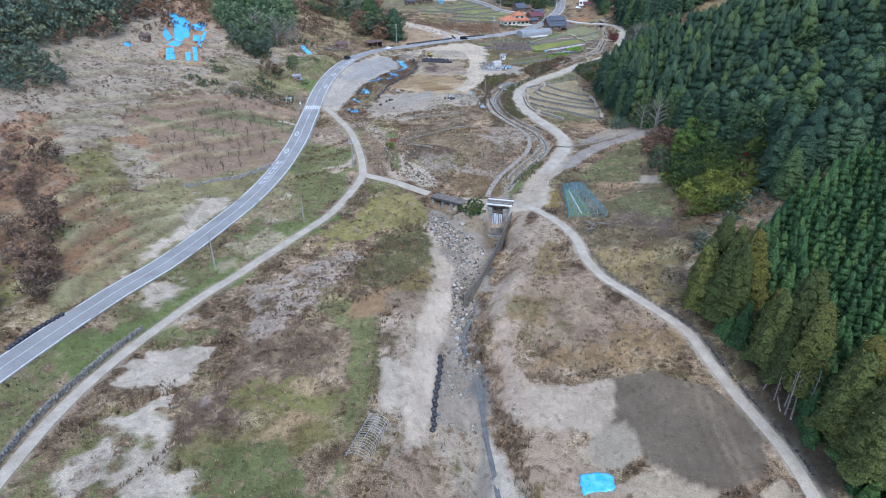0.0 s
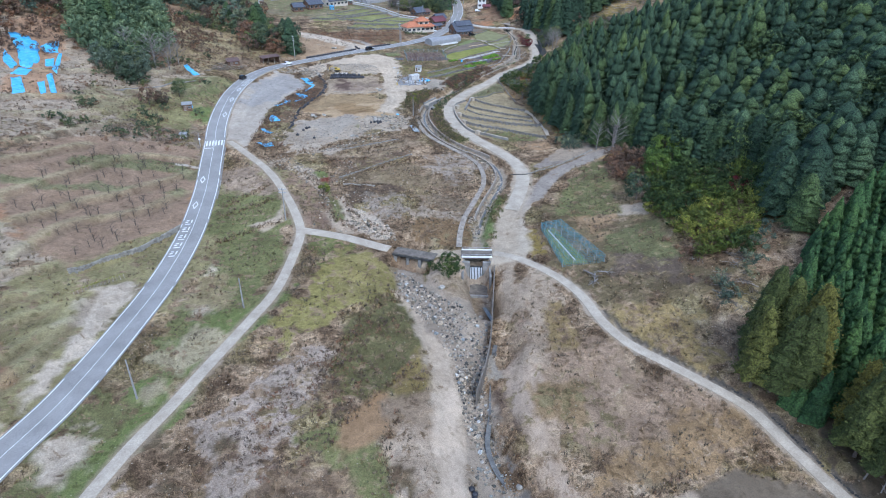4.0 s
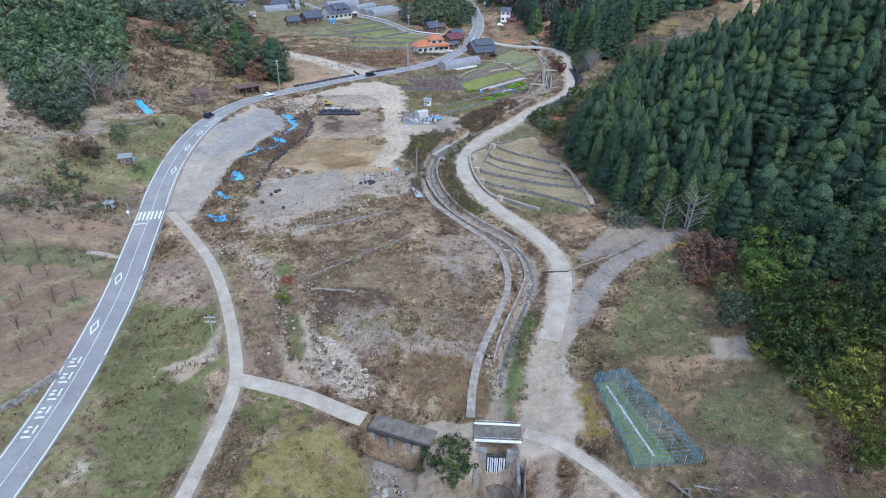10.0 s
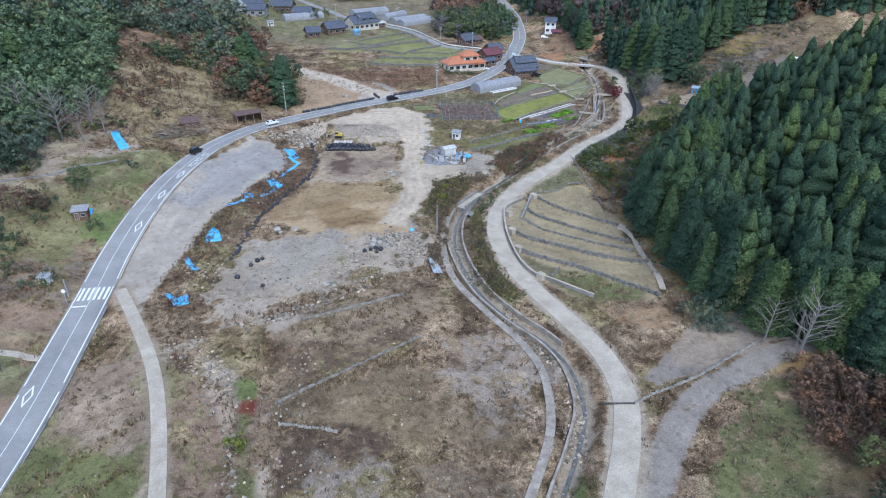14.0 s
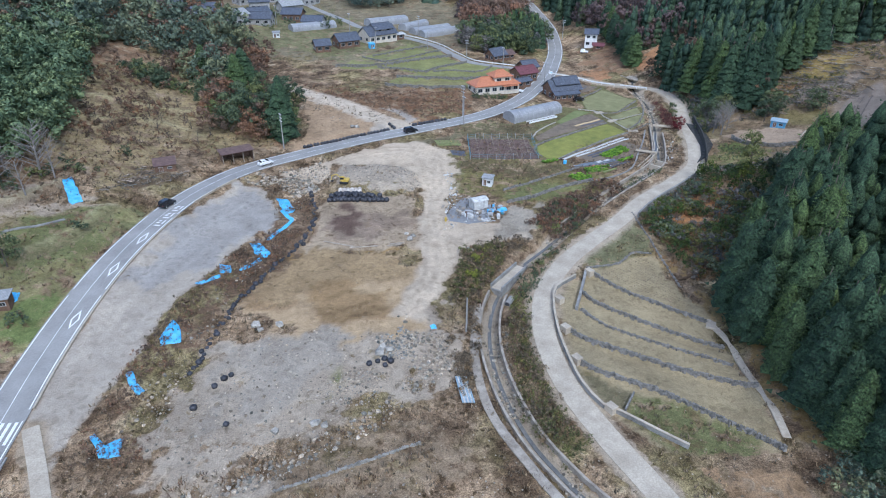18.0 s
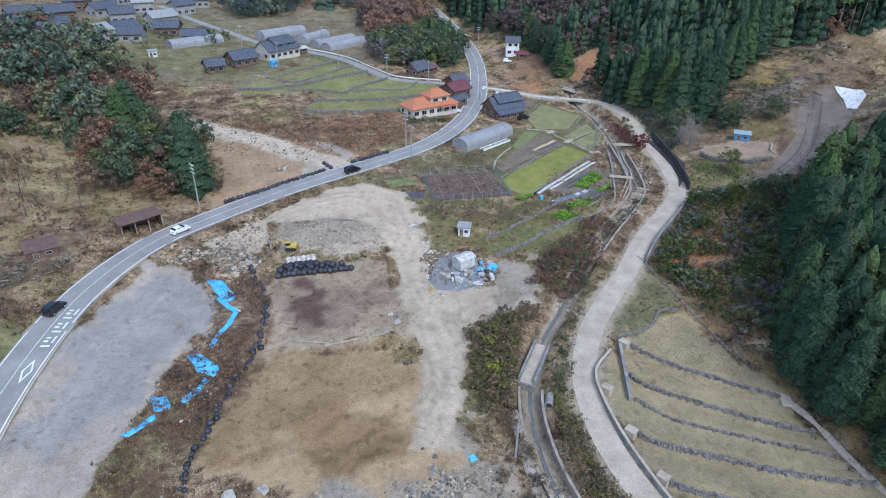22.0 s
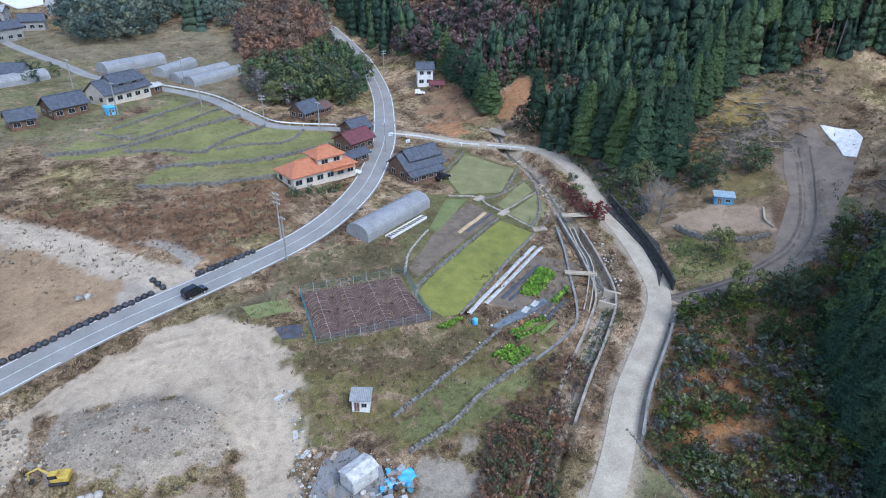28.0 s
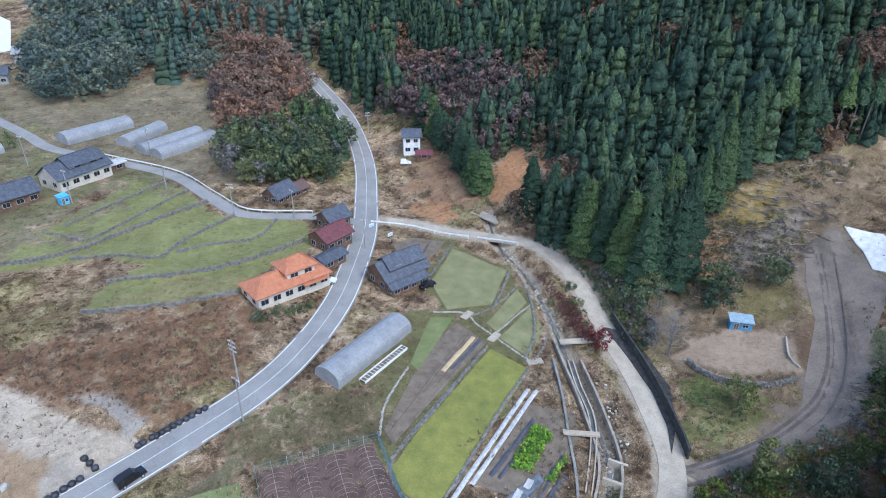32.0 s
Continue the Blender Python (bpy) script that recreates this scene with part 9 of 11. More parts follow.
rubble("upper_stream_stones", [(40, 285.5), (52, 297), (62, 306), (71, 313.5), (79, 322), (83.5, 332), (88.5, 347), (93, 361), (95.8, 376), (96.4, 388), (93.6, 388), (93, 376), (90, 361), (85.5, 347), (80.5, 332), (76, 322), (69, 315.5), (60, 308), (50, 299), (38, 287)], 0.55, 73, 0.1, 0.55, "pale stones lying in the upper stream bed", keep=(0.4, 1.0))
q = np.random.RandomState(31)
BOULDER = []
for sv, sf in STONES[:3]:
    me = bpy.data.meshes.new("boulder")
    me.from_pydata([tuple(p) for p in sv], [], [tuple(int(i) for i in f) for f in sf])
    me.materials.append(STONE)
    BOULDER.append(me)
for k, (bx, by, s) in enumerate(((8.8, 288, 1.0), (9.6, 289.4, 0.9), (8.2, 290.4, 0.7), (-14.8, 259, 1.0), (-19, 259.4, 1.3), (-18, 258, 0.8), (-6, 352.5, 1.2), (-4.8, 352.4, 1.1), (21.6, 283.4, 1.2), (-15, 312.4, 1.1), (4, 251, 1.1), (2.6, 250.2, 1.3), (3, 251.6, 0.9), (-12, 234.6, 0.9), (-6.6, 235.6, 1.1), (-5.2, 235, 0.8), (12.6, 140.6, 0.9), (5, 146, 1.0), (1.6, 142, 0.8), (7, 97, 0.8))):
    ob = new("boulder", BOULDER[k % 3])
    ob.matrix_world = pose(bx, by, float(ground(bx, by)) + 0.2 * s, q.rand() * 30, q.rand() * 30, q.rand() * 360) @ Matrix.Diagonal((s, s * 0.9, s * 0.8, 1))
    tagged(ob, "pale grey boulder lying on bare ground", "boulder", "boulders")


def log(x, y, turn, long, r, label, mat=WOOD):
    ob = part("log", rod(bmesh.new(), (-long / 2, 0, 0), (long / 2, 0, 0.02), r, r * 0.8, 8), mat)
    ob.matrix_world = pose(x, y, float(ground(x, y)) + r, 0, 0, turn)
    return tagged(ob, label, "log", "logs")


for lx, ly, tu, lo in ((-6.4, 286.2, -24, 7), (-1, 284.8, 2, 6), (5.4, 285.4, 4, 3.0), (5.8, 286.2, 12, 2.8), (6.4, 285.9, 25, 2.6), (58.9, 82, 70, 5), (60.2, 79.5, 55, 4.5), (131, 309, -30, 6), (134, 312, 20, 5), (128, 312, 50, 4.5), (125, 309.5, -10, 5), (118, 307, 15, 4)):
    log(lx, ly, tu, lo, 0.16, "pale weathered log lying on the ground")

# bleached fallen trees beside the track
for k, (lx, ly, tu, size) in enumerate(((37.2, 143.4, 20, 1.0), (38.6, 141.4, -25, 1.1), (40.0, 142.2, 60, 0.8), (38.2, 139.4, -50, 0.9))):
    ob = part("fallen_tree", limbs(80 + k, 4.2, 0.2, 1.5, 7, base=0.3), PALE_BARK)
    ob.matrix_world = pose(lx, ly, float(ground(lx, ly)) + 0.45, 84, 0, tu) @ Matrix.Diagonal((size, size, size, 1))
    tagged(ob, "bleached fallen tree with broken limbs beside the track", "fallen tree", "fallen trees")

# scrap heap beside the storage tent
q = np.random.RandomState(8)
for k in range(46):
    a, r = q.rand() * 6.283, 1.5 + 3.3 * q.rand() ** 0.7
    sx, sy = 26.3 + math.cos(a) * r * 1.1, 300.6 + math.sin(a) * r * 0.9
    if abs(sx - 25.9) < 2.3 and abs(sy - 302.9) < 1.9:
        sy -= 3.6
    kind = k % 5
    bm = bmesh.new()
    if kind == 0:
        box(bm, 0, 0, 0, 0.9 + q.rand(), 0.7, 0.5 + 0.5 * q.rand(), bevel=0.05)
        name, mat, lab = "crate", (PLASTIC_WHITE, WOOD, STEEL)[k % 3], "battered pale crate in the scrap heap"
    elif kind == 1:
        rod(bm, (-0.9 - q.rand(), 0, 0.1), (1.0 + q.rand(), 0.3, 0.25), 0.08, sides=6)
        name, mat, lab = "pipe", STEEL, "bent grey pipe in the scrap heap"
    elif kind == 2:
        rod(bm, (0, 0, 0), (0, 0, 0.85), 0.3, sides=10)
        name, mat, lab = "drum", (BLUE_SHEET, STEEL, RUST_ROOF)[k % 3], "old drum standing in the scrap heap"
    elif kind == 3:
        box(bm, 0, 0, 0, 1.6 + q.rand(), 0.8, 0.08, turn=0)
        name, mat, lab = "board", (WOOD, GREY_SHEET, PLASTIC_WHITE)[k % 3], "flat sheet of scrap lying in the yard"
    else:
        bmesh.ops.create_icosphere(bm, subdivisions=1, radius=0.5, matrix=pose(0, 0, 0.3) @ Matrix.Diagonal((1, 0.8, 0.6, 1)))
        name, mat, lab = "rubbish_bag", (PLASTIC_WHITE, BLACK_BAG, BLUE_NET)[k % 3], "tied rubbish bag in the scrap heap"
    ob = part(name, bm, mat)
    ob.matrix_world = pose(sx, sy, float(ground(sx, sy)), 0, 0, q.rand() * 360)
    tagged(ob, lab, "scrap", "scrap heap")
for k, (sx, sy, tu) in enumerate(((17.4, 303.4, 70), (18.0, 301, 75), (19.2, 298.2, 60), (20.6, 309, 40), (22.2, 308.2, 20), (20.2, 312.4, 80), (20.6, 318.6, 30), (19.6, 319.6, 30), (24, 307.4, 50))):
    ob = part("board", box(bmesh.new(), 0, 0, 0, 1.5, 0.6, 0.12, bevel=0.02), PLASTIC_WHITE if k % 2 else WOOD)
    ob.matrix_world = pose(sx, sy, float(ground(sx, sy)), 0, 0, tu)
    tagged(ob, "pale loose board lying by the yard edge", "board", "loose boards")
ob = part("gas_bottle", rod(bmesh.new(), (0, 0, 0), (0, 0, 1.0), 0.25, sides=10), YELLOW)
ob.matrix_world = pose(17.4, 296.2, float(ground(17.4, 296.2)))
tagged(ob, "bright yellow gas bottle at the yard's edge", "gas bottle")
ob = part("water_drum", rod(bmesh.new(), (0, 0, 0), (0, 0, 0.95), 0.45, sides=12), BLUE_SHEET)
ob.matrix_world = pose(52.3, 323.6, float(ground(52.3, 323.6)))
tagged(ob, "blue water drum at the end of the plastic row", "drum")
drape("scrap_yard_floor", [(22.4, 307.2), (26.7, 308), (29.5, 300.5), (27, 296), (22.5, 294.8), (18.3, 296.2), (17.8, 300.1)], mottled("dark_hardstanding", (0.17, 0.17, 0.17), (0.25, 0.25, 0.25), 0.5, 5), 0.03, 1.0, 0.05, "dark grey hardstanding round the storage tent", "yard")

t = thing("corrugated_panel", 15.5, 241.4, 0, label="faded blue-white corrugated sheet fallen on the bank", category="panel")
m0 = t.matrix_world.inverted()
for k in range(7):
    u = -0.78 + k * 0.26
    a, b = (14.4 + 1.6 * k / 6, 243.9), (15.0 + 1.7 * k / 6, 238.7)
    part("rib", rod(bmesh.new(), m0 @ Vector((*a, float(ground(*a)) + 0.5)), m0 @ Vector((*b, float(ground(*b)) + 0.3)), 0.14, sides=6), PLASTIC_WHITE if k % 2 else BLUE_FADED, t)
t = thing("culvert_pipe", 26.7, 264.8, 60, label="dark concrete pipe mouth in the stream bank", category="pipe")
part("pipe", rod(bmesh.new(), (-1.2, 0, 0.3), (1.2, 0, 0.3), 0.6, sides=14), OLD_CONCRETE, t)
# the pipe is solid: a black disc paints the darkness inside it
part("mouth", rod(bmesh.new(), (-1.21, 0, 0.3), (-1.1, 0, 0.3), 0.45, sides=14), BLACK_BAG, t, "black disc for the shaded bore of the pipe")
rubble("yard_litter", [(16.5, 292), (18, 303), (19.5, 312), (19, 322), (21, 322), (22, 312), (21, 303), (19, 293)], 0.7, 91, 0.1, 0.4, "pale litter and broken boards along the yard edge", LITTER, keep=(0.4, 1.0))
rubble("yard_litter", [(18, 295), (22, 293), (29, 296), (32, 302), (30, 305), (27, 297), (21, 296)], 0.6, 92, 0.1, 0.4, "pale rubbish strewn round the scrap yard", LITTER, keep=(0.35, 1.0))
rubble("stream_stones", [(22.9, 256.6), (25.3, 256.4), (23.8, 250.1), (24.3, 246.5), (22.8, 242.5), (22, 247.4)], 0.4, 93, 0.1, 0.45, "pale stones lying beside the flume", keep=(0.3, 1.0))
rubble("garden_litter", [(50, 318), (54, 322), (60, 318), (66, 322), (62, 326), (54, 324)], 1.1, 94, 0.1, 0.35, "pale bits and pots among the garden plots", LITTER, keep=(0.4, 1.0))
rubble("channel_litter", [(80, 324), (84, 331), (88, 345), (91, 345), (87, 331), (82, 322)], 0.8, 95, 0.1, 0.4, "pale stones and rubbish along the channel", LITTER, keep=(0.4, 1.0))
rubble("weed_litter", [(-36, 218), (-30, 226), (-22, 214), (-18, 204), (-22, 206), (-30, 214)], 0.8, 96, 0.1, 0.5, "pale flood debris in the weeds by the lane", keep=(0.4, 1.0))
# ---- fields ----
drape("yellow_field", [(74.1, 354.2), (77.9, 346.6), (71.6, 341.5), (59.0, 332.5), (50.8, 326.8), (48.2, 327.0), (46.6, 330.7), (46.7, 335.0), (53.5, 340.3), (64.6, 347.7)], YELLOW_GRASS, 0.08, 1.2, 0.2, "bright yellow-green grass field", "field")
drape("soil_strip", [(71.7, 364.0), (74.1, 356.1), (48.4, 339.2), (48.1, 342.3), (57.0, 352.1), (66.1, 360.6)], FIELD_SOIL, 0.06, 1.2, 0.15, "bare brown soil field beside the grass field", "field")
drape("green_strip", [(67.3, 367.5), (71.8, 365.9), (58.6, 353.2), (57.9, 355.4)], TURF, 0.07, 1.2, 0.15, "narrow green crop strip", "field")
drape("stream_field", [(77.5, 362.2), (89.4, 370.1), (88.8, 365.0), (77.8, 358.6)], DULL_TURF, 0.06, 1.2, 0.12, "small dull green field by the stream", "field")
drape("stream_field", [(77.4, 356.9), (88.7, 363.1), (86.9, 355.5), (79.8, 349.2)], DULL_TURF, 0.06, 1.2, 0.12, "dull green field between stone paths", "field")
FIELD_EDGES = []
FIELD_EDGES.append([(77.7, 346.3), (68.9, 339.9), (59.0, 332.5), (51.2, 326.7)])
FIELD_EDGES.append([(74.2, 355.4), (63.6, 348.0), (53.4, 341.1), (47.1, 336.1), (45.9, 332.2), (47.1, 328.6)])
FIELD_EDGES.append([(68.6, 369.4), (74.7, 366.4), (75.3, 362.4), (76.6, 357.6), (78.1, 352.4), (79.7, 347.6)])
FIELD_EDGES.append([(75.6, 365.2), (82.6, 367.1), (89.8, 370.8)])
FIELD_EDGES.append([(77.4, 358.2), (84.6, 362.0), (89.2, 363.8)])
FIELD_EDGES.append([(79.9, 347.9), (85.2, 352.1), (89.0, 356.6)])
FIELD_EDGES.append([(57.3, 354.7), (50.4, 347.8), (47.0, 341.4)])
for k, pts in enumerate(FIELD_EDGES):
    sw = spline(pts, 1.0)
    stone_courses("field_edge_wall", sw, ground(sw[:, 0], sw[:, 1]) - 0.15, 0.4, "low grey stone edge round a field", DARK_STONE if k % 2 else STONE, 0.34, 140 + k)
t = thing("stone_slab", 74.8, 365.8, 30, label="pale flat concrete slab bridging a field ditch", category="slab", group="field slabs")
part("slab", box(bmesh.new(), 0, 0, -0.15, 3.0, 1.5, 0.42, bevel=0.05), CONCRETE, t)
t = thing("stone_slab", 76.5, 357.2, 30, label="pale flat concrete slab bridging a field ditch", category="slab", group="field slabs")
part("slab", box(bmesh.new(), 0, 0, -0.15, 3.0, 1.5, 0.42, bevel=0.05), CONCRETE, t)
t = thing("stone_slab", 80.1, 347.9, -10, label="pale flat concrete slab bridging a field ditch", category="slab", group="field slabs")
part("slab", box(bmesh.new(), 0, 0, -0.15, 3.0, 1.5, 0.42, bevel=0.05), CONCRETE, t)
drape("netted_field", [(28.1, 341.4), (45.3, 340.4), (46.2, 327.0), (27.4, 329.2)], RED_SOIL, 0.06, 1.2, 0.1, "dark red-brown field under netting hoops", "field")
drape("garden_soil", [(57.0, 327.4), (72.4, 338.8), (79.4, 333.6), (76.4, 328.8), (64.0, 320.8)], FIELD_SOIL, 0.05, 1.2, 0.1, "brown garden soil in vegetable plots", "field")
drape("north_field", [(72.6, 379.6), (83.9, 391.8), (91.0, 377.6), (81.6, 367.6), (71.8, 369.0)], DULL_TURF, 0.07, 1.4, 0.15, "dull green mown field north of the stream path", "field")
drape("north_plot", [(70.6, 398.6), (77.6, 400), (83.6, 395.4), (72.6, 386.0), (70.4, 391)], FIELD_SOIL, 0.06, 1.2, 0.12, "small brown plot behind the dark farmhouse", "field")
drape("white_slope", [(156.6, 345), (160.6, 339), (158, 335), (150.6, 330.6), (149.6, 333), (153.6, 338)], WHITE_WALL, 0.2, 1.2, 0.3, "smooth white sprayed-concrete slope", "slope")
WORKED_MUD = mottled("worked_mud", (0.15, 0.12, 0.095), (0.235, 0.19, 0.15), 0.3, 3, 0.9, relief=0.4)
drape("lot_track", [(86.8, 317), (95, 316), (101.5, 315), (111.6, 316.8), (118.4, 321.6), (131, 330), (138, 338), (148.5, 347.3), (155, 345.3), (148.5, 332), (148, 329), (142, 325), (128, 318.6), (125.7, 314), (116.7, 310.5), (110, 311.6), (98.5, 312.2), (88.4, 313.4)], WORKED_MUD, 0.06, 1.5, 0.15, "churned brown mud track up to the cleared lot", "track")
RUT = spline([(86, 315.6), (93.4, 314.2), (102, 313.4), (111, 314.2), (118, 316.2), (127, 321.5), (138, 331), (149, 342)], 1.2)
for off in (-1.0, 1.0, 2.0):
    rl = offset(RUT, off)
    ribbon("rut", rl, ground(rl[:, 0], rl[:, 1]) + 0.075, 0.28, mottled("wet_rut", (0.09, 0.072, 0.06), (0.15, 0.12, 0.10), 0.6, 5, 0.7), 0.05, 0.0, "dark wheel rut pressed into the mud track", "rut")
drape("white_works", [(-62, 640), (-40, 600), (-30, 605), (-34, 650), (-52, 690), (-70, 680)], WHITE_WALL, 0.4, 4.0, 0.6, "large white concrete slope works beyond the village", "slope")


STRAW = mottled("straw", (0.42, 0.30, 0.16), (0.58, 0.44, 0.26), 1, 8)


def row_bed(name, a, b, wide, high, mat, label, category="row"):
    """A low ridge along a row, laid on the ground."""
    line = spline([a, b], 1.0)
    h = ground(line[:, 0], line[:, 1])
    return ribbon(name, line, h + high * 0.5, wide / 2, mat, high * 0.5 + 0.1, high * 0.5, label, category)


row_bed("plastic_row", (52.5, 326.3), (74.9, 341.8), 0.75, 0.22, PLASTIC_WHITE, "row under worn white plastic mulch")
row_bed("plastic_row", (56.4, 327.6), (76.1, 340.9), 0.75, 0.22, PLASTIC_WHITE, "row under worn white plastic mulch")
row_bed("mulch_row", (59.8, 328.0), (71.7, 335.0), 0.8, 0.22, PLASTIC_DARK, "row of dark plastic mulch")
row_bed("mulch_row", (60.7, 327.1), (70.8, 332.8), 0.6, 0.22, PLASTIC_DARK, "row of dark plastic mulch")
row_bed("straw_row", (62.6, 351.4), (72.6, 358.6), 1.0, 0.25, STRAW, "straw-covered seed row")
row_bed("mulch_row", (64.3, 351.4), (73.6, 357.5), 0.8, 0.2, PLASTIC_DARK, "row of dark plastic mulch")
row_bed("furrow", (48.4, 341.0), (72.8, 361.0), 0.5, 0.16, FIELD_SOIL, "shallow earth furrow")
row_bed("furrow", (48.5, 340.7), (73.0, 360.3), 0.5, 0.16, FIELD_SOIL, "shallow earth furrow")
row_bed("furrow", (48.5, 340.5), (73.2, 359.7), 0.5, 0.16, FIELD_SOIL, "shallow earth furrow")
row_bed("furrow", (48.5, 340.2), (73.3, 359.1), 0.5, 0.16, FIELD_SOIL, "shallow earth furrow")
row_bed("furrow", (48.6, 339.9), (73.5, 358.4), 0.5, 0.16, FIELD_SOIL, "shallow earth furrow")
row_bed("furrow", (48.6, 339.7), (73.7, 357.8), 0.5, 0.16, FIELD_SOIL, "shallow earth furrow")
row_bed("furrow", (48.7, 339.4), (73.9, 357.1), 0.5, 0.16, FIELD_SOIL, "shallow earth furrow")
drape("garden_net_plot", [(54.4, 321.7), (59.4, 323.5), (66.6, 325.4), (66.6, 323.9), (60.4, 321.8), (55.1, 320.8)], mottled("faded_netting", (0.10, 0.115, 0.135), (0.2, 0.225, 0.25), 1.2, 8, 0.8), 0.25, 1.0, 0.3, "low plot under faded blue-grey netting", "net")
ob = part("plastic_sheet", box(bmesh.new(), 0, 0, 0, 1.9, 1.0, 0.08, bevel=0.02), PLASTIC_WHITE)
ob.matrix_world = pose(64.2, 324.3, float(ground(64.2, 324.3)) + 0.32, 0, 0, 35)
tagged(ob, "white plastic sheet lying on the netted plot", "sheet", "loose sheets")
ob = part("plastic_sheet", box(bmesh.new(), 0, 0, 0, 1.9, 1.0, 0.08, bevel=0.02), PLASTIC_WHITE)
ob.matrix_world = pose(61.8, 323.4, float(ground(61.8, 323.4)) + 0.32, 0, 0, 35)
tagged(ob, "white plastic sheet lying on the netted plot", "sheet", "loose sheets")
t = thing("tiller", 59.2, 320.3, 50, label="small orange hand tiller standing among the vegetables", category="tiller")
part("body", box(bmesh.new(), 0, 0, 0.25, 0.9, 0.5, 0.5, bevel=0.08), ORANGE_TILE, t)
for sd in (-0.3, 0.3):
    part("wheel", rod(bmesh.new(), (0, sd - 0.06, 0.25), (0, sd + 0.06, 0.25), 0.25, sides=10), RUBBER, t)
    part("handle", rod(bmesh.new(), (-0.4, sd * 0.5, 0.6), (-1.3, sd, 1.0), 0.03), STEEL, t)
row_bed("cross_row", (63.7, 321.4), (67.5, 323.7), 0.45, 0.22, PLASTIC_DARK, "short row under dark mulch")
row_bed("cross_row", (64.3, 320.4), (67.8, 322.6), 0.45, 0.22, PLASTIC_DARK, "short row under dark mulch")
row_bed("cross_row", (63.2, 322.5), (67.0, 325.0), 0.45, 0.22, PLASTIC_DARK, "short row under dark mulch")
row_bed("cross_row", (66.1, 321.2), (69.1, 323.3), 0.45, 0.22, PLASTIC_DARK, "short row under dark mulch")
row_bed("vegetable_bed", (56.8, 318.9), (62.8, 320.2), 0.8, 0.25, TURF, "bed of leafy green vegetables")
row_bed("vegetable_bed", (56.9, 317.6), (62.0, 318.3), 0.8, 0.25, TURF, "bed of leafy green vegetables")
row_bed("vegetable_bed", (51.7, 315.3), (55.2, 316.1), 0.8, 0.25, TURF, "bed of leafy green vegetables")
row_bed("vegetable_bed", (52.3, 314.1), (56.3, 315.1), 0.8, 0.25, TURF, "bed of leafy green vegetables")
row_bed("vegetable_bed", (53.0, 313.0), (56.6, 314.1), 0.8, 0.25, TURF, "bed of leafy green vegetables")
row_bed("vegetable_bed", (60.8, 317.2), (65.1, 319.3), 0.8, 0.25, TURF, "bed of leafy green vegetables")
for k in range(4):
    row_bed("furrow", (72.0 + k * 0.9, 387.4 + k * 0.9), (77.0 + k * 1.2, 396.8 - k * 0.2), 0.5, 0.16, FIELD_SOIL if k % 2 else PLASTIC_DARK, "earth row in the small plot")
for k in range(5):
    row_bed("garden_row", (64.5 + k * 1.2, 322.0 + k * 0.6), (68.2 + k * 1.2, 325.0 + k * 0.6), 0.5, 0.2, PLASTIC_DARK if k % 2 else FIELD_SOIL, "short vegetable row under dark mulch")
for k in range(6):
    row_bed("garden_row", (64.0 + k * 1.15, 320.6 + k * 0.66), (64.5 + k * 1.15, 319.6 + k * 0.66), 0.5, 0.22, PLASTIC_DARK, "short cross row under dark mulch")
drape("green_plot", [(18.0, 341.2), (25.2, 341.0), (25.6, 337.4), (19.0, 337.6)], TURF, 0.07, 1.0, 0.12, "bright green vegetable plot beside the netted field", "field")
drape("grey_sheet_plot", [(22.0, 334.4), (26.0, 333.8), (26.0, 330.4), (22.4, 331.0)], PLASTIC_DARK, 0.07, 1.0, 0.12, "grey plastic sheet on a small plot", "field")
tv, tf = leafy_crown(90, 0.45, 0.35, 5, 8, 0.14, 0.05)
lx, ly = [], []
for i in range(12):
    for j in range(6):
        p0, p1 = Vector((63.7, 328.0)).lerp(Vector((71.0, 333.5)), i / 11), Vector((65.8, 326.6)).lerp(Vector((72.6, 331.3)), i / 11)
        p0 = p0.lerp(p1, j / 5)
        lx.append(p0.x), ly.append(p0.y)
VEGETABLES = [[(56.8, 318.9), (62.8, 320.2)], [(56.9, 317.6), (62.0, 318.3)], [(51.7, 315.3), (55.2, 316.1)], [(52.3, 314.1), (56.3, 315.1)], [(53.0, 313.0), (56.6, 314.1)], [(67.5, 323.7), (71.7, 325.9)], [(50.1, 325.2), (46.6, 324.4)]]
for (bx0, by0), (bx1, by1) in VEGETABLES:
    for i in range(9):
        lx.append(bx0 + (bx1 - bx0) * i / 8), ly.append(by0 + (by1 - by0) * i / 8)
stand("vegetable_rows", [(tv, tf)], np.array(lx), np.array(ly), LETTUCE, 91, 1.2, 1.8, "rows of bright green leafy vegetables", "vegetables", sink=0.0)
# hoops over the netted field
t = thing("net_frame", 36.8, 334.4, -3, None, "rows of thin bent hoops and netting posts over the dark field", "net frame")
gz0 = t.matrix_world.translation.z
for c in range(4):
    u = -7.0 + c * 4.6
    line = []
    for r in range(15):
        v = -6.0 + r * 0.85
        wz = float(ground(36.8 + u, 334.4 + v)) - gz0
        wide, high = 1.75 + 0.12 * math.sin(r * 2.1 + c), 1.15 + 0.15 * math.sin(r * 1.7 + c * 2)
        bm = bmesh.new()
        tube(bm, [(u + wide * math.cos(a), v + 0.12 * math.sin(r * 3.7 + c) * math.sin(a), wz + 0.05 + high * math.sin(a)) for a in np.linspace(0, math.pi, 8)], 0.028, 3)
        part("hoop", bm, WOOD, t)
        line.append((u, v, wz + 0.05 + high))
    bm = bmesh.new()
    tube(bm, line, 0.03, 3)
    part("ridge_pole", bm, WOOD, t)
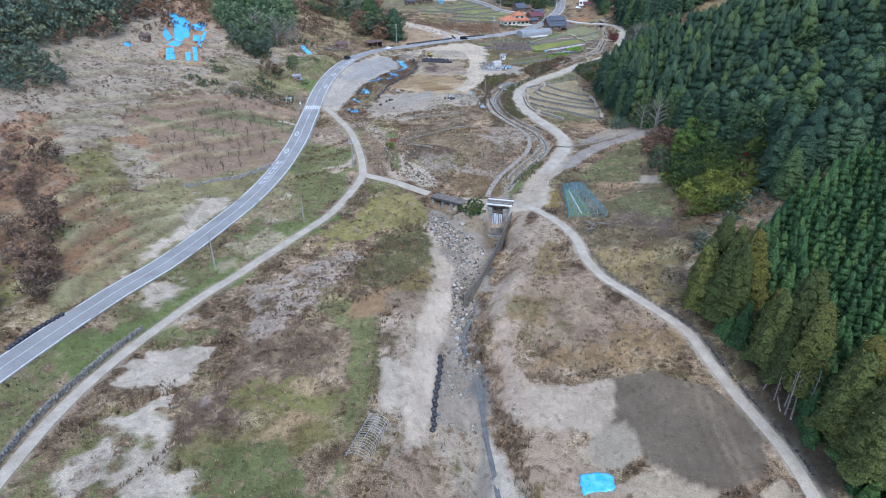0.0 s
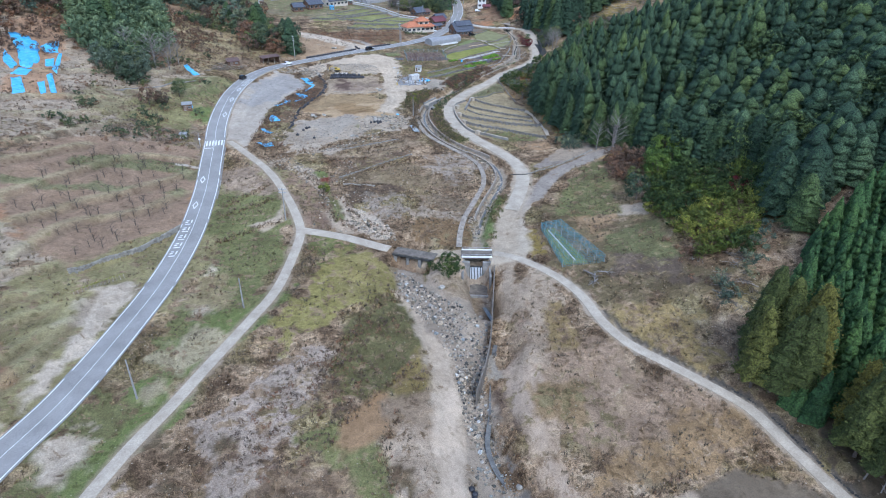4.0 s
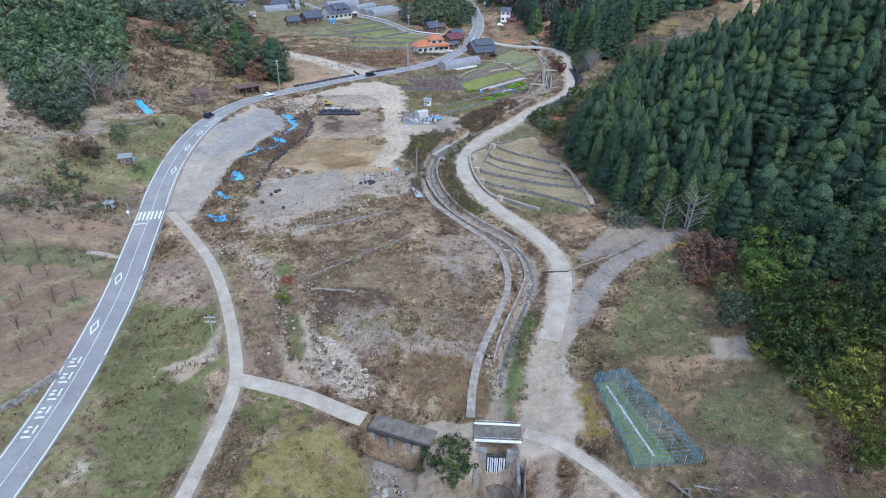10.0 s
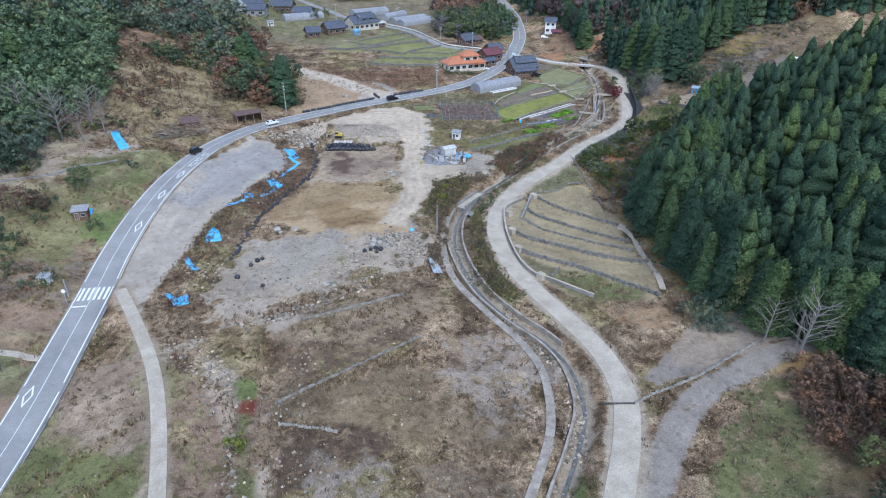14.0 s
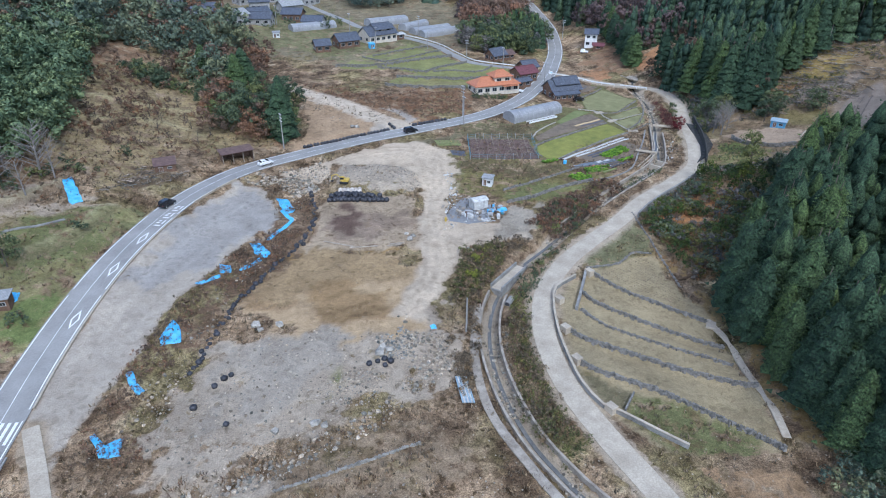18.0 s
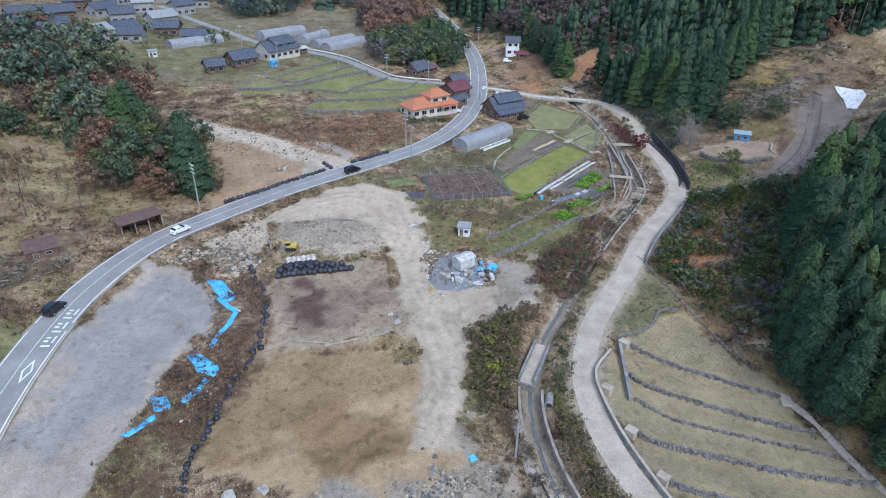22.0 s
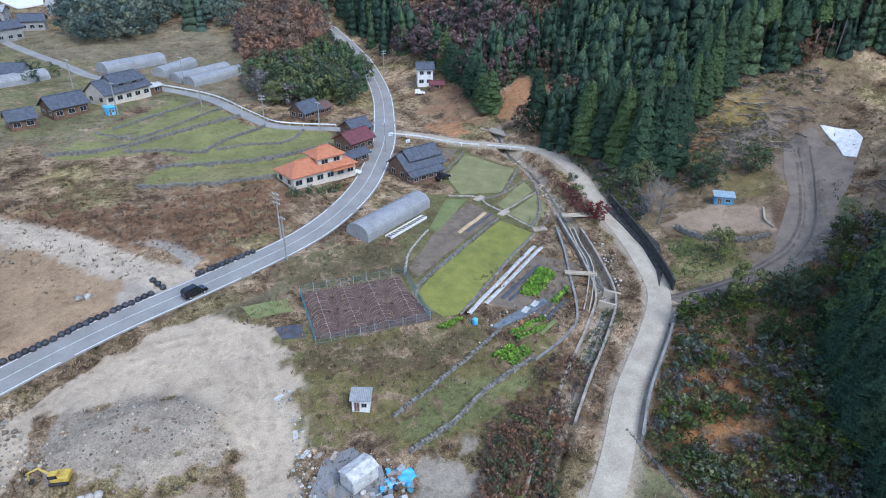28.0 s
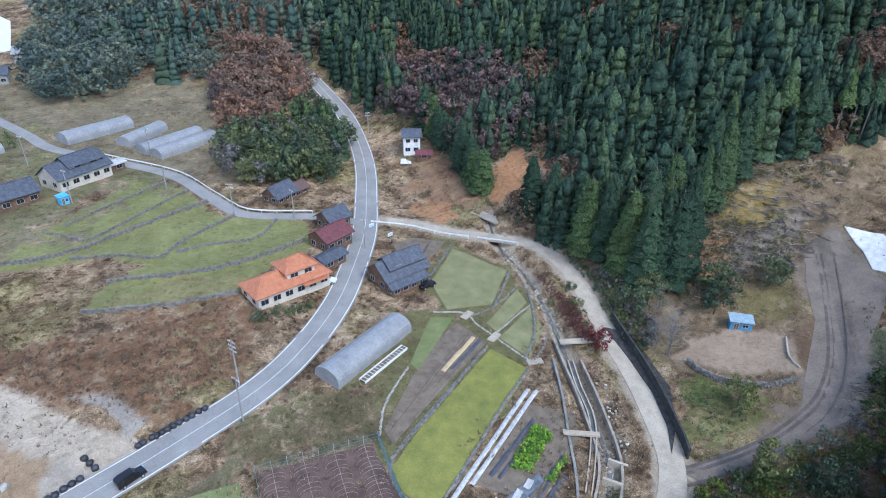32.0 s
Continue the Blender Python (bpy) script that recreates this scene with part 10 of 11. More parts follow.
for u, v in [(x, s) for x in np.linspace(-9.4, 9.4, 9) for s in (-6.8, 6.8)]:
    wz = float(ground(36.8 + u, 334.4 + v)) - gz0
    part("post", rod(bmesh.new(), (u, v, wz - 0.3), (u, v, wz + 1.8), 0.04, sides=5), STEEL, t)
for s in (-9.4, 9.4):
    for z in (0.2, 0.6, 1.0, 1.4, 1.8):
        w0, w1 = float(ground(36.8 + s, 327.6)) - gz0, float(ground(36.8 + s, 341.2)) - gz0
        part("net_cord", rod(bmesh.new(), (s, -6.8, w0 + z), (s, 6.8, w1 + z), 0.03, sides=3), BLUE_NET, t)
for s in (-6.8, 6.8):
    for z in (0.3, 0.9, 1.5):
        bm = bmesh.new()
        for k in range(29):
            u0, u1 = -9.4 + k * 0.648, -9.4 + (k + 1) * 0.648
            w0, w1 = float(ground(36.8 + u0, 334.4 + s)) - gz0, float(ground(36.8 + u1, 334.4 + s)) - gz0
            rod(bm, (u0, s, w0 + z), (u1, s, w1 + z), 0.02, sides=3)
        part("net_cord", bm, BLUE_NET, t)
# netted garden by the track: narrow at its far end
CAGE = [Vector((33.4, 147.2)), Vector((43.0, 146.0)), Vector((40.2, 165.6)), Vector((34.8, 165.4))]
t = thing("netted_garden", 38.0, 156.0, 0, None, "garden cage of thin posts and blue-green netting", "garden cage")
gz0 = t.matrix_world.translation.z


def in_cage(u, v, up=0.0):
    """A place in the cage: u across, v along, up above the ground there."""
    q = CAGE[0].lerp(CAGE[1], u).lerp(CAGE[3].lerp(CAGE[2], u), v)
    return Vector((q.x - 38.0, q.y - 156.0, float(ground(q.x, q.y)) - gz0 + up))


for i in range(5):
    for j in range(7):
        part("post", rod(bmesh.new(), in_cage(i / 4, j / 6, -0.3), in_cage(i / 4, j / 6, 1.9), 0.04, sides=5), STEEL, t)


def cage_net(places, verticals):
    """A side net hung between the posts: cords at five heights and upright ones."""
    bm = bmesh.new()
    for up in (0.1, 0.55, 1.0, 1.45, 1.9):
        tube(bm, [q + Vector((0, 0, up)) for q in places], 0.025, 3)
    for k in range(verticals + 1):
        q = places[0].lerp(places[-1], k / verticals)
        rod(bm, q + Vector((0, 0, 0.05)), q + Vector((0, 0, 1.9)), 0.025, sides=3)
    return bm


part("net", cage_net([in_cage(0, j / 12) for j in range(13)], 50), BLUE_NET, t, "blue-green side net")
part("net", cage_net([in_cage(1, j / 12) for j in range(13)], 40), BLUE_NET, t)
part("net", cage_net([in_cage(i / 8, 0) for i in range(9)], 24), BLUE_NET, t)
part("net", cage_net([in_cage(i / 8, 1) for i in range(9)], 14), BLUE_NET, t)
bm = bmesh.new()
for k in range(27):
    tube(bm, [in_cage(i / 4, k / 26, 1.92) for i in range(5)], 0.028, 3)
for k in range(13):
    tube(bm, [in_cage(k / 12, j / 6, 1.92) for j in range(7)], 0.028, 3)
part("roof_net", bm, BLUE_NET, t)
drape("garden_bed", [(33.8, 147.8), (39.5, 147.0), (38.2, 165.0), (35.0, 165.0)], TURF, 0.05, 1.2, 0.1, "green vegetable bed inside the garden cage", "field")
for k in range(3):
    row_bed("garden_row", (35.6 + k * 1.5, 148.5), (35.5 + k * 0.9, 164.0), 0.4, 0.2, PLASTIC_WHITE if k == 1 else TURF, "pale vegetable row inside the garden cage")
# bean frames beside the road
for k in range(3):
    t = thing("bean_frame", -66.5 + k * 1.6, 152.2 + k * 1.6, 38, None, "pale row of bean poles beside the road", "bean frame", "bean frames")
    for c in range(8):
        part("pole", rod(bmesh.new(), (-2.8 + c * 0.8, 0, -0.1), (-2.8 + c * 0.8, 0.15, 1.2), 0.05, sides=4), WOOD, t)
    part("rail", rod(bmesh.new(), (-3, 0.1, 1.1), (3, 0.1, 1.1), 0.06, sides=4), YELLOW_GRASS, t)

# cut branches on the cleared slope and round the log piles
def sticks(seed):
    q = np.random.RandomState(seed)
    v, f = [], []
    for k in range(7):
        a, l = q.rand() * 6.283, 0.6 + 1.3 * q.rand()
        c, s = math.cos(a), math.sin(a)
        x, y, b = q.normal() * 0.7, q.normal() * 0.7, len(v)
        w = 0.05 + 0.05 * q.rand()
        v += [(x - c * l - s * w, y - s * l + c * w, 0.06), (x - c * l + s * w, y - s * l - c * w, 0.06), (x + c * l, y + s * l, 0.1 + 0.4 * q.rand()), (x - c * l, y - s * l, 0.06 + 1.6 * w)]
        f += [(b, b + 1, b + 2), (b + 1, b + 3, b + 2), (b + 3, b, b + 2)]
    return np.array(v), np.array(f)


STICKS = [sticks(k) for k in range(4)]
PALE_WOOD = foliage("cut_branches", (0.16, 0.135, 0.11), (0.42, 0.37, 0.31), (1.1, 1.0, 0.95))
plots_a = []
plots_a.append(([(112, 345), (120, 357), (131, 363), (156, 371), (174, 356), (152, 346), (135, 341)], 1.8, 0.4))
plots_a.append(([(116, 300), (114, 313), (128, 316), (142, 322), (152, 312), (140, 302)], 1.6, 0.4))
plots_a.append(([(58, 118), (60, 138), (68, 150), (74, 140), (64, 122)], 2.2, 0.45))
plots_a.append(([(-60, 300), (-56, 318), (-44, 326), (-48, 310)], 2.2, 0.45))
for k, (poly, gap, keep) in enumerate(plots_a):
    x, y = scatter(poly, gap, 500 + k, keep, 1.0, 8.0)
    stand("cut_branches", STICKS, x, y, PALE_WOOD, 510 + k, 0.6, 1.5, "pale cut branches strewn over the slope", "branches", sink=0.0)

# ---- woods ----
BAMBOO = foliage("bamboo_leaves", (0.07, 0.108, 0.058), (0.19, 0.245, 0.125), (1.2, 1.1, 0.95), deep=0.72)
# paler and greyer than EVERGREEN: haze over the western woods put into leaf colour
GREY_GREEN = foliage("grey_green_leaves", (0.07, 0.095, 0.068), (0.175, 0.21, 0.14), (1.5, 1.25, 0.95), deep=0.72)
AUTUMN = foliage("autumn_oak_leaves", (0.13, 0.085, 0.062), (0.31, 0.20, 0.145), (1.2, 0.95, 0.8), deep=0.72)
GREY_TWIGS = foliage("grey_twigs", (0.10, 0.09, 0.085), (0.24, 0.215, 0.20))
PLUM = foliage("purple_twigs", (0.085, 0.058, 0.055), (0.20, 0.14, 0.135), deep=0.72)
YOUNG = [conifer_crown(k, 7.4, 1.75, 150, 0.4, 0.0, 0.72) for k in range(4)]
OLD = [conifer_crown(10 + k, 13.0, 3.0, 230, 0.7, 0.03, 0.66) for k in range(5)]
OLD_FAR = [conifer_crown(14 + k, 12.5, (2.2, 2.7, 3.3, 2.4)[k], 140, 1.0, 0.0, (0.75, 0.6, 0.5, 0.7)[k]) for k in range(4)]
YOUNG_FAR = [conifer_crown(24 + k, 9.0, 1.6, 90, 0.8, 0.0, 0.85) for k in range(3)]
BROAD = [conifer_crown(20 + k, 10.0, 3.5, 250, 0.7, 0.0, 0.5) for k in range(4)]
ROUND_FAR = [leafy_crown(44 + k, 8.0, 3.6, 18, 12, 0.46, 0.15) for k in range(4)]
ROUND_BACK = [leafy_crown(48 + k, 8.0, 3.6, 20, 8, 0.56, 0.15) for k in range(4)]
SCRUB = [leafy_crown(30 + k, 2.4, 1.7, 10, 10, 0.24, 0.1) for k in range(3)]
BRUSH_TUFT = [leafy_crown(34 + k, 2.2, 1.8, 8, 5, 0.3, 0.05) for k in range(3)]
ROUND = [leafy_crown(40 + k, 8.0, 3.4, 26, 17, 0.36, 0.15) for k in range(4)]

ROADSIDE = [(63, 268), (62, 292), (72, 301), (84, 311), (93, 313), (104, 311), (116, 309), (130, 316), (140, 305), (112, 296), (98, 292), (86, 277), (72, 265)]
BUSHY = [leafy_crown(60 + k, 5.0, 2.5, 18, 13, 0.3, 0.05) for k in range(4)]
PLANTATION = [(60, 15), (61, 66), (64, 80), (64, 98), (64, 112), (68, 119), (80, 129), (95, 134), (112, 137), (150, 142), (150, 120), (96, 50), (80, 15)]
OLD_WOOD = [(73, 211), (70, 224), (69, 248), (68, 260), (73, 266), (81, 273), (89, 283), (98, 294), (114, 299), (140, 303), (180, 310), (200, 280), (190, 165), (150, 145), (112, 140), (95, 138), (85, 139), (84, 150), (93, 160), (89, 173), (81, 179), (77.5, 188), (78, 200)]
GAP = [(89, 212), (93, 224), (100, 233), (104, 229), (98, 214)]
FAR_HILL = [(104, 381), (110, 374), (117, 364), (114, 356), (121, 354), (136, 366), (153, 369), (172, 359), (235, 335), (245, 400), (215, 480), (170, 560), (110, 640), (92, 580), (90, 535), (98, 500), (106, 462), (106, 430), (104, 420), (119, 420), (123, 404), (113, 393), (102, 397)]
WEST_WOOD = [(-185, 195), (-150, 200), (-128, 262), (-126, 318), (-110, 345), (-95, 372), (-90, 396), (-71, 398), (-56, 375), (-44, 375), (-35, 394), (-38, 414), (-60, 460), (-90, 500), (-185, 420)]
KNOLL = [(-46, 338), (-30, 340), (-23, 345), (-24, 368), (-38, 385), (-54, 372), (-50, 354)]


def split(x, y, share, seed, size=18.0):
    """Two lots of places: those in the given share of patches, and the rest."""
    n = patchy(x + seed * 13.7, y - seed * 7.1, size, 3)
    k = n < np.quantile(n, share)
    return (x[k], y[k]), (x[~k], y[~k])


x, y = scatter(PLANTATION, 2.9, 1, loose=0.35)
stand("cedar_plantation", YOUNG, x, y, CEDAR, 2, 0.8, 1.15, "dense young cedar plantation of pointed green trees on the slope", "forest")
x, y = clear_of_roads(*scatter(OLD_WOOD, 3.3, 3))
gap = inside(x, y, GAP) < 0
x, y = x[gap], y[gap]
n = patchy(x, y, 18, 3) + (y - 215) * 0.008
a, b = (x[n > 0.5], y[n > 0.5]), (x[n <= 0.5], y[n <= 0.5])
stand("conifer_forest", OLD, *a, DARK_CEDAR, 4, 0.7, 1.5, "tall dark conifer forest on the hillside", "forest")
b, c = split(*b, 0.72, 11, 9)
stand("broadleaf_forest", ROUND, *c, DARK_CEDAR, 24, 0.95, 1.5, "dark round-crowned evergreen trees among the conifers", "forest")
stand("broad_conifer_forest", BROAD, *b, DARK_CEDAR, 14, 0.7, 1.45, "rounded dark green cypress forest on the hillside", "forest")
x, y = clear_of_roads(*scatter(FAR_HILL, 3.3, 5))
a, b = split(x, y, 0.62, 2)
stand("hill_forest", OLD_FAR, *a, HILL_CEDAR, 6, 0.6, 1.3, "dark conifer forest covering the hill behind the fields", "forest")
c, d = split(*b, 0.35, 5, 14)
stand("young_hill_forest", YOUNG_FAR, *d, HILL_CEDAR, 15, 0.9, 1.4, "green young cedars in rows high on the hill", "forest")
stand("russet_hill_trees", ROUND_BACK, *c, RUSSET, 16, 0.6, 1.1, "brown and purple leaved trees among the conifers", "wood")
x, y = clear_of_roads(*scatter([(104, 420), (119, 420), (134, 440), (130, 470), (106, 500), (98, 480), (106, 450)], 4.0, 37))
stand("purple_hill_trees", ROUND_FAR, x, y, PLUM, 38, 0.8, 1.5, "purple-brown leafless trees on the flank of the hill", "wood")
x, y = clear_of_roads(*scatter([(38, 462), (40, 442), (50, 437), (66, 436), (74, 452), (80, 470), (82, 492), (74, 500), (62, 478), (48, 478)], 3.4, 7))
n = patchy(x, y + 60, 11, 2)
stand("spur_evergreens", BUSHY, x[n < 0.5], y[n < 0.5], EVERGREEN, 8, 0.9, 2.0, "dark evergreen trees at the foot of the spur", "wood")
stand("spur_grey_trees", ROUND_FAR, x[(n >= 0.5) & (n < 0.58)], y[(n >= 0.5) & (n < 0.58)], GREY_TWIGS, 9, 0.5, 1.1, "leafless grey trees at the foot of the spur", "wood")
stand("spur_conifers", OLD, x[n >= 0.58], y[n >= 0.58], DARK_CEDAR, 20, 0.4, 0.95, "dark conifers at the foot of the spur", "wood")
x, y = clear_of_roads(*scatter([(42, 500), (44, 478), (56, 472), (66, 482), (77, 504), (84, 524), (77, 546), (60, 540), (48, 520)], 3.7, 17))
n = patchy(x, y + 30, 14, 2)
stand("spur_russet_trees", BUSHY, x[n < 0.66], y[n < 0.66], AUTUMN, 18, 0.9, 2.3, "dull russet oak wood on top of the spur", "wood")
stand("spur_purple_trees", BUSHY, x[n >= 0.66], y[n >= 0.66], PLUM, 19, 0.8, 2.0, "purple-brown leafless trees on the spur", "wood")
x, y = clear_of_roads(*scatter([(-18, 545), (-14, 526), (10, 520), (20, 545), (12, 600), (-22, 615)], 4.6, 27))
stand("back_wood", ROUND_FAR, x, y, HAZED_LEAVES, 28, 0.6, 1.6, "dark mixed wood behind the village", "wood")
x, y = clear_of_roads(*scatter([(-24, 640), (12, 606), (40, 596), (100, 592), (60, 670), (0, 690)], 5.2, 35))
stand("ridge_wood", ROUND_BACK, x, y, HAZED_LEAVES, 36, 0.7, 1.8, "dark mixed wood on the ridge behind the village", "wood")
x, y = clear_of_roads(*scatter([(26, 560), (46, 530), (84, 538), (92, 580), (40, 592)], 4.8, 39, 0.35))
stand("back_russet_wood", ROUND_FAR, x, y, RUSSET, 40, 0.5, 1.3, "brown leafless wood behind the spur", "wood")
x, y = clear_of_roads(*scatter([(17, 556), (30, 532), (48, 524), (58, 560), (84, 534), (98, 548), (104, 580), (62, 606), (-12, 665), (-9, 604)], 5.0, 64))
a, b = split(x, y, 0.5, 9, 22)
stand("hollow_conifers", OLD_FAR, *a, HAZED_CEDAR, 65, 0.6, 1.2, "dark conifers in the hollow behind the spur", "forest")
stand("hollow_wood", ROUND_FAR, *b, HAZED_LEAVES, 66, 0.6, 1.3, "mixed grey-green wood in the hollow behind the spur", "wood")
x, y = clear_of_roads(*scatter([(88, 515), (89, 492), (97, 480), (104, 472), (112, 500), (102, 540), (92, 535)], 4.2, 67), 2.5)
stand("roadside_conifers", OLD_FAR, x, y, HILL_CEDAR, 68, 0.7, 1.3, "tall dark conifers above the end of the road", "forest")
x, y = clear_of_roads(*scatter(WEST_WOOD, 5.2, 9))
a, b = split(x, y, 0.55, 3)
stand("west_wood", ROUND_BACK, *a, GREY_GREEN, 10, 0.7, 1.7, "mixed evergreen wood on the western hillside", "wood")
stand("west_russet_wood", ROUND_BACK, *b, RUSSET, 11, 0.5, 1.2, "bare brown deciduous wood on the western hillside", "wood")
x, y = scatter([(-104, 302), (-118, 340), (-110, 385), (-98, 410), (-86, 370), (-79, 335), (-74, 314), (-82, 292), (-92, 288)], 4.0, 29)
stand("bamboo_grove", ROUND_FAR, x, y, BAMBOO, 30, 0.8, 1.5, "grey-green plumed bamboo grove on the slope", "bamboo")
x, y = scatter([(-96, 300), (-84, 300), (-77, 284), (-79, 275), (-88, 276), (-96, 286)], 4.2, 33)
stand("scar_wood", ROUND, x, y, GREY_GREEN, 34, 0.5, 1.1, "evergreen wood beside the landslide", "wood")
x, y = scatter([(-152, 219), (-128, 208), (-121, 196), (-132, 180), (-160, 180)], 4.4, 31)
stand("slope_wood", ROUND_FAR, x, y, GREY_GREEN, 32, 0.5, 1.1, "dark green wood on the western slope", "wood")
x, y = clear_of_roads(*scatter(KNOLL, 4.2, 12))
a, b = split(x, y, 0.6, 4, 10)
stand("knoll_wood", ROUND, *a, EVERGREEN, 13, 0.6, 1.4, "dark evergreen wood beside the bend of the road", "wood")
stand("knoll_russet_wood", ROUND, *b, RUSSET, 19, 0.6, 1.2, "brown leafless oaks beside the bend of the road", "wood")
q = np.random.RandomState(2)
x, y = scatter([(-84, 92), (-78, 100), (-80, 112), (-87, 126), (-97, 138), (-106, 156), (-116, 160), (-110, 130), (-98, 100)], 5.5, 23, 0.4)
stand("bank_trees", ROUND, x, y, AUTUMN, 24, 0.5, 0.8, "russet trees above the road", "wood")

THICKET = [(64.5, 172), (63, 160), (63.3, 151), (62, 144), (62, 138), (69.5, 135), (88, 150), (92, 157), (88, 168), (80, 174), (72, 179), (68, 176)]
x, y = scatter(THICKET, 2.5, 61)
n = patchy(x + 40, y, 9, 2) - 0.25 * smooth(np.hypot(x - 72, y - 145), 4, 16)
a, b = n > 0.38, n <= 0.38
stand("yellow_thicket", BUSHY, x[a], y[a], YELLOWING, 62, 0.55, 1.05, "yellow-green broadleaf thicket below the forest", "thicket")
stand("green_thicket", BUSHY, x[b], y[b], LUSH, 63, 0.6, 1.2, "dense dark green thicket below the forest", "thicket")

x, y = clear_of_roads(*scatter(ROADSIDE, 4.2, 69, 0.42, 1.0, 14))
stand("roadside_thicket", BUSHY, x, y, LUSH, 70, 0.4, 1.0, "dark green thicket on the slope above the road", "thicket")

# scrub and bushes
FERN = foliage("dead_ferns", (0.16, 0.085, 0.04), (0.36, 0.20, 0.10))
CRIMSON = foliage("red_brown_twigs", (0.10, 0.045, 0.04), (0.22, 0.10, 0.085))
SCRUB_LAND = []
SCRUB_LAND.append(("channel_scrub", [(15.5, 238), (19.5, 250), (20.8, 266), (28, 279), (36, 287), (30, 288), (20, 283), (16.5, 268), (14, 252)], 1.4, OLIVE_CEDAR, 0.35, 0.75, 0.5, "olive tangled scrub between track and channel"))
SCRUB_LAND.append(("channel_scrub", [(15.5, 238), (19.5, 250), (20.8, 266), (28, 279), (36, 287), (30, 288), (20, 283), (16.5, 268), (14, 252)], 1.1, WEEDS, 0.35, 0.72, 0.25, "dry brown brambles between track and channel"))
SCRUB_LAND.append(("upper_scrub", [(38, 289), (46, 296), (58, 304), (66, 309), (60, 312), (44, 303), (36, 294)], 1.5, RUSSET, 0.35, 0.8, 0.4, "brown scrub on the stream bank below the gardens"))
SCRUB_LAND.append(("road_scrub", ROADSIDE, 2.7, GREY_GREEN, 0.5, 1.3, 0.5, "rough evergreen scrub on the slope above the road"))
SCRUB_LAND.append(("road_brush", ROADSIDE, 2.4, RUSSET, 0.35, 0.7, 0.47, "brown undergrowth on the slope above the road"))
SCRUB_LAND.append(("road_ferns", ROADSIDE, 1.6, FERN, 0.25, 0.6, 0.45, "orange dead ferns on the slope above the road"))
SCRUB_LAND.append(("road_olive_bushes", ROADSIDE, 2.3, OLIVE_CEDAR, 0.5, 1.1, 0.47, "olive bushes on the slope above the road"))
SCRUB_LAND.append(("road_grey_bushes", ROADSIDE, 3.2, GREY_TWIGS, 0.6, 1.1, 0.45, "leafless grey bushes on the slope above the road"))
SCRUB_LAND.append(("hedge_scrub", [(43, 302), (51, 304), (55, 302), (47, 291), (40, 288), (38, 293)], 1.3, RUSSET, 0.4, 0.9, 0.3, "brown and russet thicket beside the stream"))
SCRUB_LAND.append(("hedge_green", [(43, 302), (51, 304), (55, 302), (47, 291), (40, 288), (38, 293)], 1.8, EVERGREEN, 0.4, 0.8, 0.45, "green undergrowth in the thicket beside the stream"))
SCRUB_LAND.append(("bank_green", [(62, 309), (70, 316), (78, 322.5), (80, 319), (70, 311.5), (60, 305.5)], 1.1, EVERGREEN, 0.2, 0.5, 0.35, "low green growth on the stream bank"))
SCRUB_LAND.append(("red_bank", [(95.8, 373.1), (96.7, 369.9), (95.4, 356.1), (95.3, 347.3), (91.4, 346.6), (92.6, 358.0)], 1.1, CRIMSON, 0.3, 0.65, 0.1, "red-brown leafless vines on the stream bank"))
SCRUB_LAND.append(("red_bank", [(94.6, 363), (97.2, 361), (95, 352), (93.2, 346), (91, 347), (92.5, 356)], 0.9, CRIMSON, 0.3, 0.6, 0.0, "red-brown leafless thicket along the stream"))
SCRUB_LAND.append(("lot_bushes", [(100, 333), (104, 328), (109, 321), (101.6, 317), (93, 318), (95, 326)], 2.2, EVERGREEN, 0.25, 0.6, 0.45, "scattered low bushes on the green bank"))
SCRUB_LAND.append(("stream_thicket", [(98, 352), (101, 364), (108, 366), (110, 356), (106, 344), (101, 340)], 2.4, GREY_TWIGS, 0.6, 1.3, 0.3, "leafless grey thicket by the stream road"))
SCRUB_LAND.append(("slope_scrub", [(56, 108), (57, 122), (61, 134), (68, 132), (82, 144), (68, 128), (62, 112)], 2.2, GREY_GREEN, 0.7, 1.5, 0.42, "green bushes on the slope below the forest"))
SCRUB_LAND.append(("forest_edge_scrub", [(66, 178), (72, 176), (80, 180), (76, 190), (77, 200), (74, 206), (70, 204), (66, 192)], 2.4, RUSSET, 0.5, 1.2, 0.35, "brown brushwood below the forest edge"))
SCRUB_LAND.append(("terrace_end_scrub", [(60.6, 222), (66, 225), (69, 216), (66, 212.5), (60.5, 216)], 1.6, GREY_GREEN, 0.6, 1.2, 0.2, "grey-green thicket at the end of the terraces"))
SCRUB_LAND.append(("slope_brush", [(52, 104), (54, 125), (58, 140), (62, 165), (66, 200), (82, 200), (84, 165), (64, 130), (58, 104)], 1.5, RUSSET, 0.25, 0.6, 0.5, "brown brush on the slope below the forest"))
SCRUB_LAND.append(("dam_bushes", [(2.6, 155.5), (7.5, 148.4), (11.4, 152), (10.6, 156), (5.5, 157.6)], 1.3, LUSH, 0.35, 0.95, 0.12, "evergreen bushes on the dam shoulder"))
SCRUB_LAND.append(("yard_bank_scrub", [(-39, 231), (-38, 250), (-34.5, 264), (-30, 277), (-24, 290), (-20.5, 302), (-15.5, 312), (-13, 300), (-17, 283), (-24.5, 266), (-28, 250), (-29, 230)], 1.2, RUSSET, 0.25, 0.55, 0.5, "dry brown scrub on the yard bank"))
SCRUB_LAND.append(("north_bank_scrub", [(94, 352), (100, 368), (106, 376), (112, 356), (104, 344), (98, 340)], 1.6, EVERGREEN, 0.4, 0.9, 0.4, "dark bushes along the stream road"))
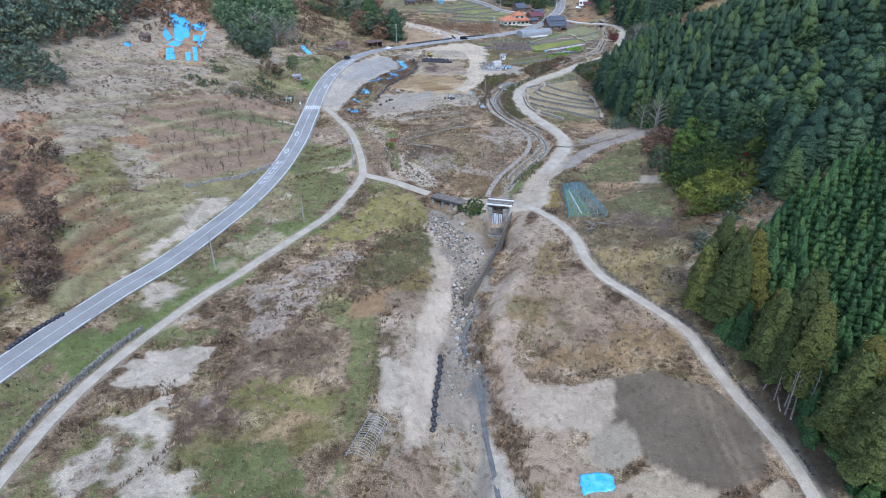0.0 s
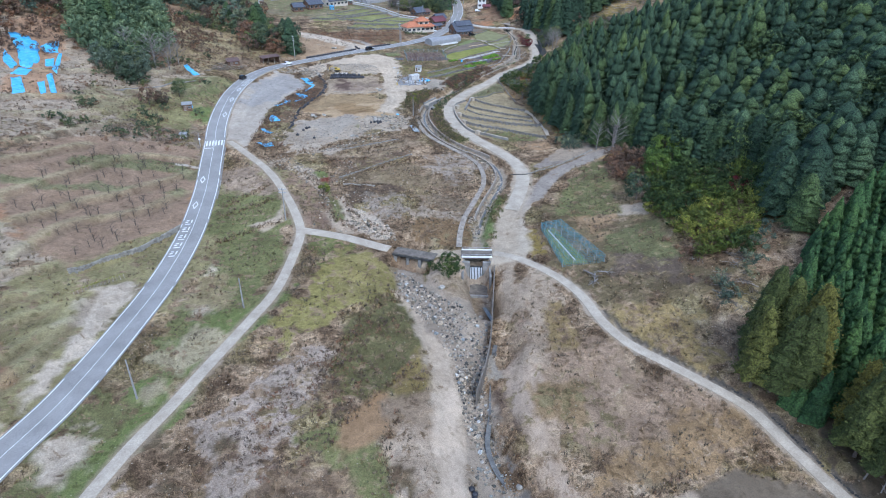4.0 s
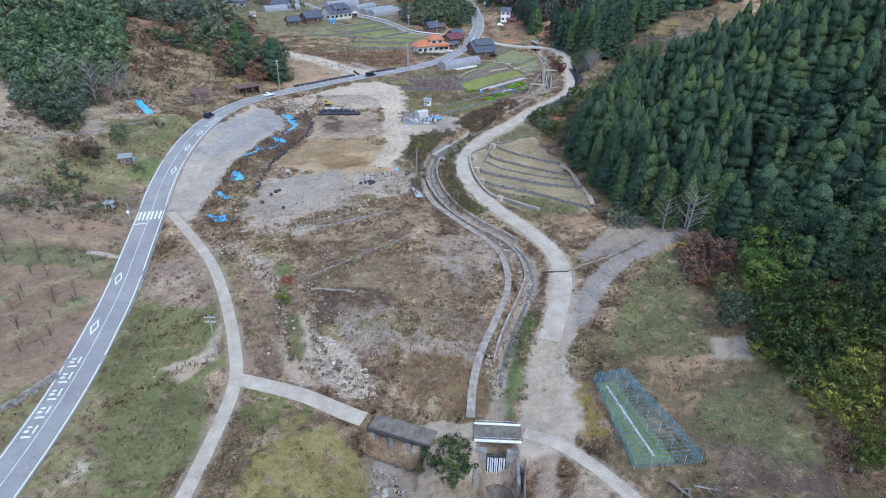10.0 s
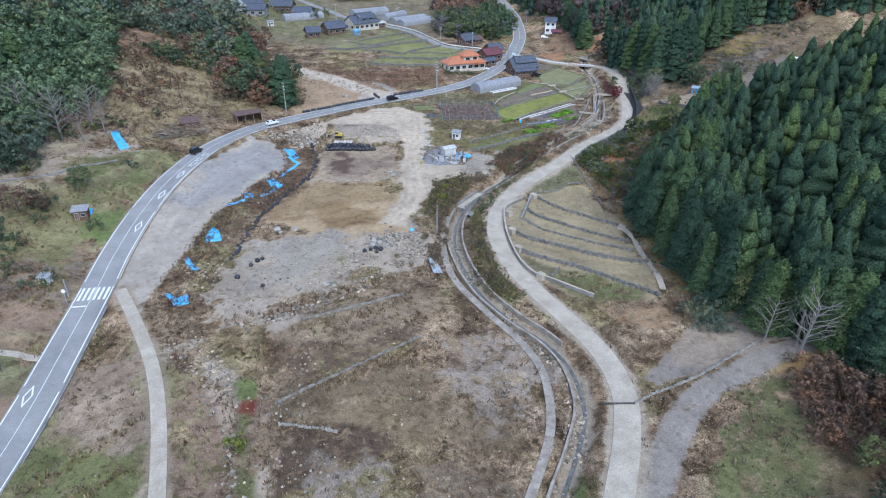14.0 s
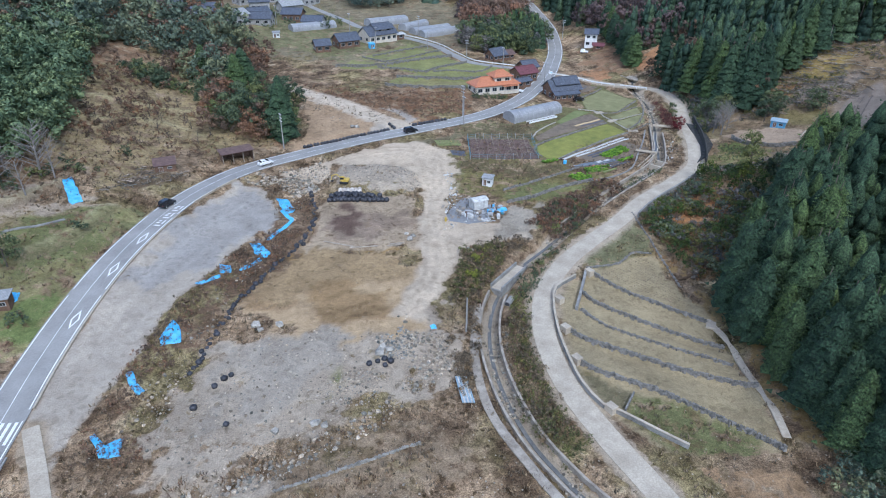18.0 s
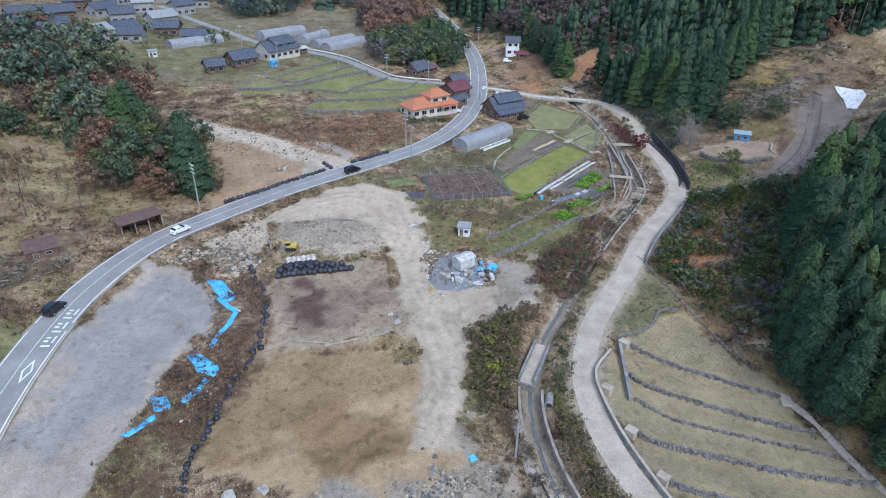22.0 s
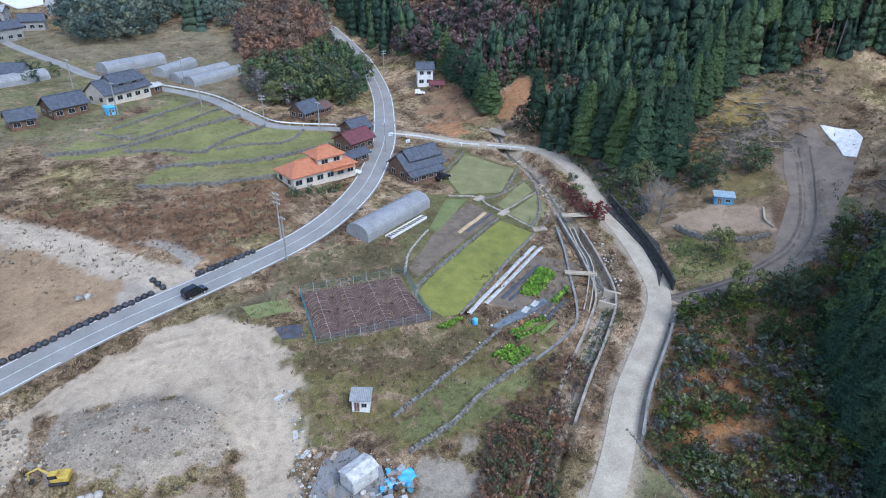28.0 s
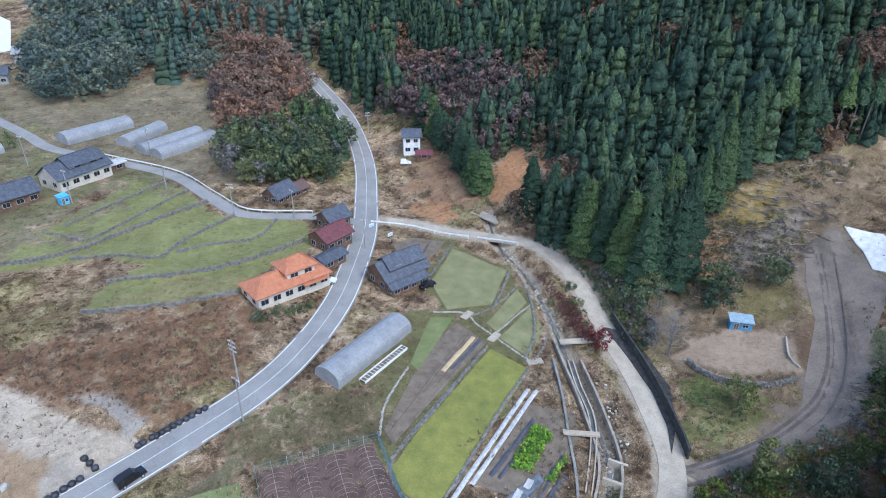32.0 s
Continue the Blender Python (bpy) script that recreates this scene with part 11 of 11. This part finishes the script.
SCRUB_LAND.append(("clearing_brush", [(112, 345), (120, 357), (131, 363), (156, 371), (172, 356), (150, 346), (135, 341)], 1.7, OLIVE_CEDAR, 0.25, 0.69, 0.42, "yellowed brush and stumps on the cleared slope"))
SCRUB_LAND.append(("clearing_litter", [(112, 345), (120, 357), (131, 363), (156, 371), (172, 356), (150, 346), (135, 341)], 1.5, GREY_TWIGS, 0.25, 0.6, 0.4, "grey cut branches on the cleared slope"))
SCRUB_LAND.append(("west_bushes", [(-100, 225), (-92, 300), (-60, 325), (-56, 262), (-60, 238), (-78, 232)], 2.6, EVERGREEN, 0.4, 1.1, 0.62, "scattered dark bushes on the western terraces"))
SCRUB_LAND.append(("west_brush", [(-130, 130), (-128, 250), (-92, 300), (-60, 325), (-56, 232), (-92, 214), (-100, 180), (-84, 140)], 3.0, RUSSET, 0.25, 0.65, 0.52, "brown brush on the western terraces"))
SCRUB_LAND.append(("hill_brush", [(-128, 262), (-100, 300), (-60, 325), (-62, 345), (-58, 372), (-72, 396), (-90, 394), (-96, 372), (-112, 345), (-126, 318)], 3.3, RUSSET, 0.4, 1.2, 0.4, "bare brown bushes on the western slope"))
SCRUB_LAND.append(("hill_dark_bushes", [(-82, 379), (-73, 387), (-63, 376), (-58, 372), (-47, 373), (-50, 368), (-66, 370)], 1.8, EVERGREEN, 0.7, 1.6, 0.3, "dark evergreen bushes at the foot of the wood"))
SCRUB_LAND.append(("orchard_brush", [(-90, 330), (-60, 320), (-36, 332), (-40, 345), (-60, 366), (-84, 345)], 1.9, RUSSET, 0.25, 0.55, 0.45, "low brown brush on the orchard slope"))
SCRUB_LAND.append(("stream_brush", [(16.5, 163), (21.5, 174), (29, 188), (33, 186), (27, 172), (20, 160)], 1.0, OLIVE_CEDAR, 0.2, 0.45, 0.35, "yellow-green reeds in the channel"))
SCRUB_LAND.append(("channel_russet", [(15.5, 238), (19.5, 250), (20.8, 266), (28, 279), (36, 287), (30, 288), (20, 283), (16.5, 268), (14, 252)], 2.0, RUSSET, 0.3, 0.65, 0.5, "russet brambles between track and channel"))
SCRUB_LAND.append(("bank_shrubs", [(27, 264), (31, 274), (41, 285), (45, 284), (36, 273), (32.5, 266)], 1.3, EVERGREEN, 0.3, 0.65, 0.3, "dark green growth on the stream bank"))
SCRUB_LAND.append(("bank_bramble", [(25.5, 232), (23.6, 244), (24, 256), (28, 264), (29.6, 258), (29, 244), (31, 234)], 1.1, WEEDS, 0.3, 0.65, 0.3, "tan brambles between stream and road"))
SCRUB_LAND.append(("stream_brush", [(28, 226), (24, 236), (24.5, 254), (28, 268), (31, 268), (28.6, 252), (29, 240), (33, 230)], 1.0, OLIVE_CEDAR, 0.25, 0.55, 0.3, "green and brown growth on the channel bank"))
SCRUB_LAND.append(("paddock_brush", [(-28, 392), (2, 390), (30, 386), (32, 366), (16, 358), (0, 368)], 1.6, RUSSET, 0.2, 0.5, 0.42, "rust-brown weeds on the waste ground"))
SCRUB_LAND.append(("russet_pile", [(68, 197), (75.5, 199.5), (77, 193), (75, 188), (70, 184), (63.5, 187)], 1.3, RUSSET, 0.45, 0.95, 0.1, "brown heap of dead brush below the forest"))
SCRUB_LAND.append(("house_hedge", [(33, 378.5), (48, 380), (49.5, 378), (34, 376)], 1.2, EVERGREEN, 0.5, 0.7, 0.0, "clipped dark hedge before the farmhouse"))
SCRUB_LAND.append(("lane_brush", [(-32, 150), (-24, 168), (-18, 166), (-26, 146)], 1.3, WEEDS, 0.3, 0.6, 0.4, "dry brown brush by the lane"))
SCRUB_LAND.append(("field_brush", [(-40, 74), (-36, 98), (-22, 104), (-4, 136), (-12, 138), (-34, 116), (-44, 95)], 1.5, RUSSET, 0.2, 0.5, 0.45, "dark dry brush in the old field"))
SCRUB_LAND.append(("village_trees", [(-40, 470), (-10, 486), (-30, 505), (-100, 530), (-100, 470)], 6.0, EVERGREEN, 0.7, 1.6, 0.5, "garden trees among the village houses"))
for k, (name, poly, gap, mat, lo, hi, keep, label) in enumerate(SCRUB_LAND):
    x, y = clear_of_roads(*scatter(poly, gap, 100 + k, keep, 1.0, 9.0), 0.3)
    stand(name, BRUSH_TUFT if hi < 0.7 else SCRUB, x, y, mat, 200 + k, lo, hi, label, "scrub", sink=0.1)


# ---- single trees ----
def tree_kind(name, crown, mat, trunk_h, trunk_r, spread, count, label, category, bark=BARK, base=0.35, seed=0, twigs=0):
    """A tree with its trunk and crown, built once; plant() places it and its copies."""
    t = new(name)
    part("trunk", limbs(seed, trunk_h, trunk_r, spread, count, base=base, twigs=twigs), bark, t)
    if crown is not None:
        ob = from_arrays("crown", crown[0], crown[1], mat, t)
    tagged(t, label, category)
    return t


def plant(kind, places, lo, hi, seed, group):
    q = np.random.RandomState(seed)
    first = True
    for x, y in places:
        s = lo + (hi - lo) * q.rand()
        m = pose(x, y, float(ground(x, y)) - 0.15, q.normal() * 2, q.normal() * 2, q.rand() * 360)
        if first:
            ob, first = kind, False
            ob.matrix_basis = m
        else:
            ob = copy_thing(kind, m)
        ob.scale = (s * (0.9 + 0.2 * q.rand()), s * (0.9 + 0.2 * q.rand()), s)
        tagged(ob, group=group)


def along(points, gap, seed, wander=1.0):
    q = np.random.RandomState(seed)
    line = spline(points, gap)
    return [(a + q.normal() * wander, b + q.normal() * wander) for a, b in line]


EDGE_GREEN = foliage("edge_cedar_needles", (0.066, 0.08, 0.022), (0.13, 0.145, 0.04), (1.3, 1.02, 0.75), 3.0, 0.3, 0.4)
EDGE_CEDARS = [(52, 105), (54.2, 103), (54.6, 109), (57, 101.5), (58, 106.5), (57, 111.5), (61, 104), (61, 110), (58.8, 88.5), (60.2, 84.5), (62.5, 89), (62.4, 82.5), (64.5, 86), (60.5, 92), (65, 91), (65, 74), (63.5, 68), (63, 64.5), (66.5, 70), (62.5, 72)]
HILL_FOOT = [(112, 357), (114, 355), (116.5, 354), (119.5, 354), (114, 359.5), (117, 358), (120.5, 357.5), (111, 361.5), (123.5, 358.5), (118, 362.5), (108, 372), (110.5, 368)]
kind = tree_kind("cedar_tree", conifer_crown(71, 19, 3.6, 1500, 0.7, 0.2, 0.5), EDGE_GREEN, 18.5, 0.3, 2.6, 9, "tall olive-tinged cedar at the edge of the plantation", "tree", base=0.3, seed=1)
plant(kind, EDGE_CEDARS, 0.8, 1.05, 1, "edge cedars")
kind = tree_kind("young_cedar", conifer_crown(72, 8.6, 1.8, 300, 0.36, 0.0, 0.72), CEDAR, 8.4, 0.14, 1.0, 0, "young pointed green cedar in the plantation", "tree", seed=2)
plant(kind, along([(66, 66), (67, 80), (67, 96), (67.5, 112), (72, 120), (81, 128), (96, 133)], 2.9, 3, 0.4) + along([(70, 66), (70, 96), (72, 110), (77, 119), (90, 129)], 2.9, 4, 0.4) + [(60.5, 97), (59.5, 99.5), (62.5, 98), (62, 94.5), (61, 76.5), (63, 77), (62.4, 79.5), (64.5, 79), (60.2, 73.5), (55.6, 100), (56.2, 98.2), (57.5, 96.5)], 0.6, 1.3, 2, "plantation cedars")
kind = tree_kind("conifer_tree", conifer_crown(73, 15.5, 3.3, 1100, 0.75, 0.1, 0.62), DARK_CEDAR, 15.5, 0.26, 1.6, 6, "tall dark conifer at the forest edge", "tree", base=0.15, seed=3)
plant(kind, along([(71, 213), (67.5, 226), (67.5, 245), (67, 258), (71, 265), (79, 272), (87, 281), (96, 292)], 3.4, 5, 0.9) + along([(106, 390), (111, 376), (117, 362), (127, 362), (140, 367), (154, 371)], 3.6, 6, 1.0), 0.75, 1.15, 3, "edge conifers")
kind = tree_kind("tall_cedar", conifer_crown(84, 18, 4.0, 1500, 0.75, 0.06, 0.6), DARK_CEDAR, 20, 0.32, 1.8, 7, "very tall dark cedar above the terraces", "tree", base=0.12, seed=14)
plant(kind, along([(72, 228), (71.5, 240), (70.5, 252), (71.5, 262), (78, 268.5), (84, 275), (91, 283), (100, 293)], 4.0, 15, 0.8) + along([(78, 234), (77, 250), (84, 264), (92, 275), (102, 287)], 4.4, 16, 1.0) + HILL_FOOT + [(120, 361), (123, 363), (126, 361), (115, 364)], 0.85, 1.2, 14, "tall cedars")
kind = tree_kind("knoll_cedar", conifer_crown(83, 13.5, 4.1, 1100, 0.75, 0.03, 0.55), DARK_CEDAR, 13, 0.26, 1.6, 6, "broad dark cedar standing on the wooded knoll", "tree", base=0.15, seed=13)
plant(kind, [(-41.2, 376), (-42.5, 372.5), (-38.5, 374), (-46, 377), (-29, 366), (-26, 346), (-58, 388), (-100, 318), (-96, 322)], 0.85, 1.3, 13, "knoll cedars")
kind = tree_kind("cypress_tree", conifer_crown(74, 12.5, 3.5, 1100, 0.75, 0.06, 0.5), DARK_CEDAR, 12, 0.24, 1.8, 6, "dense rounded dark cypress at the forest edge", "tree", base=0.15, seed=4)
plant(kind, along([(76, 207), (82, 200), (86, 188), (88, 176), (96, 163)], 3.4, 7, 1.0) + along([(72, 230), (72, 250), (76, 262), (88, 276), (102, 291)], 4.2, 8, 1.0) + [(82, 135.5), (86, 140), (83, 143.5), (88, 146), (90.5, 152), (86, 150), (92, 157), (80, 200), (83.5, 203.5), (79.5, 207.5), (84, 197), (78.5, 211)] + along([(102, 412), (105, 430), (103, 446), (106, 462)], 4.5, 9, 1.0), 0.8, 1.15, 4, "edge cypresses")
kind = tree_kind("leaning_cedar", conifer_crown(75, 18, 2.1, 380, 0.6, 0.55), DARK_CEDAR, 17.5, 0.22, 1.0, 0, "slender cedar with a long pale bare trunk at the clearing", "tree", bark=PALE_BARK, seed=5)
plant(kind, along([(124, 361), (136, 366), (150, 371), (164, 365), (176, 360)], 2.8, 10, 1.2) + [(73, 206), (74.5, 208), (76.5, 209), (88, 216), (89.5, 219), (90, 222.5), (91.5, 226), (93.5, 229), (87, 219), (96, 233), (99, 237)], 0.8, 1.1, 5, "bare-stemmed cedars")
kind = tree_kind("dead_tree", None, None, 9.5, 0.16, 0.9, 14, "dead standing tree with a pale stem and short broken branches", "dead tree", bark=PALE_BARK, base=0.15, seed=21)
plant(kind, [(58.4, 82.5), (59.4, 80.8), (60.4, 79.6), (58.8, 79.2), (61.3, 78), (57.6, 85), (86.5, 214), (88.5, 213), (90.5, 216.5), (92, 221)], 0.75, 1.15, 21, "dead trees")
kind = tree_kind("bare_tree", None, None, 9, 0.2, 3.6, 16, "leafless pale grey tree with spreading branches", "tree", bark=PALE_BARK, base=0.2, seed=6, twigs=4)
plant(kind, [(69, 208.6), (106, 341), (101.6, 340.2), (103, 337.8), (104.7, 342.6), (109.5, 348), (111, 350), (105, 345), (-72, 296), (-78, 302), (-70, 305), (103, 338)], 0.45, 1.1, 6, "bare trees")
kind = tree_kind("large_bare_tree", None, None, 13, 0.34, 5.4, 26, "large leafless grey tree spreading beside the gravel track", "tree", bark=PALE_BARK, base=0.22, seed=16, twigs=5)
plant(kind, [(72.1, 204.1), (-76.8, 295.1), (-72.8, 304.9), (-86.5, 299)], 0.85, 1.0, 16, "large bare trees")
kind = tree_kind("russet_tree", leafy_crown(76, 7, 3.2, 30, 14, 0.34, 0.2), RUSSET, 6, 0.18, 2.2, 8, "russet-leaved tree holding brown autumn leaves", "tree", seed=7)
plant(kind, [(-80.4, 107), (-79.4, 101.6), (-83, 112), (-87, 121), (-104, 152), (-36, 348), (-33, 355), (-34, 359), (-37, 353), (-31, 361), (-60, 385), (-64, 388.5), (-67, 386), (-56, 381), (-74, 262), (-70, 264), (55, 496), (62, 500), (48, 492), (72, 198), (74, 192)], 0.7, 1.25, 7, "russet trees")
kind = tree_kind("maple_tree", leafy_crown(77, 4.5, 1.8, 20, 12, 0.24, 0.2), foliage("crimson_leaves", (0.10, 0.015, 0.018), (0.26, 0.045, 0.045)), 4, 0.12, 1.4, 6, "small maple with dark crimson leaves", "tree", seed=8)
plant(kind, [(82, 156.5), (93.4, 346.8), (93.0, 344.6), (80.5, 471)], 0.7, 1.2, 8, "crimson maples")
kind = tree_kind("evergreen_tree", leafy_crown(78, 6.5, 3.0, 30, 16, 0.32, 0.15), EVERGREEN, 5.5, 0.18, 2.0, 7, "dense round evergreen tree", "tree", seed=9)
plant(kind, [(-80, 279), (-83, 283), (-86, 279), (-82, 276), (-88, 284), (-27, 343), (-25.5, 347), (-28, 350), (-26, 355), (44, 441), (48, 440), (53, 439), (98, 306), (96, 309), (101, 303), (68, 182), (64, 172), (88, 170), (-66, 274), (103.3, 322.2), (118, 342), (109, 351), (121, 346), (123, 343.5), (132.6, 342), (105, 351), (70.5, 219)], 0.7, 1.25, 9, "evergreen trees")
kind = tree_kind("broadleaf_tree", leafy_crown(89, 9, 4.2, 44, 22, 0.36, 0.12), foliage("bright_broad_leaves", (0.045, 0.085, 0.02), (0.125, 0.185, 0.045), (1.2, 1.1, 0.8), deep=0.6), 8, 0.24, 2.8, 9, "dense bright green broadleaf tree by the gravel track", "tree", seed=19)
plant(kind, [(75, 184), (79, 187), (78, 181), (82, 183), (73.5, 179.5)], 0.75, 1.05, 19, "bright broadleaf trees")
kind = tree_kind("yellow_bush", leafy_crown(79, 3.4, 2.0, 20, 14, 0.26, 0.08), YELLOWING, 2.6, 0.1, 1.2, 5, "yellow-green broadleaf bush among weeds", "bush", seed=10)
plant(kind, [(66, 158), (69, 155), (72, 152), (74, 158), (63, 163), (94.5, 307.5), (22.5, 279), (20.5, 272), (-17.5, 196.5)], 0.6, 1.15, 10, "yellow bushes")
kind = tree_kind("orchard_tree", None, None, 2.4, 0.09, 1.7, 9, "small pruned bare fruit tree in the orchard", "tree", bark=mottled("dark_bark", (0.05, 0.04, 0.035), (0.11, 0.09, 0.075), 1, 8), base=0.25, seed=11)
ox, oy = scatter([(-88, 208), (-77, 226), (-56, 219), (-55.5, 200), (-57, 183), (-66, 170), (-73, 164), (-90, 180)], 4.6, 51)
px, py = scatter([(-84, 336), (-74, 350), (-57, 362), (-40, 346), (-47, 332), (-66, 331)], 5.0, 52)
plant(kind, list(zip(ox, oy)) + list(zip(px, py)), 0.8, 1.2, 11, "orchard trees")


# ---- weeds and grass ----
def tuft(seed, high, wide, blades):
    q = np.random.RandomState(seed)
    v, f = [], []
    for k in range(blades):
        a, r, h = q.rand() * 6.283, wide * q.rand(), high * (0.5 + 0.6 * q.rand())
        c, s = np.cos(a), np.sin(a)
        o = wide * 0.7
        b = len(v)
        v += [(c * r - s * 0.09, s * r + c * 0.09, -0.05), (c * r + s * 0.09, s * r - c * 0.09, -0.05), (c * (r + o), s * (r + o), h)]
        f.append((b, b + 1, b + 2))
    return np.array(v), np.array(f)


def cover_at(x, y):
    return cover[np.clip(np.searchsorted(GY, y), 0, len(GY) - 1), np.clip(np.searchsorted(GX, x), 0, len(GX) - 1)]


STUBBLE = foliage("stubble", (0.10, 0.075, 0.05), (0.22, 0.17, 0.11))
TUFTS = [tuft(k, 0.55, 0.4, 6) for k in range(4)]
q = np.random.RandomState(77)
x, y = clear_of_roads(*scatter([(-88, 58), (-92, 330), (-50, 345), (20, 358), (90, 360), (110, 320), (64, 290), (66, 200), (60, 140), (58, 58)], 0.95, 300), 0.2)
c = cover_at(x, y)
r, _, _ = to_line(x, y, CHANNEL[::2])
n = patchy(x, y, 8, 3)
wild = (c[:, 3] > 0.28) & (q.rand(len(x)) < c[:, 3] * 1.5 * smooth(n, 0.3, 0.55)) & (r > 2.2)
stand("dry_weeds", TUFTS, x[wild], y[wild], WEEDS, 301, 0.5, 1.3, "dry tan weeds over the abandoned fields", "weeds", sink=0.0)
lush = (c[:, 3] < 0.65) & (c[:, 1] > c[:, 0] * 0.99) & (q.rand(len(x)) < 0.75)
stand("green_grass", TUFTS, x[lush], y[lush], GRASS, 302, 0.3, 0.7, "short green grass on the banks and fallow fields", "grass", sink=0.0)
x, y = clear_of_roads(*scatter([(-200, 60), (-200, 330), (-120, 400), (-40, 430), (40, 380), (20, 358), (-50, 345), (-92, 330), (-88, 58)], 2.4, 303), 0.4)
n = patchy(x, y, 12, 3)
k = n > 0.42
stand("hillside_weeds", TUFTS, x[k], y[k], WEEDS, 304, 0.6, 1.3, "dry brown weeds over the hillside terraces", "weeds", sink=0.0)
x, y = clear_of_roads(*scatter([(62, 140), (66, 200), (64, 290), (110, 320), (170, 360), (180, 340), (130, 300), (72, 286), (70, 210), (84, 180)], 1.8, 305), 0.4)
k = cover_at(x, y)[:, 3] > 0.2
x, y = x[k], y[k]
n = patchy(x + 11, y, 11, 3)
stand("slope_weeds", TUFTS, x[n > 0.52], y[n > 0.52], WEEDS, 306, 0.6, 1.4, "dry weeds on the eastern slopes", "weeds", sink=0.0)
stand("slope_green_weeds", TUFTS, x[n <= 0.52], y[n <= 0.52], OLIVE_CEDAR, 307, 0.6, 1.4, "olive weeds on the eastern slopes", "weeds", sink=0.0)

gx, gy = np.meshgrid(np.arange(40, 64, 0.75), np.arange(256, 282, 0.5))
u, v = gx.ravel(), gy.ravel()
sx, sy = 51 + (u - 51) * 0.82 - (v - 268) * 0.57, 268 + (u - 51) * 0.57 + (v - 268) * 0.82
k = inside(sx, sy, [(56.2, 279), (58.8, 276.6), (58.8, 269.6), (60, 259), (52, 266), (46.5, 273), (50.8, 275.5)]) > 0.3
stand("stubble", TUFTS, sx[k], sy[k], STUBBLE, 307, 0.3, 0.5, "rows of cut brown stubble on the top terrace", "stubble", sink=0.0)
near = [l for l, _, _ in BANKS if l[:, 0].mean() > -58]
bx, by = np.concatenate([l[:, 0] for l in near]), np.concatenate([l[:, 1] for l in near])
q = np.random.RandomState(88)
for name, mat, gap, lab in (("bank_grass", WEEDS, 4, "pale dry grass along the old terrace edges"), ("bank_shade_weeds", RUSSET, 2, "dark brown weeds along the old terrace edges")):
    x, y = np.repeat(bx, gap) + q.normal(size=len(bx) * gap) * 0.5, np.repeat(by, gap) + q.normal(size=len(bx) * gap) * 0.5
    x, y = clear_of_roads(x, y, 0.2)
    stand(name, TUFTS, x, y, mat, 401, 0.5, 1.3, lab, "weeds", sink=0.0)
